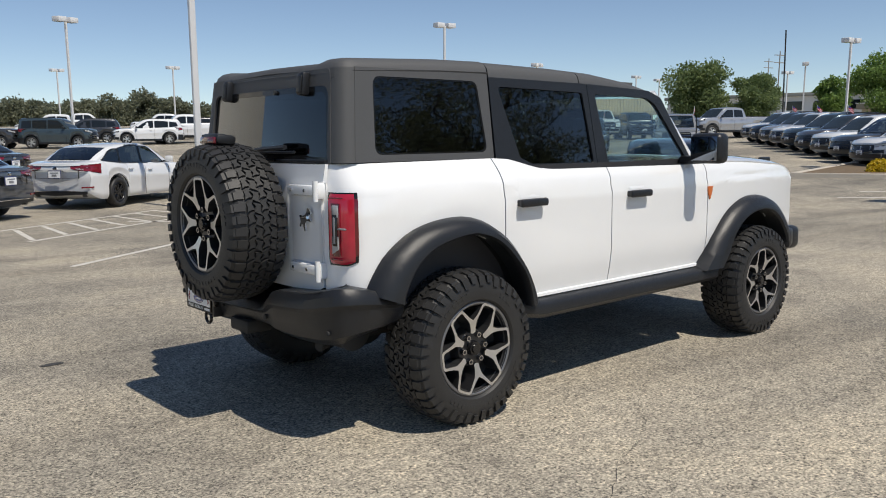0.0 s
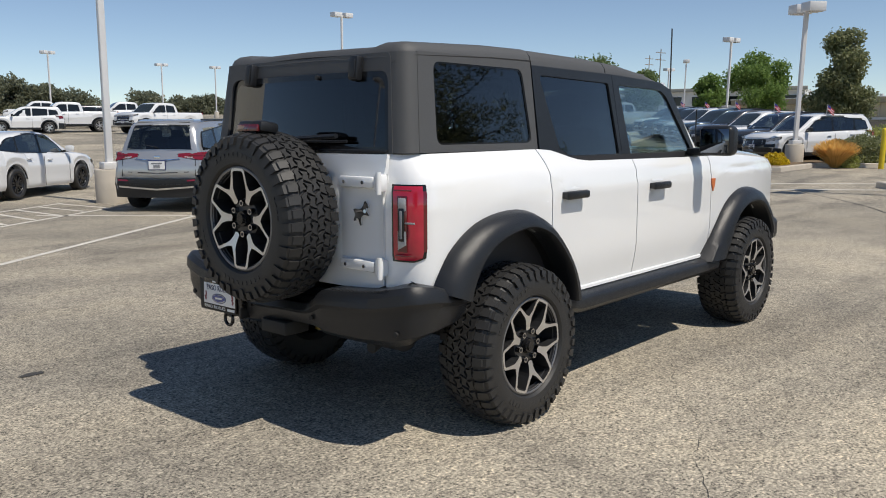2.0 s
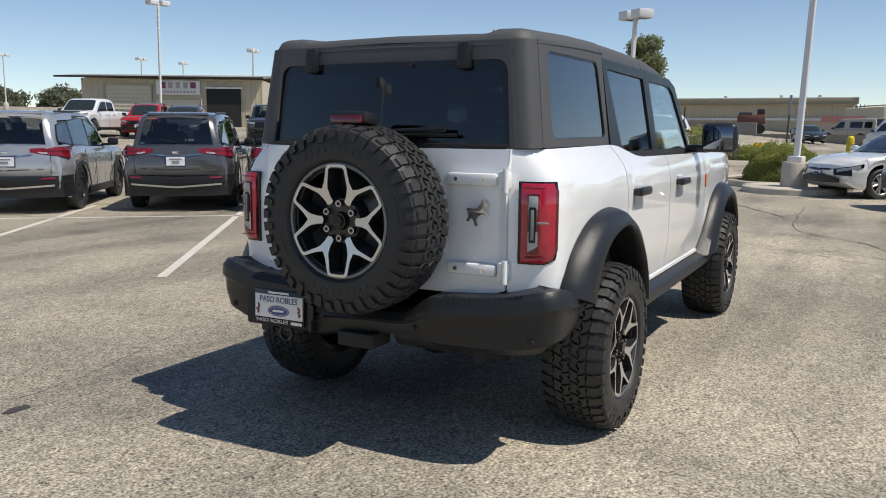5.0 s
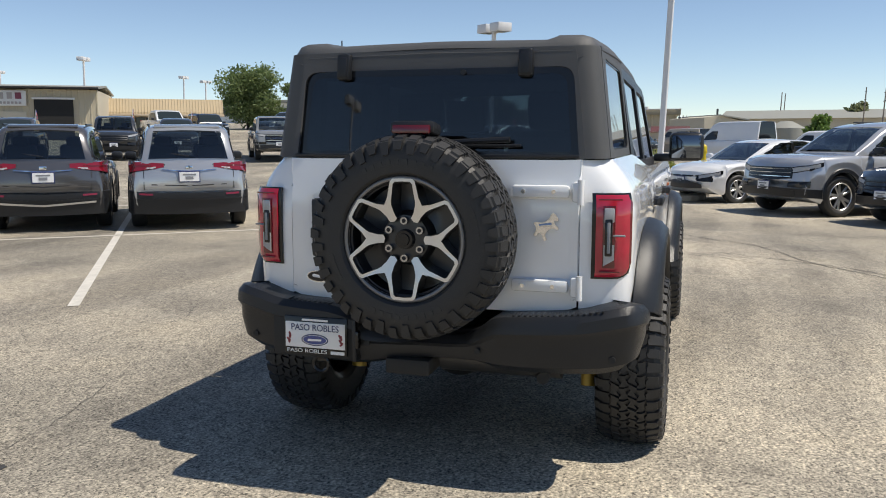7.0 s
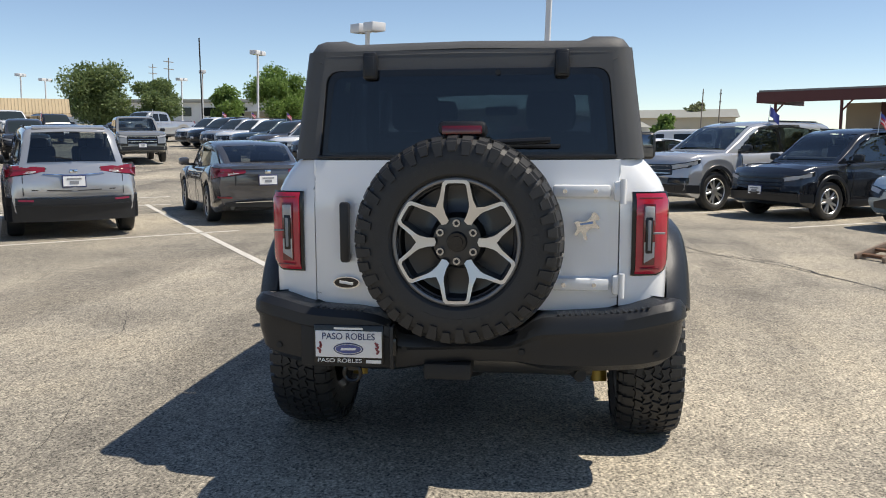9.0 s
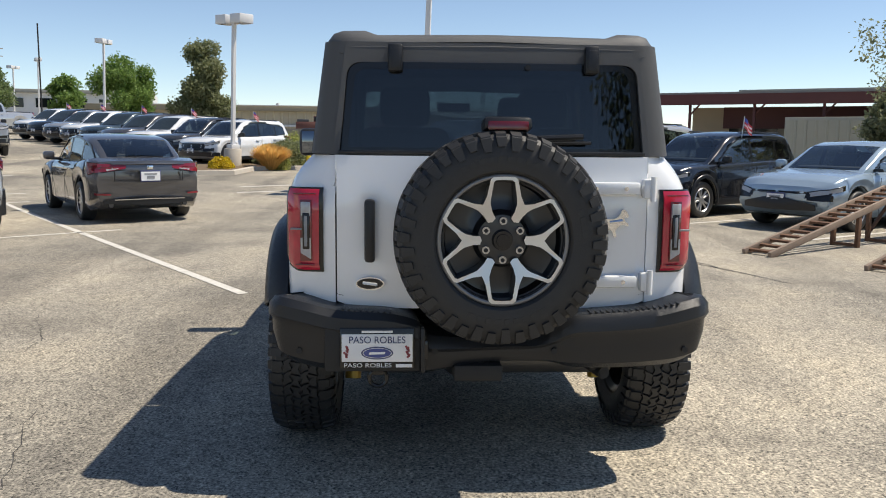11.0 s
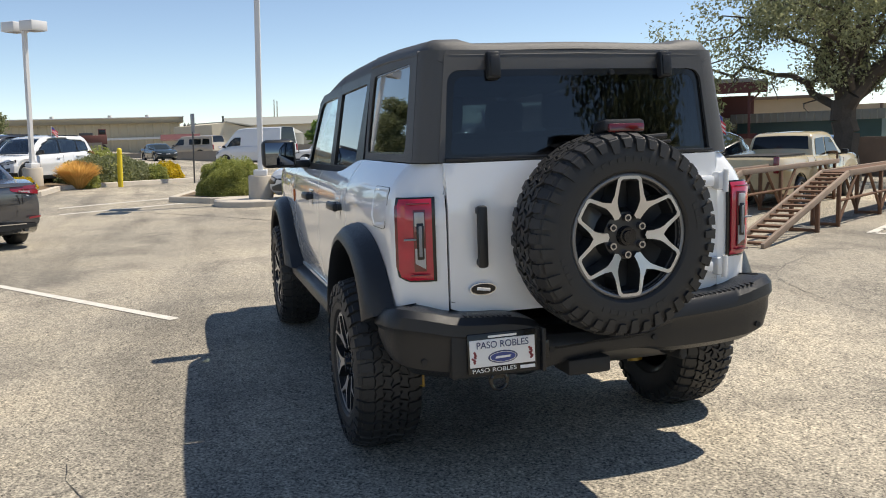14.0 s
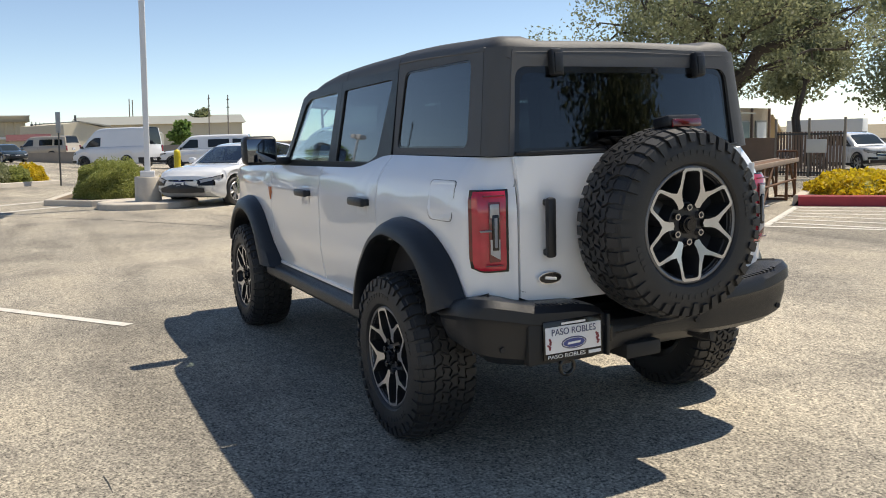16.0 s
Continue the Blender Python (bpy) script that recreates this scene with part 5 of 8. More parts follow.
# ---- cabin seen through the glass ----
for y in (0.36, -0.36):
    for x in (1.45, 0.55):
        st = box_part("seat", (0.52, 0.50, 0.20), pose(x + 0.1, y, 0.88), SEAT, CAR, 0.06, "dark cloth seat")
        box_part("backrest", (0.15, 0.48, 0.60), pose(x - 0.18, y, 1.20, 0, -12), SEAT, st, 0.06)
        box_part("headrest", (0.10, 0.26, 0.20), pose(x - 0.27, y, 1.60, 0, -8), SEAT, st, 0.045)
        for dy in (-0.06, 0.06):
            rod_part("headrest_post", (x - 0.25, y + dy, 1.46), (x - 0.265, y + dy, 1.55), 0.008, STEEL, st)
box_part("dashboard", (0.42, 1.36, 0.30), pose(2.12, 0, 1.16), TRIM_INSIDE, CAR, 0.05)
wheel = bmesh.new()
for k in range(24):
    a, b = 2 * math.pi * k / 24, 2 * math.pi * (k + 1) / 24
    m = pose(1.83, 0.36, 1.22, 0, -25)
    rod(wheel, m @ Vector((0, 0.19 * math.cos(a), 0.19 * math.sin(a))), m @ Vector((0, 0.19 * math.cos(b), 0.19 * math.sin(b))), 0.015, seg=6)
part("steering_wheel", wheel, TRIM_INSIDE, CAR, smooth=True)
box_part("inner_mirror", (0.03, 0.24, 0.065), pose(1.98, 0, 1.66), GLOSSBLACK, CAR, 0.015)
for sg in (1, -1):
    rod_part("roll_bar", (0.30, sg * 0.62, 0.95), (0.34, sg * 0.60, 1.80), 0.035, TRIM_INSIDE, CAR)
    rod_part("roll_bar", (0.34, sg * 0.60, 1.79), (-0.48, sg * 0.60, 1.76), 0.035, TRIM_INSIDE, CAR)
    rod_part("roll_bar", (-0.48, sg * 0.60, 1.77), (-0.58, sg * 0.60, 1.0), 0.035, TRIM_INSIDE, CAR)
    box_part("cabin_side", (2.7, 0.03, 0.70), pose(0.95, sg * 0.76, 0.98), TRIM_INSIDE, CAR)
rod_part("roll_bar", (0.34, -0.60, 1.79), (0.34, 0.60, 1.79), 0.035, TRIM_INSIDE, CAR)
box_part("load_floor", (0.9, 1.3, 0.04), pose(-0.15, 0, 0.80), TRIM_INSIDE, CAR)

# ---- rear bumper ----
SECT = [(-0.40, 0.875, 0.715, 0.600), (-0.50, 0.908, 0.740, 0.585), (-0.62, 0.915, 0.770, 0.570), (-0.72, 0.905, 0.787, 0.555), (-0.785, 0.86, 0.790, 0.540), (-0.815, 0.76, 0.772, 0.520), (-0.825, 0.66, 0.748, 0.505), (-0.83, 0.55, 0.738, 0.498), (-0.83, 0.42, 0.730, 0.492), (-0.828, 0.31, 0.700, 0.490), (-0.815, 0.26, 0.640, 0.490), (-0.81, 0.12, 0.628, 0.515), (-0.81, 0.0, 0.628, 0.532), (-0.81, -0.16, 0.632, 0.535), (-0.815, -0.235, 0.655, 0.532), (-0.828, -0.32, 0.715, 0.515), (-0.83, -0.42, 0.728, 0.510), (-0.83, -0.56, 0.738, 0.512), (-0.825, -0.68, 0.752, 0.518), (-0.815, -0.77, 0.772, 0.525), (-0.785, -0.865, 0.790, 0.545), (-0.72, -0.908, 0.788, 0.560), (-0.62, -0.918, 0.770, 0.575), (-0.50, -0.908, 0.740, 0.590), (-0.40, -0.875, 0.715, 0.605)]
fine = smooth_line([q[:3] for q in SECT], 4 * len(SECT) - 3)
lows = smooth_line([(q[3], 0, 0) for q in SECT], 4 * len(SECT) - 3)
SECT = [(p.x, p.y, p.z, q.x) for p, q in zip(fine, lows)]
rows = []
for k, (x, y, zt, zl) in enumerate(SECT):
    a, b = SECT[max(k - 1, 0)], SECT[min(k + 1, len(SECT) - 1)]
    t = Vector((b[0] - a[0], b[1] - a[1])).normalized()
    nx, ny = t.y, -t.x
    if nx * (x + 0.3) + ny * y < 0:
        nx, ny = -nx, -ny
    hgt = zt - zl
    rows.append([(x - nx * 0.17, y - ny * 0.17, zt + 0.006), (x - nx * 0.05, y - ny * 0.05, zt + 0.004), (x - nx * 0.018, y - ny * 0.018, zt), (x, y, zt - 0.022), (x + nx * 0.004, y + ny * 0.004, zt - 0.06 * hgt / 0.24), (x - nx * 0.012, y - ny * 0.012, zt - 0.085 * hgt / 0.24), (x - nx * 0.014, y - ny * 0.014, zl + hgt * 0.42), (x - nx * 0.03, y - ny * 0.03, zl + hgt * 0.12), (x - nx * 0.07, y - ny * 0.07, zl), (x - nx * 0.16, y - ny * 0.16, zl + 0.01)])
BUMPER = shell("rear_bumper", rows, PLASTIC, CAR, 0.012, "matt black moulded bumper with ribbed step pads", sharp=34)
for sg in (1, -1):
    for k in range(16 if sg < 0 else 9):
        y = (-0.40 - 0.024 * k) if sg < 0 else (0.42 + 0.024 * k)
        zz = float(np.interp(abs(y), [0.4, 0.56, 0.68, 0.78], [0.730, 0.738, 0.752, 0.773])) + 0.012
        box_part("step_rib", (0.085, 0.011, 0.008), pose(-0.775, y, zz), PLASTIC, BUMPER, 0.003)
for y in (0.79, 0.24, -0.25, -0.80):
    cyl_part("parking_sensor", 0.013, 0.013, 0.012, pose(-0.822 + (0.022 if abs(y) > 0.5 else 0.0), y, 0.585, 0, 90), UNDER, BUMPER, 14)
pocket = box_part("plate_pocket", (0.05, 0.39, 0.19), pose(-0.812, 0.490, 0.600), UNDER, BUMPER, 0.01)
box_part("pocket_side", (0.07, 0.018, 0.185), pose(-0.822, 0.288, 0.596), PLASTIC, BUMPER, 0.005)
box_part("plate_lamp", (0.03, 0.016, 0.075), pose(-0.842, 0.275, 0.60), GLOSSBLACK, BUMPER, 0.004)

# ---- dealer plate: a thing of the car's, with its words ----
PL = box_part("plate_frame", (0.012, 0.300, 0.166), pose(-0.846, 0.472, 0.606, 0, 2), GLOSSBLACK, CAR, 0.004, "black frame with a white dealer plate")
PM = pose(-0.8535, 0.472, 0.606, 0, 2)
box_part("plate", (0.004, 0.284, 0.112), PM @ pose(0, 0, 0.002), PLATEWHITE, PL, 0.001)


def text_part(name, body, size, m, mat, parent, width=None):
    cu = bpy.data.curves.new(name, "FONT")
    cu.body, cu.size, cu.extrude = body, size, 0.0006
    cu.align_x, cu.align_y = "CENTER", "CENTER"
    ob = bpy.data.objects.new(name, cu)
    scene.collection.objects.link(ob)
    bpy.context.view_layer.update()
    me = bpy.data.meshes.new_from_object(ob.evaluated_get(bpy.context.evaluated_depsgraph_get()))
    bpy.data.objects.remove(ob)
    bpy.data.curves.remove(cu)
    if width:
        xs = [v.co.x for v in me.vertices]
        k = width / (max(xs) - min(xs))
        for v in me.vertices:
            v.co.x *= k
    me.materials.clear()
    me.materials.append(mat)
    o = new(name, me)
    o.parent, o.matrix_local = parent, m
    return o


FACE = PM @ Matrix(((0, 0, -1, 0), (-1, 0, 0, 0), (0, 1, 0, 0), (0, 0, 0, 1)))
text_part("plate_lettering", "PASO ROBLES", 0.040, FACE @ pose(0, 0.034, 0.0035), INKBLUE, PL, 0.225)
text_part("frame_lettering", "PASO ROBLES", 0.024, FACE @ pose(-0.038, -0.069, 0.0025), PLATEWHITE, PL, 0.19)
plate_part("frame_mark", [(0.075, -0.077), (0.140, -0.077), (0.140, -0.063), (0.075, -0.063)], lambda u, w, d: FACE @ Vector((u, w, 0.0025 - d)), PLATEWHITE, PL, 0.001)
plate_part("frame_mark", [(-0.062, 0.064), (0.062, 0.064), (0.062, 0.073), (-0.062, 0.073)], lambda u, w, d: FACE @ Vector((u, w, 0.0025 - d)), PLATEWHITE, PL, 0.001)
ell = lambda a, b, cx=0, cy=0: [(cx + a * math.cos(k), cy + b * math.sin(k)) for k in np.linspace(0, 2 * math.pi, 33)[:-1]]
plate_part("oval_mark", ell(0.064, 0.026, 0, -0.018), lambda u, w, d: FACE @ Vector((u, w, 0.0035 - d)), INKBLUE, PL, 0.001)
plate_part("oval_mark", ell(0.058, 0.021, 0, -0.018), lambda u, w, d: FACE @ Vector((u, w, 0.0042 - d)), PLATEWHITE, PL, 0.001)
plate_part("oval_mark", ell(0.055, 0.019, 0, -0.018), lambda u, w, d: FACE @ Vector((u, w, 0.0049 - d)), BLUEBADGE, PL, 0.001)
plate_part("oval_bar", [(-0.034, -0.024), (0.03, -0.022), (0.034, -0.013), (-0.03, -0.014)], lambda u, w, d: FACE @ Vector((u, w, 0.0055 - d)), PLATEWHITE, PL, 0.001)
rng = random.Random(5)
for cx in (-0.125, 0.125):
    for k in range(11):
        plate_part("grape_dot", ell(0.0048, 0.0048, cx + rng.uniform(-0.011, 0.011) * (1 - k / 14), 0.008 - 0.0042 * k), lambda u, w, d: FACE @ Vector((u, w, 0.0035 - d)), INKRED, PL, 0.0008)

# ---- under the tail ----
rod_part("rear_axle", (0, -0.72, HUB_Z), (0, 0.72, HUB_Z), 0.045, UNDER, CAR, seg=14)
bm = bmesh.new()
bmesh.ops.create_uvsphere(bm, u_segments=18, v_segments=12, radius=0.16)
bmesh.ops.transform(bm, matrix=pose(-0.02, 0.05, HUB_Z), verts=bm.verts)
part("differential", bm, UNDER, CAR, smooth=True)
for sg in (1, -1):
    box_part("frame_rail", (3.9, 0.09, 0.14), pose(1.3, sg * 0.48, 0.52), UNDER, CAR, 0.015)
    sh = rod_part("shock_absorber", (-0.03, sg * 0.62, 0.24), (0.10, sg * 0.55, 0.80), 0.032, STEEL, CAR, seg=12)
    cyl_part("shock_collar", 0.040, 0.040, 0.07, pose(-0.022, sg * 0.616, 0.275, 0, 13), GOLD, sh, 14)
bm = bmesh.new()
ring = [Vector((-0.80, 0.47 + 0.036 * math.cos(a), 0.470 + 0.036 * math.sin(a))) for a in np.linspace(0, 2 * math.pi, 17)]
for a, b in zip(ring, ring[1:]):
    rod(bm, a, b, 0.009, seg=8)
add_box(bm, (0.20, 0.04, 0.04), pose(-0.70, 0.47, 0.50))
part("tow_hook", bm, GLOSSBLACK, CAR, smooth=True)
box_part("tow_receiver", (0.16, 0.20, 0.07), pose(-0.74, 0.06, 0.49), UNDER, CAR, 0.012)
mf = cyl_part("silencer", 0.10, 0.10, 0.55, pose(-0.48, -0.28, 0.50, 90), STEEL, CAR, 22)
rod_part("tailpipe", (-0.45, -0.42, 0.47), (-0.66, -0.50, 0.445), 0.028, UNDER, mf, seg=18)
# dark disc on the closed end paints the shade inside the pipe
cyl_part("tailpipe_bore", 0.024, 0.024, 0.006, pose(-0.6615, -0.5005, 0.4448, 0, 97, 18), SEAM, mf, 18)
cyl_part("cross_tube", 0.05, 0.05, 0.9, pose(-0.60, 0, 0.55, 90), UNDER, CAR, 14)

# ---- wheels of the off-roader: chunky tread as real blocks ----
def offroad_tyre_mesh():
    r, w = TYRE_R, TYRE_W
    v, f = lathe([(0.222, -w / 2 + 0.03), (0.245, -w / 2 + 0.008), (0.30, -w / 2 - 0.006), (0.345, -w / 2 - 0.002), (0.378, -w / 2 + 0.012), (r - 0.016, -w / 2 + 0.036), (r - 0.012, -w * 0.25), (r - 0.011, 0), (r - 0.012, w * 0.25), (r - 0.016, w / 2 - 0.036), (0.378, w / 2 - 0.012), (0.345, w / 2 + 0.002), (0.30, w / 2 + 0.006), (0.264, w / 2 + 0.001), (0.2565, w / 2 - 0.006), (0.250, w / 2 - 0.022), (0.222, w / 2 - 0.035)], 72)
    carcass = (list(v), list(f))
    v, f = [], []
    rg = random.Random(11)

    def block(poly, a0, rise, base):
        """A block on the tread: outline in (along, across) metres, raised."""
        k = len(poly)
        o = len(v)
        cx, cy = sum(p[0] for p in poly) / k, sum(p[1] for p in poly) / k
        for lvl, sc in ((base, 0.94), (rise, 0.79)):
            for px, py in poly:
                px, py = cx + (px - cx) * sc, cy + (py - cy) * sc
                drop = 0.006 * (abs(py) / (w / 2)) ** 3 + (0.024 * max(0, (abs(py) - w * 0.40) / (w * 0.12)) ** 1.2)
                rr = r + lvl - drop
                a = a0 + px / r
                v.append((rr * math.cos(a), py, rr * math.sin(a)))
        f.append(tuple(range(o + k, o + 2 * k)))
        for i in range(k):
            j = (i + 1) % k
            f.append((o + i, o + j, o + k + j, o + k + i))

    n = 42
    step = 2 * math.pi * r / n
    edge_of = lambda i, x: -0.078 + 0.039 * i + (0.008 if i in (1, 2, 3) else 0.003) * (1 if round(2 * x + i) % 2 else -1)
    for k in range(n):
        a = 2 * math.pi * k / n
        for col in range(4):
            s, sl = 0.5 * (col % 2), (0.30 if col % 2 else -0.30)
            low = [(s + q, edge_of(col, s + q)) for q in (0, 0.5, 1.0)]
            high = [(s + q + sl, edge_of(col + 1, s + q)) for q in (1.0, 0.5, 0)]
            poly = [(px * step, py) for px, py in low[:2] + [(low[2][0] + 0.1, low[2][1])] + [(s + 1 + sl * 0.3, (low[2][1] + high[0][1]) / 2)] + high[:2] + [(high[2][0] + 0.1, high[2][1])] + [(s + sl * 0.3, (low[0][1] + high[2][1]) / 2)]]
            block(poly[::-1], a + rg.uniform(-0.004, 0.004), rg.uniform(-0.001, 0.002), -0.018)
        for sg in (-1, 1):
            lng = 0.5 if k % 2 else 0.42
            edge = w / 2 + (0.001 if k % 2 else -0.008)
            poly = [(-lng * step, sg * 0.078), (-0.05 * step, sg * 0.071), (0.12 * step, sg * 0.082), (0.40 * step, sg * 0.079), (0.36 * step, sg * edge), (-0.40 * step, sg * edge)]
            if sg > 0:
                poly = poly[::-1]
            block(poly, a + 0.25 * step / r * sg, -0.001, -0.02)
    # shoulder lugs that run down the sidewall
    for k in range(n):
        a = 2 * math.pi * k / n
        for sg in (-1, 1):
            o = len(v)
            depth = 0.046 if k % 2 else 0.030
            pts = []
            for rr, ww in ((r - 0.020, w / 2 - 0.022), (r - 0.026, w / 2 + 0.003), (r - 0.030 - depth, w / 2 + 0.011), (r - 0.034 - depth, w / 2 - 0.010)):
                for s2 in (-0.36, 0.33):
                    aa = a + 0.25 * step / r * sg + s2 * step / r * (1.0 if rr > r - 0.04 else 0.75)
                    pts.append((rr * math.cos(aa), sg * ww, rr * math.sin(aa)))
            v.extend(pts)
            f.extend([(o, o + 1, o + 3, o + 2), (o + 2, o + 3, o + 5, o + 4), (o + 4, o + 5, o + 7, o + 6), (o, o + 2, o + 4, o + 6), (o + 1, o + 7, o + 5, o + 3)])
    out = []
    for nm, (vv, ff) in (("tyre", carcass), ("tread", (v, f))):
        me = bpy.data.meshes.new(nm)
        me.from_pydata(vv, [], ff)
        bm = bmesh.new()
        bm.from_mesh(me)
        bmesh.ops.recalc_face_normals(bm, faces=bm.faces)
        bm.to_mesh(me)
        bm.free()
        me.materials.append(RUBBER)
        me.polygons.foreach_set("use_smooth", [True] * len(me.polygons))
        me.set_sharp_from_angle(angle=radians(28))
        out.append(me)
    return out


def pocket_outlines():
    """One sixth of the wheel's face about the axis of a pocket: its inner and outer outline in (radial, lateral) metres."""
    h = radians(30)
    inner = [(0.083, 0.029), (0.106, 0.041), (0.136, 0.0495), (0.152, 0.0495), (0.219, 0.0395), (0.227, 0.031), (0.2285, 0.0)]
    outer = [(0.080 * math.cos(h), 0.080 * math.sin(h)), (0.112 * math.cos(h), 0.112 * math.sin(h)), (0.156 * math.cos(h), 0.156 * math.sin(h)), (0.166, 0.0645), (0.229, 0.0515), (0.2385, 0.041), (0.2405, 0.0)]
    both = lambda p: p + [(u, -v) for u, v in reversed(p[:-1])]
    return both(inner), both(outer)


def face_y(u, v):
    return 0.137 - 0.16 * max(0, 0.20 - math.hypot(u, v))


def spoke_face_mesh():
    """The machined face: Y-spokes whose arms meet at the rim round six pockets."""
    inner, outer = pocket_outlines()
    v, f = [], []
    for k in range(6):
        a = radians(60 * k + 30)
        c, s = math.cos(a), math.sin(a)
        o, n = len(v), len(inner)
        for poly in (inner, outer):
            for u, w in poly:
                v.append((u * c - w * s, face_y(u, w), u * s + w * c))
        f += [(o + i, o + i + 1, o + n + i + 1, o + n + i) for i in range(n - 1)]
    me = bpy.data.meshes.new("spoke_face")
    me.from_pydata(v, [], [tuple(reversed(q)) for q in f])
    me.materials.append(ALLOY)
    return me


def pocket_wall_mesh():
    """The dark flanks of the spokes, falling away from the machined face."""
    inner, outer = pocket_outlines()
    v, f = [], []
    for k in range(6):
        a = radians(60 * k + 30)
        c, s = math.cos(a), math.sin(a)
        for poly, sh in ((inner, 0.93), (outer[2:-2], 1.0)):
            o, n = len(v), len(poly)
            for u, w in poly:
                v.append((u * c - w * s, face_y(u, w), u * s + w * c))
            for u, w in poly:
                p, q = (u * 0.99, w * sh) if poly is inner else (u, w * 0.97)
                v.append((p * c - q * s, 0.040, p * s + q * c))
            f += [(o + i, o + i + 1, o + n + i + 1, o + n + i) for i in range(n - 1)]
    me = bpy.data.meshes.new("spoke_flank")
    me.from_pydata(v, [], f)
    me.materials.append(DARKALLOY)
    return me


def lip_mesh():
    """The pale grey ring of the rim's edge."""
    v, f = lathe([(0.253, 0.119), (0.251, 0.131), (0.244, 0.1355), (0.236, 0.1335), (0.2305, 0.124), (0.228, 0.108)], 72)
    me = bpy.data.meshes.new("rim_lip")
    me.from_pydata(v, [], f)
    me.materials.append(RIMLIP)
    me.polygons.foreach_set("use_smooth", [True] * len(me.polygons))
    return me


def rim_mesh():
    v, f = lathe([(0.252, 0.118), (0.250, 0.130), (0.243, 0.134), (0.234, 0.131), (0.229, 0.120), (0.226, 0.100), (0.219, 0.05), (0.205, 0.0), (0.205, -0.11), (0.225, -0.125), (0.235, -0.13)], 60)
    v, f = list(v), list(f)
    v2, f2 = lathe([(0.216, 0.040), (0.150, 0.030), (0.112, 0.044), (0.100, 0.080), (0.094, 0.096), (0.052, 0.100), (0.0, 0.100)], 60)
    o = len(v)
    v += v2
    f += [tuple(i + o for i in q) for q in f2]
    me = bpy.data.meshes.new("rim")
    me.from_pydata(v, [], f)
    me.materials.append(DARKALLOY)
    me.polygons.foreach_set("use_smooth", [True] * len(me.polygons))
    me.set_sharp_from_angle(angle=radians(35))
    return me


LIP_ME = lip_mesh()
(TYRE_ME, TREAD_ME), RIM_ME, SPOKE_ME, FLANK_ME = offroad_tyre_mesh(), rim_mesh(), spoke_face_mesh(), pocket_wall_mesh()


MARK_ME = bpy.data.meshes.new("sidewall_bar")
bm = add_box(bmesh.new(), (0.019, 0.004, 0.019))
bm.to_mesh(MARK_ME)
bm.free()
MARK_ME.materials.append(SIDEWALL_MARK)
NUTSTEEL = material("plated_nut", (0.42, 0.42, 0.43), 0.22, metal=1.0)
NUT_ME = bpy.data.meshes.new("lug_nut")
bm = add_cyl(bmesh.new(), 0.0165, 0.0150, 0.038, pose(0, 0.1, 0, -90), 14)
bm.to_mesh(NUT_ME)
bm.free()
NUT_ME.materials.append(NUTSTEEL)
# dark disc on the nut's solid end paints the shade of a hole
SOCKET_ME = bpy.data.meshes.new("nut_socket")
bm = add_cyl(bmesh.new(), 0.0080, 0.0080, 0.004, pose(0, 0.1185, 0, -90), 12)
bm.to_mesh(SOCKET_ME)
bm.free()
SOCKET_ME.materials.append(SEAM)
CAP_ME = bpy.data.meshes.new("hub_cap")
bm = add_cyl(bmesh.new(), 0.042, 0.036, 0.03, pose(0, 0.110, 0, -90), 28)
add_cyl(bm, 0.026, 0.024, 0.012, pose(0, 0.128, 0, -90), 20)
bm.to_mesh(CAP_ME)
bm.free()
CAP_ME.materials.append(GLOSSBLACK)
DISC_ME = bpy.data.meshes.new("brake_disc")
bm = add_cyl(bmesh.new(), 0.17, 0.17, 0.03, pose(0, 0.02, 0, -90), 40)
bm.to_mesh(DISC_ME)
bm.free()
DISC_ME.materials.append(STEEL)


def offroad_wheel(name, m, disc=True):
    t = new(name)
    t.parent, t.matrix_local = CAR, m
    tyre = new("tyre", TYRE_ME)
    tyre.parent = t
    tread = new("tread", TREAD_ME)
    tread.parent = t
    tagged(tread, kind="stuff")
    for nm, me in (("rim", RIM_ME), ("rim_lip", LIP_ME), ("spoke_face", SPOKE_ME), ("spoke_flank", FLANK_ME), ("hub_cap", CAP_ME)):
        o = new(nm, me)
        o.parent = t
    for k in range(6):
        o = new("lug_nut", NUT_ME)
        o.parent, o.matrix_local = t, pose(0.074 * math.cos(radians(60 * k + 30)), 0.004, 0.074 * math.sin(radians(60 * k + 30)))
        q = new("nut_socket", SOCKET_ME)
        q.parent = o
    for a0, count, size in ((90, 9, 6.6), (-90, 9, 6.6), (-20, 4, 5.5), (170, 4, 5.5)):
        for k in range(count):
            a = radians(a0 + (k - count / 2) * size)
            o = new("sidewall_bar", MARK_ME)
            o.parent = t
            o.matrix_local = Matrix(((-math.sin(a), 0, math.cos(a), 0.306 * math.cos(a)), (0, 1, 0, TYRE_W / 2 + 0.0055), (math.cos(a), 0, math.sin(a), 0.306 * math.sin(a)), (0, 0, 0, 1)))
    if disc:
        o = new("brake_disc", DISC_ME)
        o.parent = t
    return t


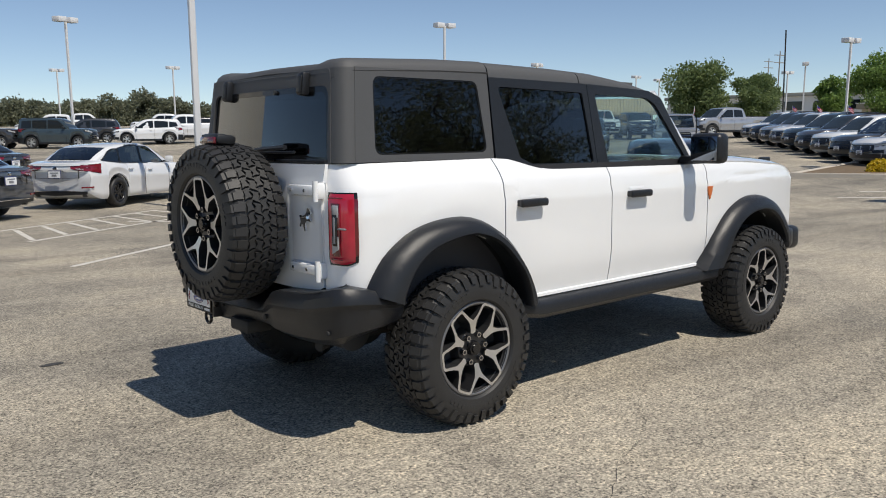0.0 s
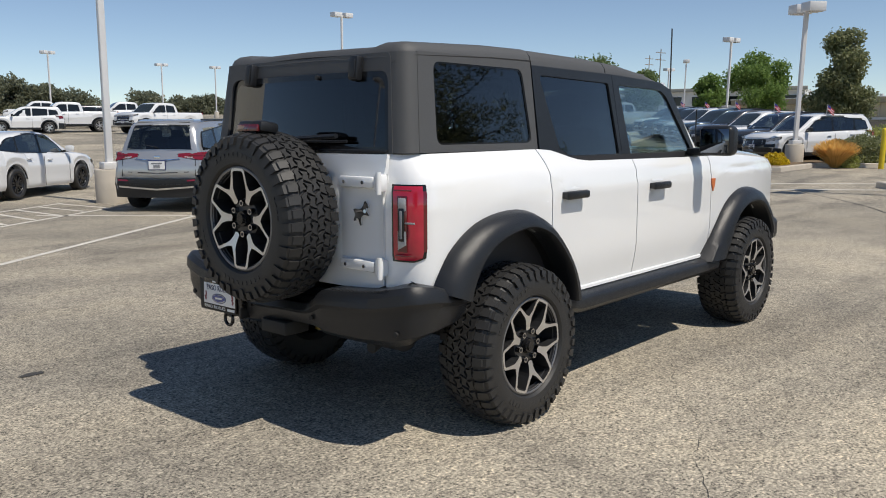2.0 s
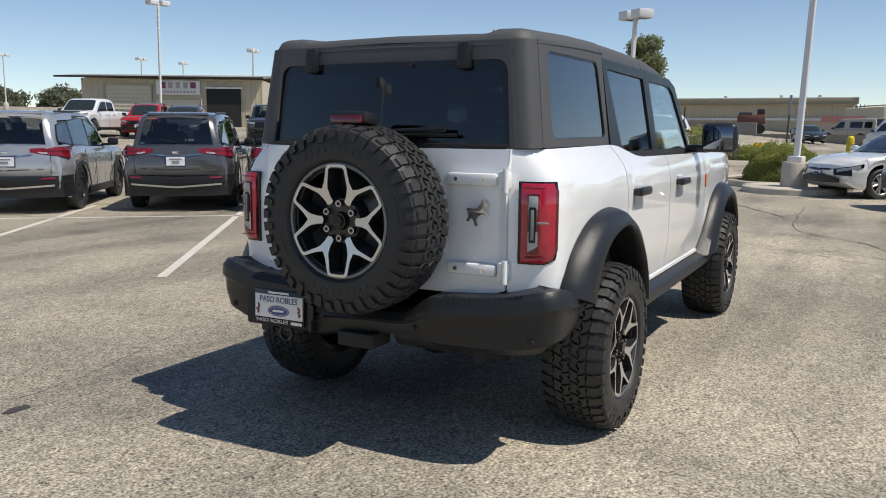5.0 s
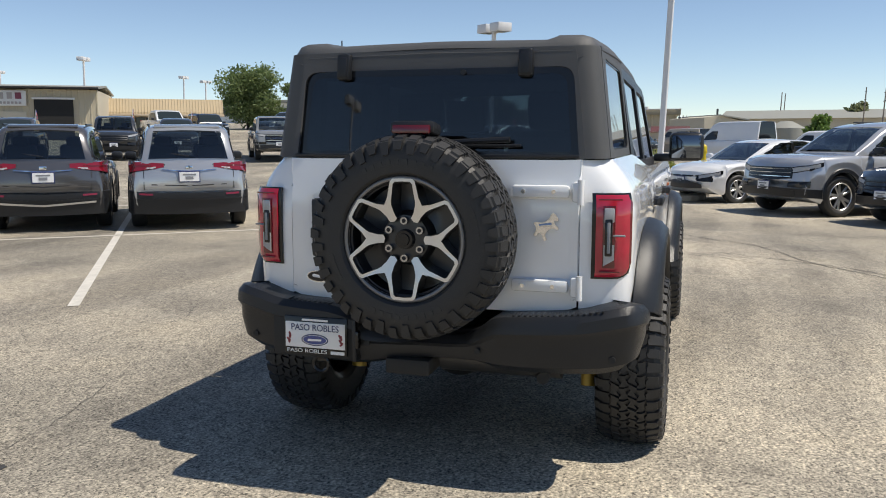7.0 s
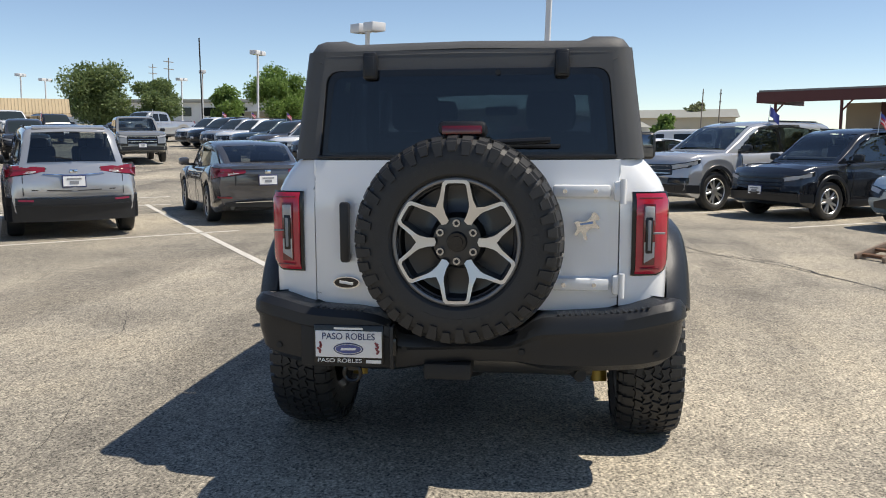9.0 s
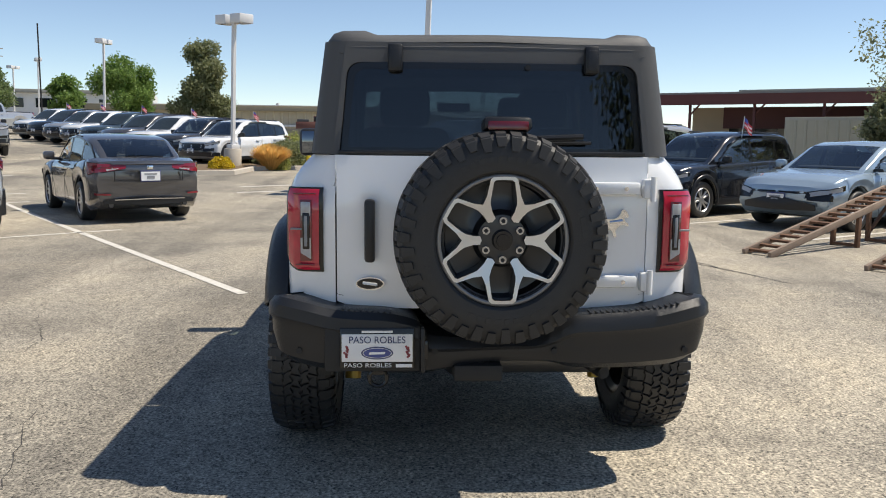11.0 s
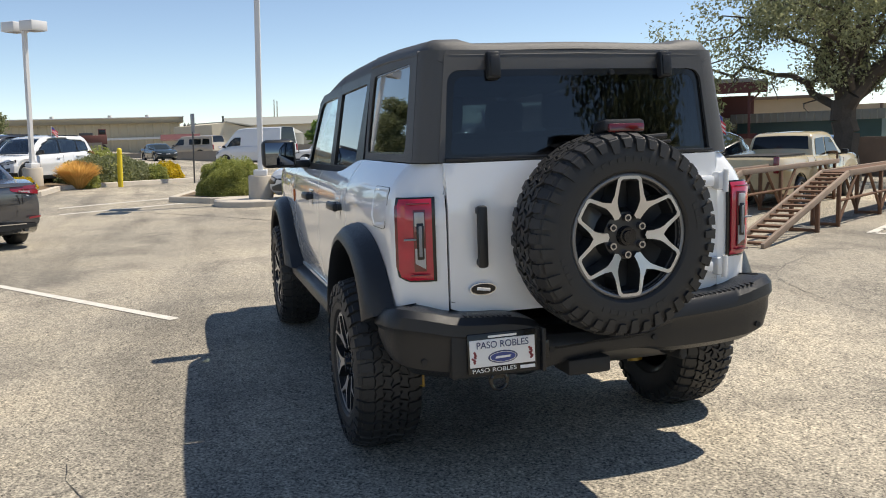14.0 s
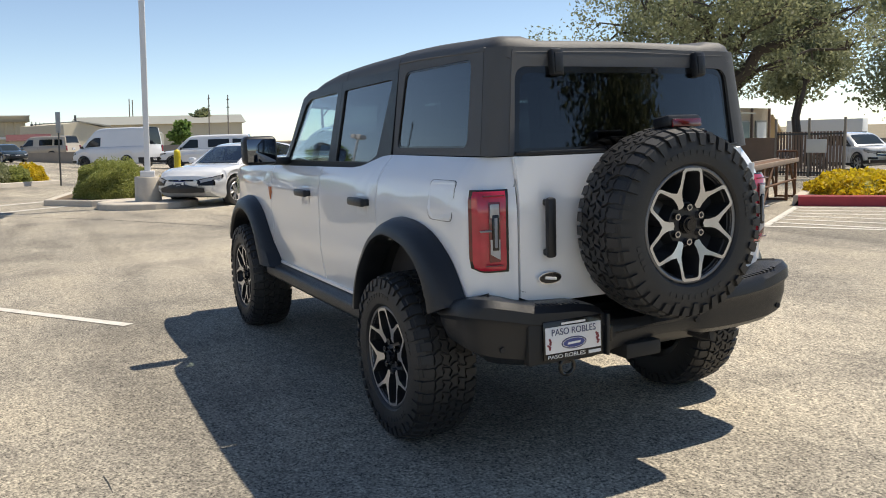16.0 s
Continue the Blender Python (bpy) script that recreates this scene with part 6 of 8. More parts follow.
for k, (ax, turn) in enumerate(((0, 12), (WB, 41))):
    offroad_wheel("wheel", pose(ax, TRACK, HUB_Z) @ pose(0, 0, 0, 0, turn, 0))
    offroad_wheel("wheel", pose(ax, -TRACK, HUB_Z, 0, 0, 180) @ pose(0, 0, 0, 0, turn + 25, 0))
offroad_wheel("spare_wheel", pose(-0.905, -0.005, 1.066, 0, 0, 90) @ pose(0, 0, 0, 0, 0, 0), False)
bm = add_cyl(bmesh.new(), 0.10, 0.08, 0.16, pose(-0.80, -0.005, 1.066, 0, 90), 20)
add_box(bm, (0.05, 0.30, 0.34), pose(-0.735, -0.02, 1.06), 0.02)
part("spare_carrier", bm, UNDER, CAR, smooth=True)
st = rod_part("lamp_stalk", (-0.78, -0.02, 1.15), (-0.90, -0.02, 1.49), 0.03, PLASTIC, CAR)
bl = box_part("high_brake_lamp", (0.11, 0.185, 0.052), pose(-0.925, -0.022, 1.497, 0, 8), PLASTIC, CAR, 0.018, "high-set red lamp over the spare wheel")
# the darker red puts the lens's shaded look into its colour
box_part("brake_lens", (0.02, 0.155, 0.034), pose(-0.983, -0.022, 1.494, 0, 8), DARKRED, bl, 0.006)
wp = rod_part("wiper_arm", (-0.72, -0.03, 1.44), (-0.735, -0.36, 1.455), 0.012, PLASTIC, CAR)
rod_part("wiper_blade", (-0.70, -0.02, 1.425), (-0.705, -0.40, 1.43), 0.007, PLASTIC, wp)

# ---- things round the lot ----
PW = paint("pearl_white", (0.76, 0.77, 0.78))
PSILVER = paint("silver_metallic", (0.46, 0.47, 0.485), 0.5)
PGREY = paint("grey_metallic", (0.115, 0.113, 0.118), 0.5)
PDARK = paint("gunmetal", (0.06, 0.063, 0.07), 0.4)
PBLACK = paint("black_blue", (0.012, 0.014, 0.02), 0.1)
PBLUE = paint("celestite_blue", (0.36, 0.46, 0.55), 0.3)
PRED = paint("bright_red", (0.45, 0.02, 0.02))
PCREAM = paint("cream", (0.60, 0.50, 0.32))
PBEIGE = paint("beige_van", (0.52, 0.44, 0.34))
PTEAL = paint("slate_blue", (0.05, 0.075, 0.09), 0.3)

S = 36.5
parked("sedan_car", "sedan", PW, "white four-door sedan with black alloy wheels parked beside a hatched bay", 3.5, 15.9, S, rim=GLOSSBLACK, clad=False, near=True)
parked("sedan_car", "sedan", paint("slate_silver", (0.13, 0.145, 0.17), 0.45), "slate grey sedan with silver wheels parked across the bays", 0.7, 14.3, 128, clad=False, near=True)
parked("sedan_car", "sedan", PDARK, "dark grey sedan parked behind the white one", 2.6, 21.5, 128, clad=False)
parked("suv", "suv", PSILVER, "silver compact suv with black lower cladding and dark rear glass", 5.38, 11.1, S, rim=DARKALLOY, near=True, skid=True)
parked("suv", "suv", PGREY, "dark grey metallic suv with red tail lamps in a marked bay", 7.15, 9.15, S, near=True, skid=True)
parked("suv", "suv", PSILVER, "silver suv with a black rear bumper and twin exhausts", 8.15, 7.2, S - 1, near=True)
parked("sedan_car", "sedan", PGREY, "dark grey metallic sedan with alloy wheels", 10.5, 5.0, S - 4, clad=False, near=True)
parked("suv", "boxy", PDARK, "dark boxy suv with a white roof facing the aisle", 25.0, 22.1, 216, anchor="front", flag="us", near=True)
parked("pickup_truck", "pickup", paint("grey_truck", (0.30, 0.30, 0.29), 0.3), "grey pickup truck facing the aisle", 27.4, 15.9, 214, anchor="front", scale=0.93, category="truck", flag="us", near=True)
parked("suv", "suv", PDARK, "dark suv parked nose out in the far row", 28.5, 21.5, 216, anchor="front", flag="us")
parked("suv", "suv", PGREY, "dark grey suv parked nose out in the far row", 22.6, 25.0, 216, anchor="front", flag="us")
parked("suv", "suv", PRED, "bright red suv parked nose out in the far row", 25.5, 30.5, 216, anchor="front")
E_ = 122
parked("sedan_car", "sedan", PW, "white sedan facing the aisle beside a yellow bollard", 16.5, -1.4, E_ + 6, anchor="front", clad=False, near=True)
parked("suv", "bigsuv", paint("bright_silver", (0.50, 0.51, 0.53), 0.4), "silver suv with a black grille and a blue window flag", 13.65, -3.05, E_ + 4, anchor="front", flag="blue", near=True)
parked("suv", "suv", PBLACK, "black compact suv with a pale roof and a window flag", 11.75, -4.8, E_ + 2, anchor="front", scale=0.94, flag="us", near=True)
parked("sedan_car", "sedan", PBLUE, "pale metallic blue sedan with a window flag beside a steel ramp", 9.5, -6.45, E_, anchor="front", clad=False, flag="us", near=True)
parked("pickup_truck", "pickup", PCREAM, "old cream pickup truck parked behind the steel ramp", 10.6, -10.9, -61, anchor="front", scale=0.72, clad=False, category="truck", lift=-0.06)
parked("sedan_car", "sedan", PTEAL, "dark sedan parked by the brown fence", 19.5, -18.8, -60, clad=False)
for i in range(9):
    c = [PW, PDARK, PW, PGREY, PTEAL, PW, PSILVER, PBLACK, PW][i]
    l = "white" if c is PW else "dark"
    parked("suv", "suv", c, l + " new suv in a long row with a window flag", 26.6 + 1.98 * i, 7.3 + 1.62 * i, 148, anchor="front", near=i < 2, flag="us" if i % 2 == 0 else "", group="row of new suvs")
parked("pickup_truck", "pickup", PW, "white heavy-duty pickup truck on the upper lot", 20.8, 53.4, 163, category="truck", anchor="front")
parked("pickup_truck", "pickup", PW, "white crew-cab pickup truck on the upper lot", 25.8, 79.0, -20, category="truck", anchor="front")
parked("pickup_truck", "pickup", PW, "white flat-bed work truck on the upper lot", 24.5, 47.5, 190, category="truck", anchor="front")
parked("pickup_truck", "pickup", PW, "white pickup truck facing the lower lot", 23.0, 32.2, 205, category="truck", anchor="front", scale=0.95)
parked("pickup_truck", "pickup", PW, "white pickup truck at the end of the upper lot", 29.0, 61.0, 165, category="truck", anchor="front")
parked("suv", "boxy", PDARK, "dark boxy suv on the upper lot", 10.2, 50.5, -30, anchor="front")
parked("suv", "boxy", PTEAL, "slate blue suv on the upper lot", 14.0, 48.5, -35, anchor="front")
parked("pickup_truck", "pickup", PSILVER, "silver pickup truck at the far end of the aisle", 45.7, 26.0, 160, category="truck", anchor="front")
parked("pickup_truck", "pickup", PW, "white pickup truck far down the aisle", 42.2, 31.3, 230, category="truck", anchor="front")
parked("suv", "boxy", PBLACK, "black suv far down the aisle", 43.7, 29.3, 230, anchor="front")
parked("cargo_van", "van", PW, "tall white cargo van parked by a block wall", 52.0, -4.1, 44, category="van", rim=STEEL)
parked("passenger_van", "oldvan", PBEIGE, "old beige passenger van parked by a block wall", 72.3, -0.5, 47, category="van", rim=STEEL)
parked("sedan_car", "sedan", PTEAL, "dark green sedan with a sunshade in its windscreen", 64, 3.8, 200, clad=False, scale=0.9)
parked("cargo_van", "oldvan", PW, "small white work van behind the white sedan", 49.8, -9.5, 71, category="van", rim=STEEL)

parked("suv", "suv", PW, "white suv parked on the upper lot", 18.0, 52.2, 160, anchor="front")
parked("suv", "suv", PDARK, "dark suv parked on the upper lot", 15.3, 56.3, 160, anchor="front")
parked("pickup_truck", "pickup", PW, "white work truck parked on the upper lot", 14.1, 59.8, 160, anchor="front", category="truck")
parked("suv", "suv", PGREY, "dark grey suv parked on the upper lot", 25.1, 60.1, 160, anchor="front")
parked("pickup_truck", "pickup", PW, "white utility truck parked on the upper lot", 24.1, 64.9, 160, anchor="front", category="truck")


# ---- lamp posts ----
def lamp_post(x, y, h, heads=2, yaw=0.0, base=True, arm=0.45, label="white square steel lamp post with box heads on a concrete footing"):
    root = thing("street_lamp", plumb_spot(x, y, yaw), label, "street lamp", "lamp posts")
    z0 = 0.0
    if base:
        v, f = lathe([(0.0, 0.0), (0.30, 0.0), (0.30, 0.68), (0.285, 0.70), (0.0, 0.70)], 24)
        ob = mesh_part("footing", [(p[0], p[2], p[1]) for p in v], [tuple(reversed(q)) for q in f], CONCRETE, root, True)
        z0 = 0.70
        box_part("base_cover", (0.32, 0.32, 0.14), pose(0, 0, z0 + 0.07), LIGHTPOLE, root, 0.015)
    bm = bmesh.new()
    add_box(bm, (0.13, 0.13, h - z0), pose(0, 0, (h + z0) / 2), 0.012, 1)
    part("pole", bm, LIGHTPOLE, root)
    box_part("cross_arm", (2 * arm, 0.06, 0.06), pose(0, 0, h - 0.05), LIGHTPOLE, root, 0.01)
    for k in range(heads):
        sx = (k - (heads - 1) / 2) * 2 * arm / max(1, heads - 1) if heads > 1 else 0
        hd = box_part("lamp_head", (0.62, 0.55, 0.30), pose(sx * 1.0, 0, h + 0.02), LIGHTPOLE, root, 0.02)
        box_part("lens", (0.50, 0.44, 0.02), pose(sx, 0, h - 0.135), CLEARLENS, hd)
    return root


for lx, ly, lh in ((5.09, 13.25, 8.6), (13.8, 49.5, 7.6), (17.0, -0.12, 6.1), (25.65, 6.32, 5.1), (-22.3, 14.5, 7.6), (35.3, 39.6, 7.8), (33.7, 80.4, 6.6), (25.7, 91.8, 6.5), (54.2, 20.6, 6.1), (76.7, 34.4, 5.8), (86.8, 41.2, 5.4), (50.9, 45.4, 5.8), (78.5, 55.2, 5.5), (86.6, 57.6, 5.3), (50.1, 87.6, 6.2), (56.9, 86.8, 6.1), (63.1, 71.9, 5.9), (69.9, 72.5, 5.7)):
    lamp_post(lx, ly, lh, yaw=70 if lx == 25.65 else 35 + 20 * math.sin(lx))

# ---- painted lines ----
d = (math.cos(radians(35.5)), math.sin(radians(35.5)))
stripe(0.24, 6.42, 6.45, 10.7)
stripe(1.80, 4.10, 10.9, 10.4)
stripe(3.46, 1.82, 13.4, 8.6)
stripe(2.9, 11.7, 8.6, 4.6)
stripe(0.6, 9.6, 4.5, 12.1, 0.10)
stripe(0.6, 11.6, 4.3, 13.8, 0.10)
for k in range(7):
    stripe(0.7 + 0.62 * k, 9.8 + 0.40 * k, 0.9 + 0.55 * k, 11.6 + 0.36 * k, 0.09, name="hatch_line")
stripe(27.87, 16.25, 28.45, 15.48)
stripe(20.04, 11.72, 20.25, 11.46)
stripe(14.98, 9.64, 15.44, 9.01)
stripe(13.13, 8.66, 13.51, 8.08)
stripe(12.77, 12.19, 13.00, 11.54)
stripe(11.00, 10.97, 11.33, 10.40)
stripe(12.2, -3.0, 13.6, -5.6)
stripe(9.7, -4.2, 11.4, -7.2)
stripe(7.42, -5.19, 9.9, -9.5)
stripe(18.3, 4.65, 21.0, 1.25, 0.16)
stripe(16.5, 4.4, 19.1, 0.55, 0.16)
stripe(15.0, -0.6, 16.2, -2.8)
stripe(5.05, -7.2, 6.8, -9.95, 0.12)
stripe(5.05, -7.2, 1.2, -9.55, 0.12)
for k in range(6):
    stripe(5.33 + 0.27 * k, -7.68 - 0.42 * k, 1.6 + 0.27 * k, -8.9 - 0.80 * k, 0.1, name="hatch_line")

# ---- planting ----
def leaf_cloud(centres, n, size, rg, squash=0.8, hollow=0.35):
    """Many small leaves round blobs (x, y, z, radius); arrays of corners."""
    c = np.array(centres)
    w = c[:, 3] ** 2
    pick = rg.choice(len(c), n, p=w / w.sum())
    d = rg.normal(size=(n, 3))
    d /= np.linalg.norm(d, axis=1)[:, None]
    r = c[pick, 3] * (hollow + (1 - hollow) * rg.random(n) ** 0.45) * (1 + 0.16 * rg.normal(size=n))
    p = c[pick, :3] + d * r[:, None] * np.array([1, 1, squash])
    a = rg.normal(size=(n, 3)) + d * 0.5
    a /= np.linalg.norm(a, axis=1)[:, None]
    b = np.cross(a, rg.normal(size=(n, 3)))
    b /= np.linalg.norm(b, axis=1)[:, None]
    s = size * (0.6 + 0.8 * rg.random(n))[:, None]
    v = np.stack([p - a * s, p + b * s * 0.5, p + a * s, p - b * s * 0.5], 1).reshape(-1, 3)
    return v


def leaf_part(name, v, mat, parent):
    n = len(v) // 4
    me = bpy.data.meshes.new(name)
    me.vertices.add(len(v))
    me.vertices.foreach_set("co", v.astype(np.float32).ravel())
    me.loops.add(len(v))
    me.loops.foreach_set("vertex_index", np.arange(len(v), dtype=np.int32))
    me.polygons.add(n)
    me.polygons.foreach_set("loop_start", np.arange(0, 4 * n, 4, dtype=np.int32))
    me.materials.append(mat)
    me.update(calc_edges=True)
    ob = new(name, me)
    ob.parent = parent
    return ob


def limb(bm, a, b, r1, r2, rg, bend=0.12, k=5):
    pts = [Vector(a) + (Vector(b) - Vector(a)) * t + Vector((rg.normal(), rg.normal(), rg.normal() * 0.5)) * bend * math.sin(math.pi * t) * (Vector(b) - Vector(a)).length for t in np.linspace(0, 1, k)]
    for i in range(k - 1):
        ra, rb = r1 + (r2 - r1) * i / (k - 1), r1 + (r2 - r1) * (i + 1) / (k - 1)
        rod(bm, pts[i], pts[i + 1] + (pts[i + 1] - pts[i]) * 0.06, ra, rb, 8)
    return pts


def tree(x, y, h, width, mat, seed, label, leaves=5000, leaf=0.16, trunk=0.16, crown_low=0.25, conical=False, blobs=16, group="lot trees", clear=1.0):
    rg = np.random.default_rng(seed)
    root = thing("tree", spot(x, y), label, "tree", group)
    bm = bmesh.new()
    top = limb(bm, (0, 0, -0.1), (rg.normal() * 0.2, rg.normal() * 0.2, h * 0.6), trunk, trunk * 0.45, rg, 0.05)
    cs = []
    for k in range(blobs):
        t = rg.random()
        z = h * (crown_low + (0.92 - crown_low) * t)
        wide = width / 2 * ((1 - 0.75 * t) if conical else math.sqrt(max(0.08, 1 - (2 * t - 0.85) ** 2 * 0.8)))
        a, rr = rg.random() * 2 * math.pi, wide * math.sqrt(rg.random()) * 0.72
        br = width * rg.uniform(0.13, 0.22) * (0.95 if conical else 1)
        cs.append((rr * math.cos(a), rr * math.sin(a), z, br))
        if k % 2 == 0:
            limb(bm, top[-2], (rr * math.cos(a) * 0.8, rr * math.sin(a) * 0.8, z - br * 0.4), trunk * 0.4, trunk * 0.1, rg, 0.1, 4)
    part("trunk", bm, BARK, root, smooth=True)
    leaf_part("crown", leaf_cloud(cs, leaves, leaf, rg), mat, root)
    return root


tree(72.2, 43.4, 6.8, 8.4, LEAF_DARK, 1, "broad dark green tree beyond the parked cars", 17000, 0.15, crown_low=0.1)
tree(74.5, 38.5, 5.2, 5.5, LEAF_DARK, 21, "dark green tree beyond the parked cars", 11000, 0.14)
tree(81.3, 41.0, 5.4, 4.6, LEAF_DARK, 2, "round dark green tree beyond the parked cars", 11000, 0.14, crown_low=0.1)
tree(81.3, 33.6, 4.3, 4.2, LEAF_GREEN, 3, "small bright green tree beyond the parked cars", 5000, 0.17)
tree(68.0, 23.3, 5.9, 6.4, LEAF_GREEN, 4, "round bright green tree behind the row of suvs", 17000, 0.12, crown_low=0.18)
tree(70.1, 17.5, 7.9, 6.4, LEAF_SAGE, 5, "tall pointed olive green tree behind the row of suvs", 28000, 0.13, crown_low=0.10, conical=True, blobs=26)
for k, (x, y, h, w) in enumerate(((52.5, 135.4, 7.6, 9), (47.0, 137, 6.8, 9), (60.2, 132, 5.8, 10), (41.0, 139, 5.2, 9), (33.0, 141, 5.0, 10), (69.9, 127.5, 6.8, 8), (75.6, 124.7, 5.4, 9), (65.9, 119, 5.6, 6), (80.0, 122, 5.0, 9), (87.0, 117, 4.8, 9), (26.0, 143, 5.4, 11), (56.5, 134, 6.2, 8), (92.0, 112, 4.6, 9), (36.5, 140, 4.6, 9), (44.0, 138, 6.0, 8))):
    tree(x, y, h * (0.74 if x < 58 else 0.56), w, LEAF_HAZED, 30 + k, "distant tree on the skyline, its green paled for haze", 5000, 0.28, blobs=14, crown_low=0.1, group="skyline trees")
tree(110.2, -19.6, 6.63, 4.4, LEAF_SAGE, 60, "distant round olive tree beyond the sheds", 3500, 0.3, crown_low=0.2)
tree(77.2, -11.3, 3.82, 2.8, LEAF_GREEN, 61, "small tree behind the block wall", 2500, 0.2, crown_low=0.2)


def oak(x, y):
    """The big oak: a short trunk, curving limbs that fork, and open clumps of small leaves that hang low."""
    rg = np.random.default_rng(77)
    root = thing("oak_tree", spot(x, y), "large spreading oak with grey-green leaves behind a brown fence", "tree")
    bm = bmesh.new()
    limb(bm, (0, 0, -0.2), (0.12, 0.08, 2.3), 0.40, 0.33, rg, 0.03, 6)
    cs = []
    n = 15
    for k in range(n):
        a = 2 * math.pi * k / n + rg.uniform(-0.2, 0.2)
        reach = rg.uniform(2.6, 5.2)
        zt = rg.uniform(4.4, 9.2) if reach < 4.2 else rg.uniform(3.4, 6.4)
        start = Vector((0.12, 0.08, 2.1 + rg.uniform(-0.2, 0.3)))
        knee = Vector((reach * 0.32 * math.cos(a), reach * 0.32 * math.sin(a), 2.3 + (zt - 2.3) * 0.62))
        tip = Vector((reach * math.cos(a), reach * math.sin(a), zt))
        r0 = rg.uniform(0.20, 0.27) if k % 4 == 0 else rg.uniform(0.08, 0.14)
        pts = limb(bm, start, knee, r0, r0 * 0.6, rg, 0.07, 5) + limb(bm, knee, tip, r0 * 0.6, 0.02, rg, 0.10, 6)[1:]
        for i, p in enumerate(pts[2:]):
            for q in range(1 + i // 2):
                c = p + Vector((rg.normal(), rg.normal(), rg.normal() * 0.7)) * (0.5 + 0.05 * i)
                if c.z > 2.7 + 0.12 * math.hypot(c.x, c.y):
                    cs.append((c.x, c.y, c.z, rg.uniform(0.3, 0.7)))
                if q == 0:
                    limb(bm, p, c, 0.03, 0.008, rg, 0.2, 5)
        drop = Vector(tip)
        for q in range(4):
            drop = drop + Vector((rg.normal() * 0.3, rg.normal() * 0.3, -rg.uniform(0.3, 0.7)))
            if drop.z > 2.7:
                cs.append((drop.x, drop.y, drop.z, rg.uniform(0.25, 0.5)))
    for k in range(26):
        a, rr = rg.random() * 2 * math.pi, 4.2 * math.sqrt(rg.random())
        cs.append((rr * math.cos(a), rr * math.sin(a), rg.uniform(5.6, 9.6), rg.uniform(0.6, 1.1)))
    part("trunk", bm, BARK, root, smooth=True)
    leaf_part("crown", leaf_cloud(cs, 46000, 0.056, rg, 0.85, 0.15), LEAF_OAK, root)
    return root


oak(15.8, -16.85)
tree(19.7, -14.5, 3.3, 2.9, LEAF_OAK, 71, "dense low tree beside the maroon building", 9000, 0.085, crown_low=0.05)
tree(26.0, -32.7, 9.0, 6.0, LEAF_OAK, 72, "tall tree with bare trunks by the far street", 9000, 0.13, crown_low=0.45)
tree(27.2, -33.6, 9.5, 5.0, LEAF_OAK, 73, "tall tree with a bare trunk by the far street", 8000, 0.13, crown_low=0.45)
tree(17.5, -28.5, 8.0, 7.5, LEAF_OAK, 74, "tall open tree over the slatted gate", 16000, 0.09, crown_low=0.32)


def bush(x, y, a, b, h, mat, seed, label, n=6000, leaf=0.04, yaw=0.0, name="bush", box=0.4):
    """A clipped or mounded shrub: a dark core under a skin of leaves."""
    rg = np.random.default_rng(seed)
    root = thing(name, spot(x, y, yaw), label, "shrub")
    u, w = rg.random(n) * 2 * math.pi, np.arccos(rg.random(n) * 1.0)
    e = box
    sx = np.sign(np.cos(u)) * np.abs(np.cos(u)) ** e
    sy = np.sign(np.sin(u)) * np.abs(np.sin(u)) ** e
    cw, sw = np.abs(np.cos(w)) ** e, np.abs(np.sin(w)) ** e
    lump = 1 + 0.07 * np.sin(u * 5 + seed) + 0.05 * np.sin(w * 9 + u * 3)
    k = (lump * (0.90 + 0.14 * rg.random(n)))[:, None]
    p = np.stack([a / 2 * sx * sw, b / 2 * sy * sw, h * cw], 1) * k
    p[:, 2] = np.maximum(p[:, 2], 0.02)
    q = rg.normal(size=(n, 3))
    q /= np.linalg.norm(q, axis=1)[:, None]
    t = np.cross(q, rg.normal(size=(n, 3)))
    t /= np.linalg.norm(t, axis=1)[:, None]
    s = leaf * (0.6 + 0.8 * rg.random(n))[:, None]
    leaf_part("leaves", np.stack([p - q * s, p + t * s * 0.5, p + q * s, p - t * s * 0.5], 1).reshape(-1, 3), mat, root)
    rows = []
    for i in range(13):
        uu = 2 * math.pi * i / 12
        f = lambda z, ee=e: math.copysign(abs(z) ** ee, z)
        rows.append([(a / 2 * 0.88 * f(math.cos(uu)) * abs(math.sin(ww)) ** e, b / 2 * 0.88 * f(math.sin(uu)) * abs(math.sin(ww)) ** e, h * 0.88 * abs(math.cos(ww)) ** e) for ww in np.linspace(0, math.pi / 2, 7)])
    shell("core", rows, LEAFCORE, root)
    return root


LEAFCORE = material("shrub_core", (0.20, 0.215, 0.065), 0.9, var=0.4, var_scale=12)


def tuft(x, y, h, spread, n, mat, seed, label, name="ornamental_grass"):
    """A fountain of blades."""
    rg = np.random.default_rng(seed)
    root = thing(name, spot(x, y), label, "plant")
    a = rg.random(n) * 2 * math.pi
    lean = rg.random(n) ** 0.7 * spread
    hh = h * (0.65 + 0.4 * rg.random(n)) * (1 - 0.25 * (lean / spread) ** 2)
    b0 = np.stack([np.cos(a) * lean * 0.22, np.sin(a) * lean * 0.22, np.zeros(n)], 1)
    m1 = np.stack([np.cos(a) * lean * 0.6, np.sin(a) * lean * 0.6, hh * 0.7], 1)
    t1 = np.stack([np.cos(a) * lean, np.sin(a) * lean, hh], 1)
    side = np.stack([-np.sin(a), np.cos(a), np.zeros(n)], 1) * 0.012
    v = np.concatenate([np.stack([b0 - side, b0 + side, m1 + side, m1 - side], 1), np.stack([m1 - side * 1.6, m1 + side * 1.6, t1 + side * 0.6, t1 - side * 0.6], 1)]).reshape(-1, 3)
    leaf_part("blades", v, mat, root)
    return root


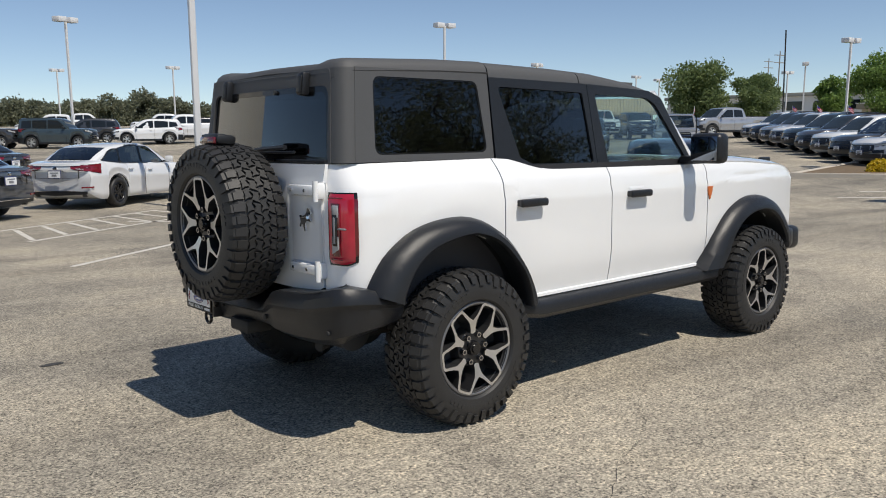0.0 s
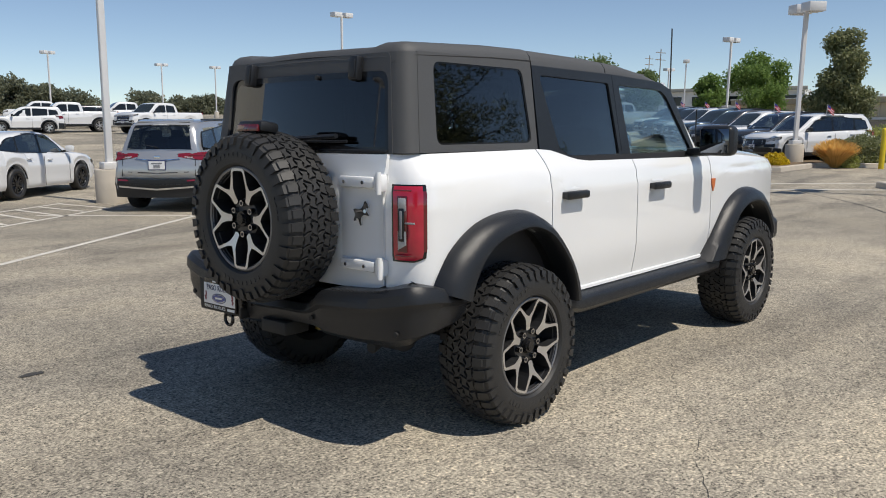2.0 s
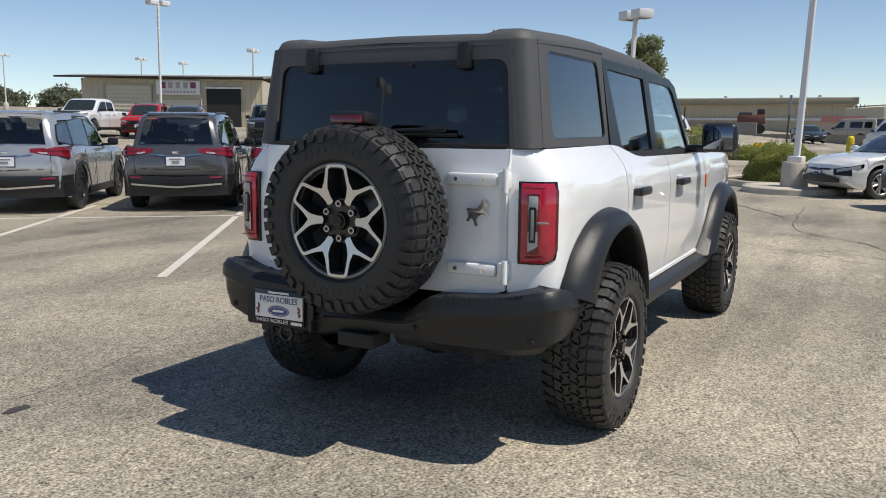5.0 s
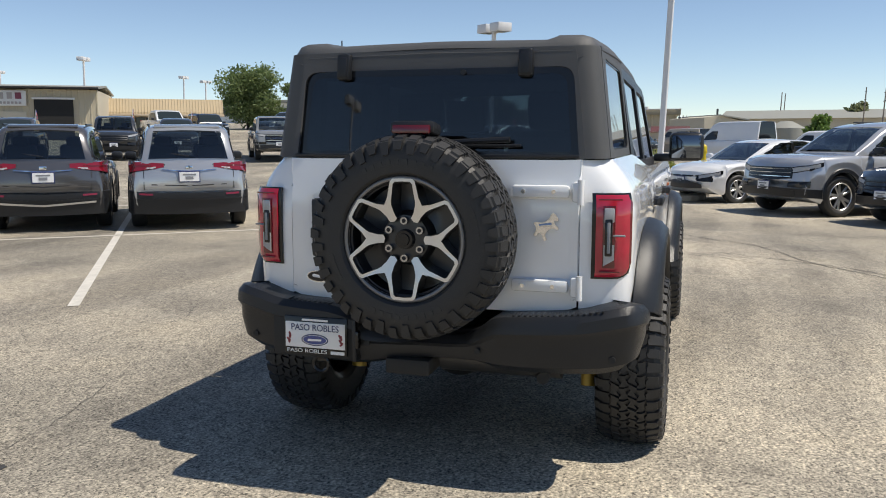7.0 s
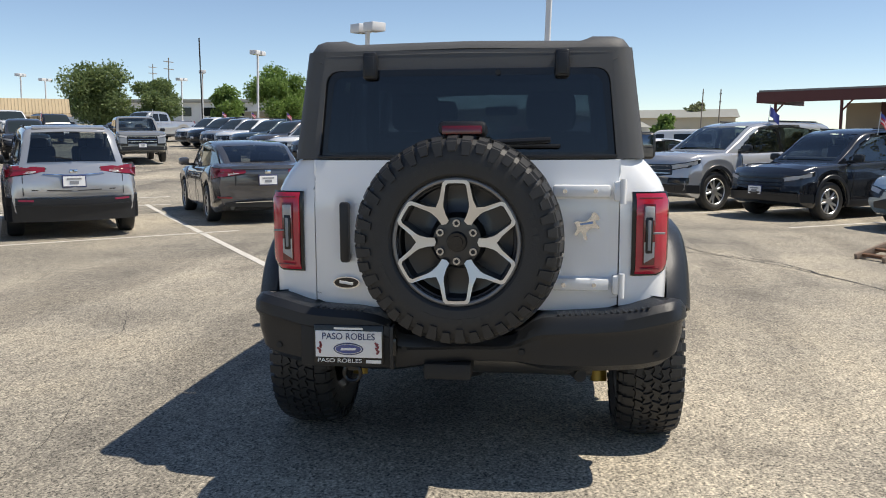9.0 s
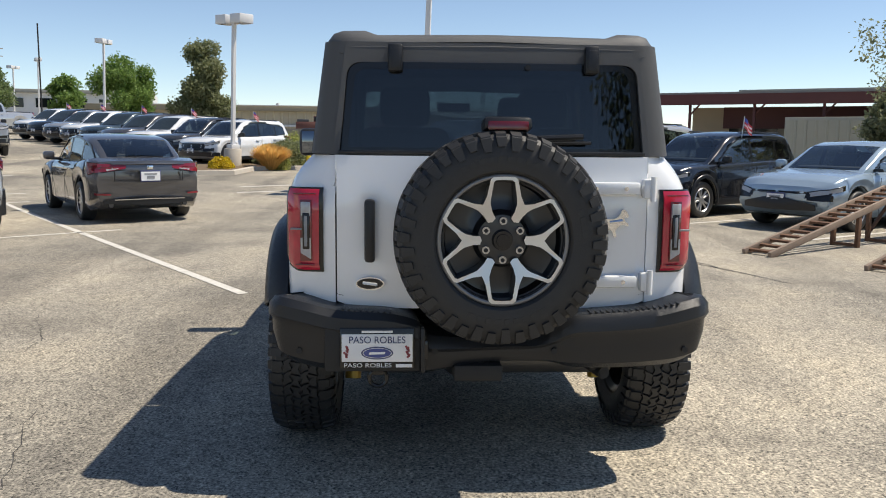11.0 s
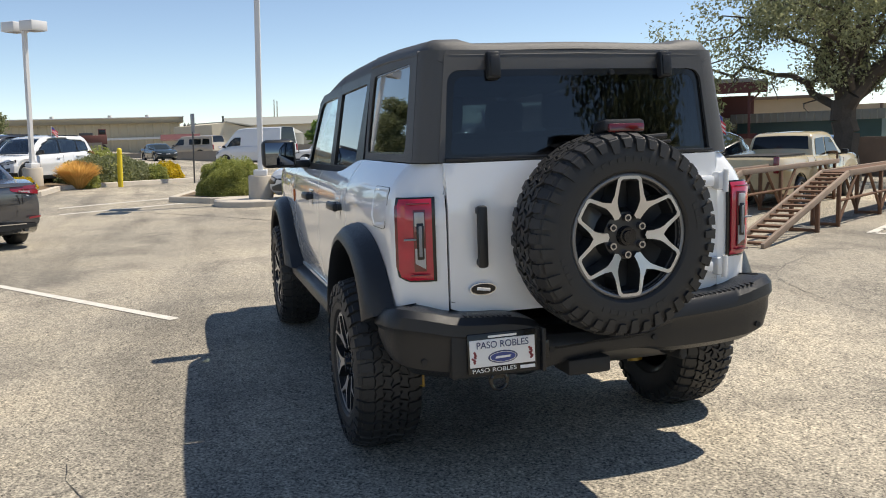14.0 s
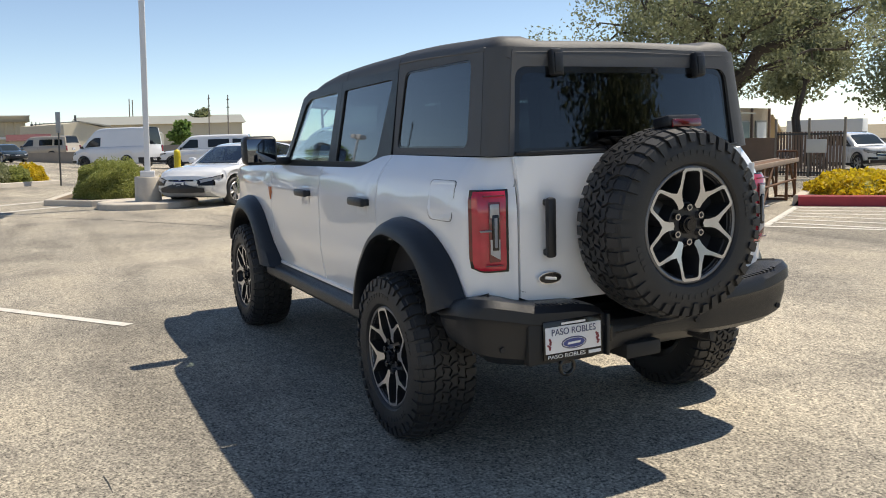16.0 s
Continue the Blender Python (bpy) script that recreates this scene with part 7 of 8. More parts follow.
def kerb(pts, w, h, mat, label, name="kerb", closed=False):
    """A kerb: a low bevelled wall along a line on the ground."""
    pts = [Vector(p) for p in pts]
    rows = []
    for i, p in enumerate(pts):
        a = pts[i - 1] if i or closed else p
        b = pts[(i + 1) % len(pts)] if i < len(pts) - 1 or closed else p
        d = (b - a).normalized()
        s = Vector((-d.y, d.x))
        z = height(*p)
        rows.append([(*(p + s * q), z + r) for q, r in ((-w / 2, -0.05), (-w / 2 + 0.01, h - 0.02), (-w / 2 + 0.03, h), (w / 2 - 0.03, h), (w / 2 - 0.01, h - 0.02), (w / 2, -0.05))])
    if closed:
        rows.append(rows[0])
    else:
        ends = [[sum((Vector(p) for p in r), Vector()) / 6] * 6 for r in (rows[0], rows[-1])]
        rows = [ends[0]] + rows + [ends[1]]
    ob = shell(name, rows, mat, None, 0.0, smooth=False)
    return tagged(ob, label, "kerb", kind="structure")


def soil(poly, lift, mat, label, name="planting_bed"):
    v = [(x, y, height(x, y) + lift) for x, y in poly]
    ob = mesh_part(name, v, [tuple(range(len(v)))], mat, None)
    return tagged(ob, label, "ground", kind="structure")


SOIL = material("bark_mulch", (0.16, 0.115, 0.07), 0.95, var=0.4, var_scale=6, fine=0.4, fine_scale=60, bump=0.8, bump_scale=40)
# island with the lamp post
isl = [(17.9, 1.05), (18.9, 2.0), (22.6, 1.1), (22.8, -1.0), (19.8, -2.1), (18.1, -1.3)]
kerb(isl, 0.18, 0.15, CONCRETE, "pale concrete kerb round a planted island", closed=True)
soil(isl, 0.12, SOIL, "brown mulch in a planted island")
kerb([(17.0 + 1.05 * math.cos(t), -0.12 + 1.05 * math.sin(t)) for t in np.linspace(0, 2 * math.pi, 25)[:-1]], 0.2, 0.14, CONCRETE, "round concrete kerb round a lamp post footing", closed=True)
soil([(17.0 + 1.0 * math.cos(t), -0.12 + 1.0 * math.sin(t)) for t in np.linspace(0, 2 * math.pi, 25)[:-1]], 0.135, CONCRETE, "concrete pad under a lamp post")
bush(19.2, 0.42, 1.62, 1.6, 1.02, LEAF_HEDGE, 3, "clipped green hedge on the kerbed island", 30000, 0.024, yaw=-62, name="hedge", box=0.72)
bush(18.75, -0.78, 0.9, 0.8, 0.62, LEAF_YELLOW, 4, "yellow-flowered low shrub beside the hedge", 3000, 0.04, box=0.9)
# kerbed bed along the drive
bed = [(21.34, 7.85), (22.57, 5.72), (25.03, 5.47), (26.75, 3.67), (29.7, 1.37), (32.08, 2.44), (30.03, 5.72), (27.0, 8.5)]
kerb(bed, 0.2, 0.15, CONCRETE, "pale concrete kerb round a bed of shrubs", closed=True)
soil(bed, 0.12, SOIL, "brown mulch in a bed of shrubs")
tuft(25.5, 4.95, 0.92, 0.82, 2200, LEAF_STRAW, 8, "straw-orange ornamental grass clump in the kerbed bed")
bush(27.82, 4.32, 3.4, 1.8, 0.95, LEAF_SAGE, 9, "grey-green mounded shrub in the kerbed bed", 9000, 0.05, yaw=-45, box=0.8)
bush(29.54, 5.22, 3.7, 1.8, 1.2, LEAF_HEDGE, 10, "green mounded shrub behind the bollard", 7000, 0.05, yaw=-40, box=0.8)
bush(29.87, 2.27, 1.55, 1.15, 0.7, LEAF_YELLOW, 11, "yellow-flowered shrub in the kerbed bed", 4500, 0.05, box=0.9)
bush(29.29, 2.68, 1.3, 1.0, 0.62, LEAF_HEDGE, 12, "low green shrub in the kerbed bed", 3000, 0.05, box=0.9)
bush(23.96, 6.37, 1.2, 0.8, 0.45, LEAF_YELLOW, 13, "low yellow shrub by the lamp post", 2500, 0.05, box=0.9)
bush(25.85, 4.81, 1.05, 0.9, 0.6, LEAF_HEDGE, 14, "low green shrub beside the grass clump", 2500, 0.05, box=0.9)


def bollard(x, y):
    root = thing("bollard", plumb_spot(x, y), "yellow painted steel bollard in the planted bed", "bollard", "bollards")
    v, f = lathe([(0.0, -0.1), (0.085, -0.1), (0.085, 1.22), (0.075, 1.27), (0.045, 1.30), (0.0, 1.31)], 18)
    mesh_part("post", [(p[0], p[2], p[1]) for p in v], [tuple(reversed(q)) for q in f], YELLOW, root, True)
    cyl_part("collar", 0.095, 0.095, 0.03, pose(0, 0, 1.12), YELLOW, root, 18)
    return root


bollard(26.1, 3.72)
bollard(19.0, -1.13)
SIGNBACK = material("sign_back_grey", (0.34, 0.35, 0.37), 0.5, var=0.12, var_scale=3)
sg_ = thing("road_sign", plumb_spot(28.5, 1.3, -48), "back of a grey metal road sign on a steel post", "sign")
rod_part("post", (0, 0, -0.2), (0, 0, 1.9), 0.03, STEEL, sg_)
box_part("panel", (0.02, 0.45, 0.72), pose(0, 0, 2.2), SIGNBACK, sg_, 0.006)

# red-kerbed planter
pl = [(5.0, -11.75), (6.94, -10.14), (8.8, -12.9), (10.8, -15.6), (8.6, -17.0), (6.5, -15.0)]
kerb(pl[:2], 0.2, 0.19, REDKERB, "dark red painted kerb of a planter", name="red_kerb")
kerb([(1.0, -15.0), (5.0, -11.75)], 0.2, 0.19, REDKERB, "dark red painted kerb of a planter", name="red_kerb")
kerb([pl[1], pl[2], pl[3]], 0.2, 0.19, CONCRETE, "pale concrete kerb of a planter")
soil([(1.0, -15.0), (5.0, -11.75), (6.94, -10.14), (8.8, -12.9), (10.8, -15.6), (6.0, -19.0)], 0.15, SOIL, "brown mulch in a planter")
for k, (x, y) in enumerate(((6.9, -11.7), (5.5, -12.6), (7.6, -12.9), (4.2, -13.8), (6.0, -13.9))):
    bush(x, y, 2.1, 1.7, 0.50, LEAF_YELLOW, 20 + k, "bed of yellow-flowered low shrubs behind a red kerb", 5000, 0.05, yaw=-40, box=0.75)


# ---- loading ramps: two rusty tracks on legs ----
def ramp(fx, fy, label):
    """One track: a sloping run of slats between two rails, then a level deck, on braced legs."""
    root = thing("loading_ramp", pose(fx, fy, 0, 0, 0, -60.5), label, "ramp", "pair of loading ramps")
    half, rise, run, deck = 0.19, 0.74, 3.1, 4.6
    ang = -math.degrees(math.atan2(rise, run))
    ln = math.hypot(run, rise)
    for sg in (1, -1):
        box_part("rail", (ln, 0.045, 0.09), pose(run / 2, sg * half, rise / 2 + 0.02, 0, ang), RAMPTIMBER, root, 0.008)
        box_part("deck_rail", (deck, 0.045, 0.09), pose(run + deck / 2, sg * half, rise + 0.02), RAMPTIMBER, root, 0.008)
    for k in range(15):
        t = (k + 0.5) / 15
        box_part("slat", (0.05, 2 * half, 0.03), pose(run * t, 0, rise * t + 0.03, 0, ang), RUST, root)
    box_part("deck", (deck, 2 * half - 0.05, 0.02), pose(run + deck / 2, 0, rise + 0.03), RUST, root)
    for x in (1.9, 2.75, 4.75, 6.7, 7.5):
        z = rise * min(1, x / run)
        for sg in (1, -1):
            box_part("leg", (0.07, 0.05, z), pose(x, sg * (half - 0.01), z / 2), RUST, root, 0.006)
        box_part("foot_bar", (0.06, 2 * half, 0.04), pose(x, 0, 0.03), RUST, root)
    for x0, x1 in ((2.75, 3.45), (4.75, 4.1), (4.75, 5.4), (7.5, 6.9)):
        for sg in (1, -1):
            rod_part("brace", (x0, sg * half, 0.08), (x1, sg * half, rise - 0.02), 0.025, RUST, root)
    rod_part("tie_bar", (2.75, -half, 0.38), (7.5, -half, 0.38), 0.022, RUST, root)
    for sg in (1, -1):
        rod_part("end_stop_post", (7.6, sg * half, rise), (7.6, sg * half, rise + 0.2), 0.02, RUST, root)
    rod_part("end_stop", (7.6, -half, rise + 0.2), (7.6, half, rise + 0.2), 0.022, RUST, root)
    return root


ramp(4.68, -4.93, "rusty slatted steel loading ramp on braced legs")
ramp(6.05, -4.10, "rusty slatted steel loading ramp on braced legs")

# ---- buildings ----
TANMETAL = material("tan_metal_siding", (0.50, 0.44, 0.32), 0.55, var=0.08, var_scale=0.6, fine=0.05)
CREAMMETAL = material("cream_panel", (0.58, 0.52, 0.40), 0.6, var=0.06, var_scale=0.7)
BROWNROOF = material("brown_mansard", (0.47, 0.37, 0.235), 0.7, var=0.15, var_scale=0.8, fine=0.1)
MAROON = material("maroon_fascia", (0.115, 0.036, 0.034), 0.6, var=0.15, var_scale=2)
GREYROOF = material("pale_metal_roof", (0.30, 0.30, 0.265), 0.6, var=0.1, var_scale=0.5)
REDRUST = material("faded_red_paint", (0.17, 0.07, 0.055), 0.7, var=0.3, var_scale=2)
DOORWAYSHADE = material("doorway_shade", (0.02, 0.02, 0.02), 0.9)
STUCCO = material("tan_stucco", (0.55, 0.45, 0.33), 0.85, var=0.12, var_scale=1.5, fine=0.1, fine_scale=40, bump=0.4)
BLOCKWALL = material("brown_block_wall", (0.30, 0.265, 0.225), 0.9, var=0.15, var_scale=2, fine=0.12, fine_scale=30, bump=0.3)
FENCEBROWN = material("brown_fence", (0.22, 0.155, 0.12), 0.75, var=0.2, var_scale=3, fine=0.1)
ROOFOLIVE = material("dull_olive_roof", (0.30, 0.265, 0.19), 0.6, var=0.1, var_scale=0.5)
TEALROOF = material("teal_sheet", (0.05, 0.10, 0.095), 0.5, var=0.15, var_scale=3)
OLIVEBOX = material("olive_container", (0.40, 0.39, 0.32), 0.6, var=0.1, var_scale=2)
SIGNWHITE = material("sign_white", (0.72, 0.72, 0.70), 0.5, var=0.03)
SIGNTAUPE = material("sign_taupe", (0.42, 0.38, 0.36), 0.5)
SIGNMAROON = material("sign_maroon", (0.22, 0.05, 0.08), 0.5)


def frame_on(ax, ay, bx, by):
    """Axes of a wall from a to b seen from the lot: u along it, v up, d outwards to the lot."""
    a, b = Vector((ax, ay, 0)), Vector((bx, by, 0))
    u = (b - a).normalized()
    d = Vector((u.y, -u.x, 0))
    if d.dot(-a) < 0:
        d = -d
    ln = (b - a).length
    z0 = min(height(ax, ay), height(bx, by))
    m = Matrix(((u.x, d.x, 0, ax), (u.y, d.y, 0, ay), (0, 0, 1, z0), (0, 0, 0, 1)))
    return m, ln


def ribbed(name, x0, x1, z0, z1, y, mat, root, pitch=0.6, depth=0.035):
    """Ribbed metal siding."""
    rows = []
    n = max(2, int((x1 - x0) / pitch))
    for i in range(n):
        a = x0 + (x1 - x0) * i / n
        w = (x1 - x0) / n
        for s, q in ((0, 0), (0.72 * w, 0), (0.78 * w, depth), (0.94 * w, depth)):
            rows.append([(a + s, y + q, z0), (a + s, y + q, z1)])
    rows.append([(x1, y, z0), (x1, y, z1)])
    return shell(name, rows, mat, root, 0.0, smooth=False)


# metal-clad hall with a hanging sign and a shop with a brown mansard
m, ln = frame_on(34.64, 46.29, 41.23, 36.21)
hall = thing("metal_hall", pose(0, 0, 1.25 - m.translation.z) @ m, "tan ribbed metal hall with a roller door and a hanging sign", "building")
box_part("wall", (ln, 9, 3.6), pose(ln / 2, -4.7, 1.5), CREAMMETAL, hall)
ribbed("siding", 0.0, ln, -0.3, 3.32, -0.18, TANMETAL, hall, 0.36, 0.03)
bm = bmesh.new()
pk = [(-1.55, 0.35, 3.34), (ln + 0.1, 0.35, 3.34), (ln + 0.1, -4.7, 3.72), (-1.55, -4.7, 3.72), (-1.55, -9.6, 3.34), (ln + 0.1, -9.6, 3.34)]
vs = [bm.verts.new(p) for p in pk] + [bm.verts.new((p[0], p[1], p[2] + 0.12)) for p in pk]
for q in ((0, 1, 2, 3), (3, 2, 5, 4), (6, 9, 8, 7), (9, 10, 11, 8), (0, 6, 7, 1), (4, 5, 11, 10), (0, 3, 9, 6), (3, 4, 10, 9), (1, 7, 8, 2), (2, 8, 11, 5)):
    bm.faces.new([vs[i] for i in q])
part("roof", bm, GREYROOF, hall)
box_part("eave_gutter", (ln + 1.7, 0.10, 0.13), pose(ln / 2 - 0.72, 0.40, 3.40), UNDER, hall, 0.02)
rd_ = box_part("roller_door", (2.95, 0.1, 2.95), pose(3.12, -0.09, 1.42), CREAMMETAL, hall)
for k in range(11):
    box_part("door_slat", (2.9, 0.03, 0.02), pose(3.12, -0.03, 0.2 + 0.26 * k), GREYROOF, rd_)
for x in (1.6, 4.64):
    box_part("door_jamb", (0.09, 0.14, 3.0), pose(x, -0.07, 1.45), GREYROOF, hall)
# near-black panel on the wall paints the shade inside an open doorway
box_part("open_doorway", (2.3, 0.1, 2.75), pose(9.43, -0.09, 1.3), DOORWAYSHADE, hall)
box_part("lintel", (2.5, 0.14, 0.12), pose(9.43, -0.06, 2.74), SIGNWHITE, hall, 0.01)
box_part("pale_panel", (2.9, 0.06, 2.0), pose(6.35, -0.11, 0.9), CREAMMETAL, hall)
sgn = box_part("hanging_sign", (2.9, 0.06, 0.95), pose(6.41, 0.0, 2.73), SIGNWHITE, hall, 0.01)
for k in range(5):
    box_part("sign_bar", (0.36 if k % 4 == 0 else 0.3, 0.02, 0.40), pose(5.42 + 0.5 * k, 0.045, 2.88), SIGNMAROON if k % 4 == 0 else SIGNTAUPE, sgn)
for k in range(11):
    box_part("sign_bar", (0.15, 0.02, 0.15), pose(5.3 + 0.22 * k, 0.045, 2.44), SIGNTAUPE, sgn)

m, ln = frame_on(46.5, 41.5, 51.9, 33.9)
shop = thing("shop_building", pose(0, 0, 1.55 - m.translation.z) @ m, "low shop with a ribbed tan mansard over dark windows", "building")
box_part("wall", (ln - 0.4, 8, 2.7), pose(ln / 2, -4.6, 1.2), STUCCO, shop)
rows = []
n = 46
for i in range(n):
    a, w = -0.2 + (ln + 0.4) * i / n, (ln + 0.4) / n
    for q, d in ((0, 0), (0.55 * w, 0), (0.65 * w, 0.035), (0.92 * w, 0.035)):
        rows.append([(a + q, 1.0 + d, 1.62), (a + q, 0.95 + d, 1.82), (a + q, 0.25 + d, 2.80), (a + q, -0.6, 2.80), (a + q, -0.6, 1.62), (a + q, 1.0 + d, 1.62)])
shell("mansard", rows, BROWNROOF, shop, 0.0, smooth=False)
box_part("mansard_base", (ln + 0.5, 0.1, 0.16), pose(ln / 2, 1.0, 1.60), STUCCO, shop, 0.01)
for k in range(6):
    w_ = box_part("window", (1.36, 0.06, 1.5), pose(1.0 + 1.47 * k, -0.57, 0.72), DARKGLASS, shop)
    box_part("mullion", (0.05, 0.04, 1.5), pose(1.0 + 1.47 * k, -0.52, 0.72), FENCEBROWN, w_)
for k in range(4):
    box_part("canopy_post", (0.1, 0.1, 1.75), pose(0.3 + (ln - 0.6) * k / 3, 0.8, 0.75), STUCCO, shop)

# long tan warehouse and sheds to the east
m, ln = frame_on(94, 36, 96.3, 1.7)
m = pose(0, 0, 0.75 - m.translation.z) @ m
wh = thing("warehouse", m, "long tan ribbed warehouse with a dull olive roof band", "building", "warehouses")
box_part("wall", (ln, 14, 4.0), pose(ln / 2, -7.2, 1.6), CREAMMETAL, wh)
ribbed("siding", 0, ln, 0.0, 3.45, -0.15, TANMETAL, wh, 0.9, 0.07)
box_part("roof", (ln + 0.8, 15, 0.62), pose(ln / 2, -7.0, 3.72), ROOFOLIVE, wh, 0.03)
box_part("roof_edge", (ln + 0.9, 0.3, 0.10), pose(ln / 2, 0.45, 4.06), SIGNWHITE, wh, 0.01)
box_part("base_band", (ln, 0.12, 0.25), pose(ln / 2, 0.02, 1.75), SIGNWHITE, wh)
for x in (4, 9.5, 15, 21, 27, 31):
    cyl_part("roof_vent", 0.22, 0.22, 0.5, pose(x, -2.5, 4.2), LIGHTPOLE, wh, 12)

m, ln = frame_on(81.24, -1.29, 82.98, -5.32)
sh = thing("gabled_shed", m, "cream gabled metal shed with a flue pipe", "building", "warehouses")
bm = bmesh.new()
pr = [(0, 0), (ln, 0), (ln, 3.1), (ln * 0.35, 3.75), (0, 3.55)]
vs = [bm.verts.new((a, 0, b)) for a, b in pr] + [bm.verts.new((a, -9, b)) for a, b in pr]
k = len(pr)
bm.faces.new(vs[:k])
bm.faces.new(list(reversed(vs[k:])))
for i in range(k):
    bm.faces.new((vs[i], vs[(i + 1) % k], vs[k + (i + 1) % k], vs[k + i]))
part("wall", bm, CREAMMETAL, sh)
box_part("roof", (ln * 0.7, 9.4, 0.12), pose(ln * 0.68, -4.4, 3.55, 0, 8.5), GREYROOF, sh)
cyl_part("flue", 0.10, 0.10, 0.9, pose(2.2, -2, 4.0), STEEL, sh, 12)

m, ln = frame_on(106, -3.5, 103, -23)
wh2 = thing("warehouse", m @ pose(0, 0, 1.2), "cream warehouse with a pale metal roof", "building", "warehouses")
box_part("wall", (ln, 14, 5.0), pose(ln / 2, -7.2, 0.7), CREAMMETAL, wh2)
bm = bmesh.new()
q = [(-0.5, 0.4, 3.2), (ln + 0.5, 0.4, 3.2), (ln + 0.5, -7, 4.4), (-0.5, -7, 4.4), (-0.5, -14.6, 3.2), (ln + 0.5, -14.6, 3.2)]
vs = [bm.verts.new(p) for p in q]
for f in ((0, 1, 2, 3), (3, 2, 5, 4), (0, 3, 4), (1, 5, 2), (0, 4, 5, 1)):
    bm.faces.new([vs[i] for i in f])
part("roof", bm, GREYROOF, wh2)
tk = thing("water_tank", spot(90, -9.5) @ pose(0, 0, 0.3), "squat grey water tank behind the wall", "tank")
v, f = lathe([(0, 0), (1.9, 0), (1.9, 2.4), (0.6, 3.1), (0, 3.15)], 24)
mesh_part("shell", [(p[0], p[2], p[1]) for p in v], [tuple(reversed(q)) for q in f], GREYROOF, tk, True)
for k in range(9):
    x, y = 88.3, 1.2 - 0.36 * k
    tr = thing("transformer", spot(x, y), "grey electrical transformer behind the wall", "transformer", "electrical yard")
    box_part("case", (0.5, 0.28, 0.7), pose(0, 0, 3.0), STEEL, tr, 0.04)
    rod_part("insulator", (0, 0, 3.35), (0, 0, 3.55), 0.05, GREYROOF, tr)
    box_part("stand", (0.4, 0.2, 2.7), pose(0, 0, 1.3), STEEL, tr)
rs = thing("red_shed", spot(76.3, 1.7, 90) @ Matrix.Scale(0.62, 4) @ pose(0, 0, 0.55), "small shed with a red-brown roof", "building")
box_part("wall", (5, 4, 3.2), pose(0, 0, 0.65), CREAMMETAL, rs)
bm = bmesh.new()
q = [(-2.8, -2.3, 2.1), (2.8, -2.3, 2.1), (2.8, 2.3, 2.1), (-2.8, 2.3, 2.1), (-2.8, 0, 3.0), (2.8, 0, 3.0)]
vs = [bm.verts.new(p) for p in q]
for f in ((0, 1, 5, 4), (2, 3, 4, 5), (0, 4, 3), (1, 2, 5), (0, 3, 2, 1)):
    bm.faces.new([vs[i] for i in f])
part("roof", bm, MAROON, rs)
rm = thing("red_machine", spot(74.6, 9.0, 95) @ Matrix.Scale(0.72, 4), "rusty red farm machine parked behind the wall", "machine")
box_part("hopper", (3.2, 1.8, 1.1), pose(0, 0, 1.75), REDRUST, rm, 0.06)
box_part("cab", (0.9, 1.5, 0.9), pose(-1.1, 0, 2.6), REDRUST, rm, 0.05)
box_part("cab_window", (0.7, 1.54, 0.5), pose(-1.1, 0, 2.68), DARKGLASS, rm, 0.02)
box_part("engine_cover", (1.5, 1.2, 0.35), pose(0.7, 0, 2.45), STEEL, rm, 0.05)
for sx in (-1.0, 1.1):
    for sy in (-0.85, 0.85):
        cyl_part("wheel", 0.6, 0.6, 0.35, pose(sx, sy, 0.6, 90), RUBBER, rm, 18)


def wall_line(name, pts, h, t, mat, label):
    """A wall with a cap along the ground."""
    for (ax, ay), (bx, by) in zip(pts, pts[1:]):
        m, ln = frame_on(ax, ay, bx, by)
        ob = box_part(name, (ln + t, t, h + 1.2), m @ pose(ln / 2, 0, h / 2 - 0.6), mat, None)
        tagged(ob, label, "wall", kind="structure")
        cp = box_part("wall_cap", (ln + t, t + 0.06, 0.07), pose(0, 0, 0) @ m @ pose(ln / 2, 0, h + 0.037), mat, None)
        tagged(cp, label, "wall", kind="structure")


wall_line("block_wall", [(70, 24), (70, 8), (66, -6)], 1.05, 0.2, BLOCKWALL, "grey-brown block boundary wall behind parked vans")
wall_line("block_wall", [(66, -6), (58, -22)], 1.75, 0.2, BLOCKWALL, "grey-brown block boundary wall behind parked vans")
wall_line("block_wall", [(38, -50), (28, -50)], 1.75, 0.2, BLOCKWALL, "grey block wall by the far street")
wall_line("fence_wall", [(27.5, -16.5), (22.6, -19.4), (17.2, -21.2)], 1.27, 0.1, FENCEBROWN, "solid brown fence behind the parked cars")

# slatted gate and fence beside the planter
fn = thing("slatted_fence", frame_on(17.2, -21.2, 14.6, -21.4)[0], "brown slatted steel fence with tall posts", "fence")
for k in range(22):
    box_part("slat", (0.07, 0.03, 1.5), pose(0.06 + 0.118 * k, 0, 0.78), FENCEBROWN, fn)
for x in (0.0, 1.3, 2.6):
    box_part("post", (0.07, 0.07, 2.0), pose(x, 0.05, 0.98), BLOCKWALL, fn, 0.01)
for z in (0.15, 1.45):
    box_part("rail", (2.6, 0.05, 0.06), pose(1.3, 0.02, z), STEEL, fn)
nt = box_part("notice_board", (0.75, 0.03, 0.45), pose(1.6, 0.08, 1.05), SIGNWHITE, fn, 0.005)

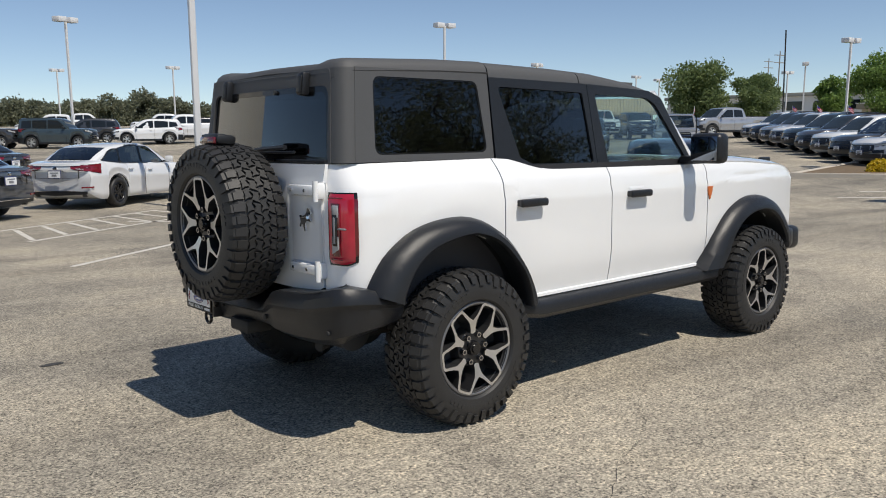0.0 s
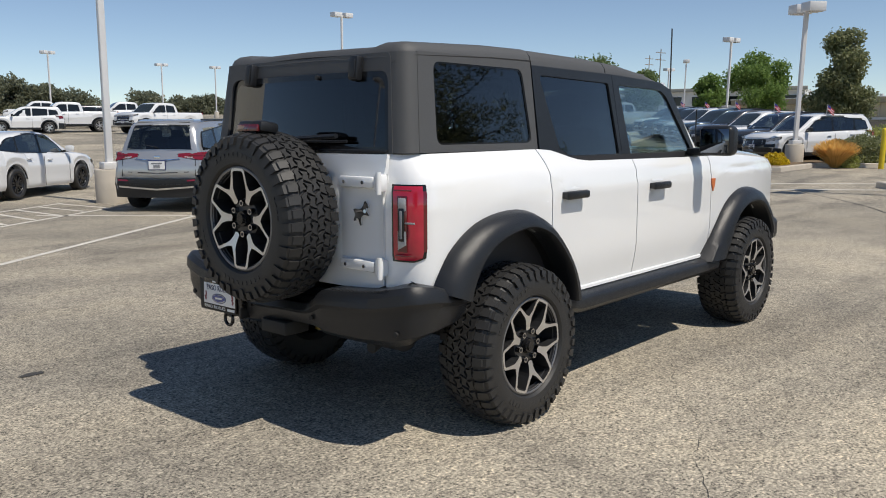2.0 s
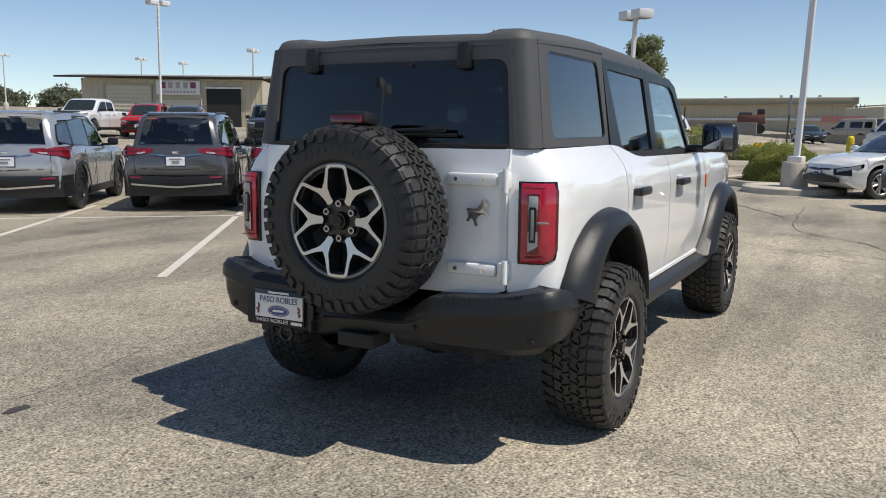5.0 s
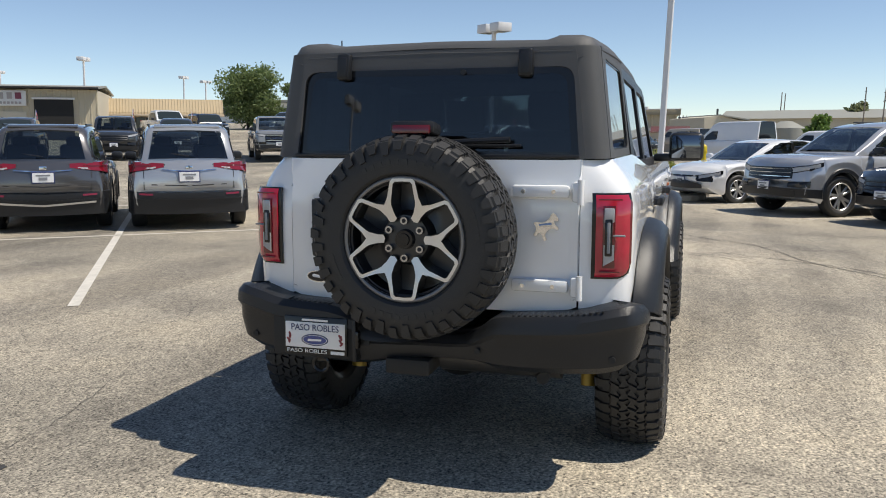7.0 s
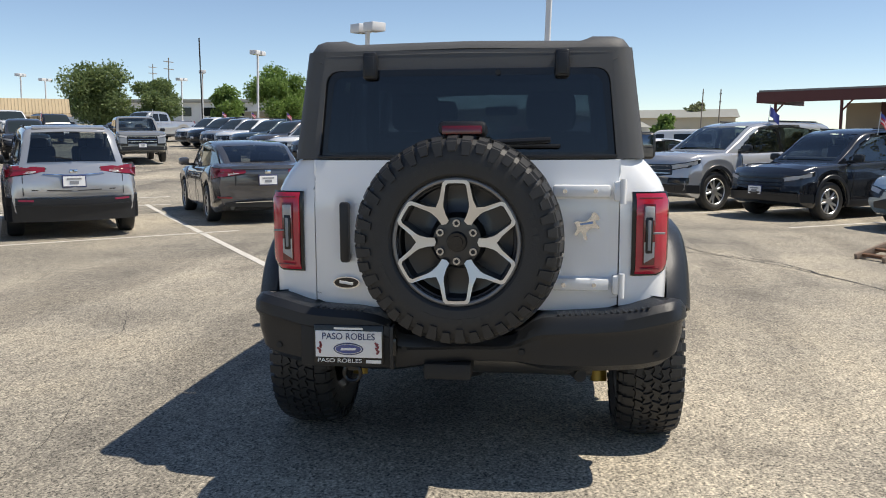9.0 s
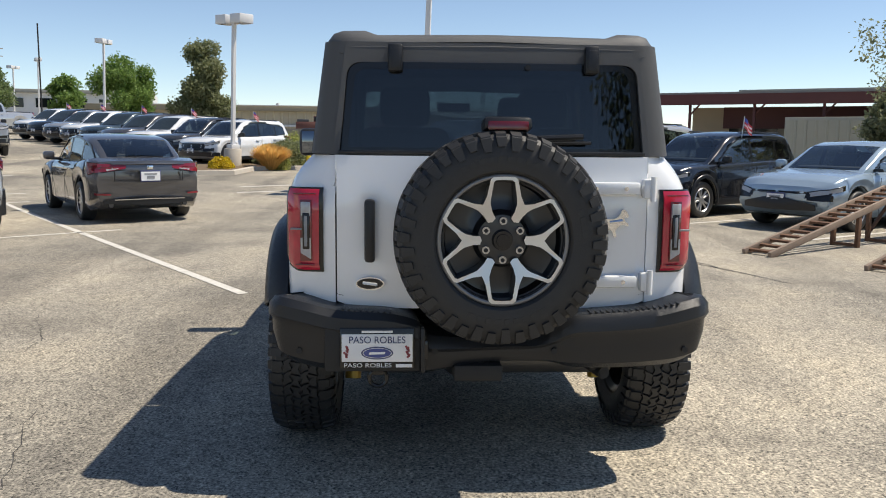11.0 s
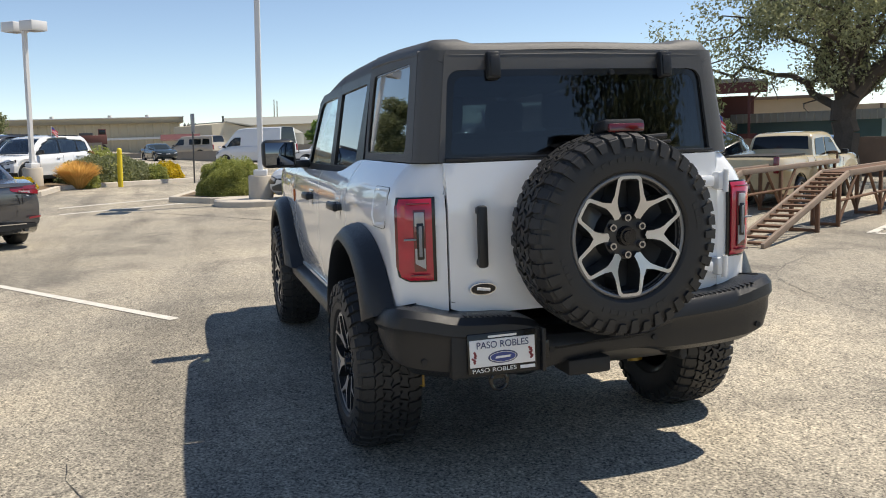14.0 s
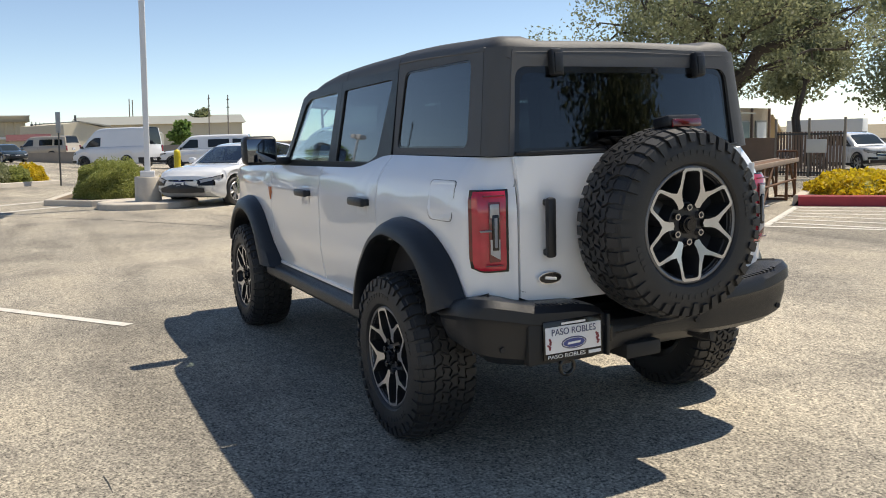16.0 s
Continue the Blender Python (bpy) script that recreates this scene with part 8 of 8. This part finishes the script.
# maroon building with a deep canopy on posts
m, ln = frame_on(32.2, -9.6, 24.6, -20.5)
cb = thing("canopy_building", m @ pose(0, 0, 0.25), "low building with a maroon canopy on slim posts", "building")
box_part("wall", (ln - 2.2, 7, 3.3), pose(ln / 2 + 1.1, -5.5, 1.25), STUCCO, cb)
box_part("canopy_roof", (ln + 0.6, 5.2, 0.22), pose(ln / 2, -1.6, 3.30), GREYROOF, cb)
box_part("fascia", (ln + 0.7, 0.12, 0.42), pose(ln / 2, 1.03, 3.12), MAROON, cb)
box_part("fascia_end", (0.12, 5.2, 0.42), pose(-0.33, -1.6, 3.12), MAROON, cb)
box_part("back_fascia", (ln - 3.6, 0.3, 0.9), pose(ln / 2 + 1.8, -1.85, 2.45), MAROON, cb)
box_part("roof_panel", (ln - 4, 3, 0.25), pose(ln / 2 + 2, -4, 3.55), GREYROOF, cb, 0.02)
for k in range(6):
    x = 0.3 + (ln - 0.6) * k / 5
    p = box_part("post", (0.10, 0.10, 3.4), pose(x, 0.75, 1.40), MAROON, cb, 0.01)
    rod_part("bracket", (x, 0.75, 2.5), (x + 0.4, 0.75, 2.95), 0.035, MAROON, p)
box_part("deck_rail", (ln - 2.0, 0.08, 0.55), pose(ln / 2 + 1.0, 0.6, 1.05), MAROON, cb)
box_part("deck", (ln - 2.0, 2.6, 1.05), pose(ln / 2 + 1.0, -0.7, 0.22), MAROON, cb)
for k in range(3):
    box_part("deck_window", (2.0, 0.05, 1.2), pose(4.8 + 3.4 * k, -1.98, 1.55), DARKGLASS, cb)
ct = thing("storage_container", frame_on(26.6, -13.9, 23.6, -16.6)[0], "olive grey storage container with ribbed sides", "container")
box_part("box", (4.0, 2.2, 2.5), pose(2.0, -1.2, 1.27), OLIVEBOX, ct, 0.02)
ribbed("ribs", 0.1, 3.9, 0.2, 2.4, -0.085, OLIVEBOX, ct, 0.35, 0.03)
rod_part("flood_lamp_pole", (3.4, 0.1, 0), (3.4, 0.1, 2.8), 0.04, STEEL, ct)
te = thing("covered_bin_store", frame_on(26.0, -20.6, 21.0, -23.4)[0] @ pose(0, 0, 0.2), "low store with a corrugated teal sheet roof", "shed")
box_part("wall", (5.6, 2.0, 2.3), pose(2.8, -1.1, 0.7), TEALROOF, te)
ribbed("roof_edge", -0.2, 5.8, 1.85, 2.2, 0.1, GREYROOF, te, 0.28, 0.06)
box_part("roof", (6.0, 2.4, 0.06), pose(2.8, -1.1, 2.2), GREYROOF, te)
m, ln = frame_on(26.93, -29.15, 29.25, -34.37)
tb = thing("stucco_building", m, "tan stucco building with brown pilasters and pale windows", "building")
box_part("wall", (ln, 8, 3.80), pose(ln / 2, -4.1, 1.30), STUCCO, tb)
for k in range(3):
    box_part("pilaster", (0.12, 0.12, 3.20), pose(0.1 + (ln - 0.2) * k / 2, -0.05, 1.60), FENCEBROWN, tb)
for k in range(2):
    w_ = box_part("window", (1.7, 0.08, 1.3), pose(1.5 + 2.8 * k, -0.07, 1.9), GREYROOF, tb)
    box_part("pane", (1.45, 0.03, 1.1), pose(1.5 + 2.8 * k, -0.02, 1.9), SIGNWHITE, w_)
box_part("lean_to_roof", (2.6, 3.2, 0.12), pose(ln + 1.2, -1.5, 2.2, 0, 28), BROWNROOF, tb)
m, ln = frame_on(31.0, -22.5, 28.0, -27.25)
lt = thing("stucco_building", m, "long low tan stucco building with brown trim and small windows", "building")
box_part("wall", (ln, 6, 3.5), pose(ln / 2, -3.1, 1.6), STUCCO, lt)
box_part("parapet_cap", (ln + 0.2, 0.3, 0.14), pose(ln / 2, 0.0, 3.38), FENCEBROWN, lt, 0.01)
for k in range(2):
    w_ = box_part("window", (1.1, 0.08, 0.9), pose(1.2 + 2.2 * k, -0.08, 2.0), FENCEBROWN, lt)
    box_part("pane", (0.96, 0.03, 0.76), pose(1.2 + 2.2 * k, -0.03, 2.0), DARKGLASS, w_)
tl = thing("white_trailer", spot(31.21, -41.35, 29), "white box trailer parked by the far wall", "trailer")
box_part("box", (4.2, 2.2, 2.1), pose(0, 0, 1.75), SIGNWHITE, tl, 0.03)
for sx in (-0.6, 0.6):
    cyl_part("wheel", 0.36, 0.36, 2.2, pose(sx, 0, 0.36, 90), RUBBER, tl, 18)
parked("suv", "suv", PBLACK, "dark suv driving lane side near the far wall", 32.6, -42.5, 100)
parked("suv", "bigsuv", PW, "white suv parked beyond the slatted fence", 24.51, -33.86, 160)

tree(-17.0, -12.4, 10.5, 10.5, LEAF_OAK, 91, "spreading tree behind the lot", 16000, 0.15, crown_low=0.12, blobs=34)
# long white building behind the far trees
m, ln = frame_on(104, 68, 112, 34)
lb = thing("long_white_building", m, "long low white building with dark window bays", "building")
box_part("wall", (ln, 12, 4.2), pose(ln / 2, -6.2, 1.6), SIGNWHITE, lb)
box_part("roof_edge", (ln + 0.6, 0.5, 0.5), pose(ln / 2, 0.1, 3.7), GREYROOF, lb, 0.02)
for k in range(9):
    box_part("window", (2.4, 0.08, 1.2), pose(2.2 + (ln - 4) * k / 8, -0.16, 2.2), DARKGLASS, lb)

# dealership behind the camera, seen only in the glass
m, ln = frame_on(-15.4, 26.9, -6.0, 31.5)
PALESTUCCO = material("pale_stucco", (0.80, 0.75, 0.65), 0.85, var=0.06, var_scale=0.8, fine=0.06, fine_scale=40)
dl = thing("dealership_building", m, "pale cream stucco showroom behind the lot", "building")
box_part("wall", (ln, 6, 11.0), pose(ln / 2, -3.1, 5.4), PALESTUCCO, dl)
box_part("cornice", (ln + 0.3, 0.5, 0.5), pose(ln / 2, 0, 10.9), CREAMMETAL, dl)
for k in range(3):
    box_part("showroom_window", (2.0, 0.08, 2.4), pose(1.7 + 3.2 * k, -0.06, 1.5), DARKGLASS, dl)

# ---- utility poles ----
# wood colour paled to stand for the haze over distant poles
POLEWOOD = material("haze_paled_pole", (0.24, 0.21, 0.18), 0.9, var=0.2, var_scale=3)
for x, y, h in ((102.3, -18.6, 7.7), (94.0, -19.1, 7.2), (113.6, -10.6, 7.6), (114.5, -11.1, 7.5), (98, 48, 8.5), (118, 60, 9)):
    up = thing("utility_pole", plumb_spot(x, y, 20), "wooden utility pole with cross-arms", "pole", "utility poles")
    rod_part("pole", (0, 0, -0.2), (0, 0, h), 0.09, POLEWOOD, up, 0.06)
    for z in (h - 0.5, h - 1.4):
        box_part("cross_arm", (2.2, 0.09, 0.09), pose(0, 0, z), POLEWOOD, up)
flag = thing("antenna_mast", spot(52, 23.8), "thin dark mast beyond the row of suvs", "mast")
rod_part("mast", (0, 0, 0), (0, 0, 7.0), 0.05, UNDER, flag)

# ---- cracks and patches in the asphalt ----
def crack(pts, w, seed, name="asphalt_crack"):
    rg = random.Random(seed)
    line = smooth_line([(x, y, 0) for x, y in pts], 14 * (len(pts) - 1))
    rows = []
    for i, p in enumerate(line):
        q = line[min(i + 1, len(line) - 1)] - line[max(i - 1, 0)]
        s = Vector((-q.y, q.x, 0)).normalized()
        o = s * rg.uniform(-0.02, 0.02)
        ww = w * rg.uniform(0.35, 1.1)
        a, b = p + o + s * ww / 2, p + o - s * ww / 2
        rows.append([(a.x, a.y, height(a.x, a.y) + 0.0035), (b.x, b.y, height(b.x, b.y) + 0.0035)])
    ob = shell(name, rows, CRACKFILL, None, 0, smooth=False, flip=True)
    return tagged(ob, "thin dark crack in the asphalt", "crack", kind="structure")


crack([(1.53, -0.99), (0.96, -1.31), (0.5, -1.65), (-0.09, -1.92), (-0.9, -2.6)], 0.0035, 1)
crack([(13.2, -0.69), (9.3, -0.9), (7.96, -1.87), (6.48, -2.4), (5.63, -2.96), (4.0, -3.6)], 0.0210, 2)
crack([(6.9, -0.8), (6.6, -1.4), (6.23, -1.83), (6.4, -2.35)], 0.0147, 3)
crack([(4.5, -6.3), (3.0, -4.0), (1.0, -3.4), (-1.0, -3.2)], 0.0076, 4)
crack([(9.5, 1.0), (7.0, 3.2), (5.4, 6.0)], 0.0084, 5)
crack([(-0.8, 3.9), (1.3, 2.9), (2.6, 3.3)], 0.0059, 6)
crack([(-2.2, 2.4), (-1.1, 2.0), (0.2, 2.3)], 0.0050, 7)
crack([(7.14, -1.37), (6.49, -2.33), (5.88, -2.97), (4.79, -3.31)], 0.022, 9)
crack([(16.50, 2.97), (14.42, 1.37), (12.33, 0.16), (10.92, -0.57)], 0.045, 8)
for k, (x, y, a, b) in enumerate(((-1.30, 1.84, 0.085, 0.04),)):
    rg = random.Random(40 + k)
    poly = [(x + a * math.cos(t) * rg.uniform(0.7, 1.1), y + b * math.sin(t) * rg.uniform(0.7, 1.1)) for t in np.linspace(0, 2 * math.pi, 22)[:-1]]
    soil(poly, 0.004, PATCH, "dark patch of newer asphalt", name="asphalt_patch")
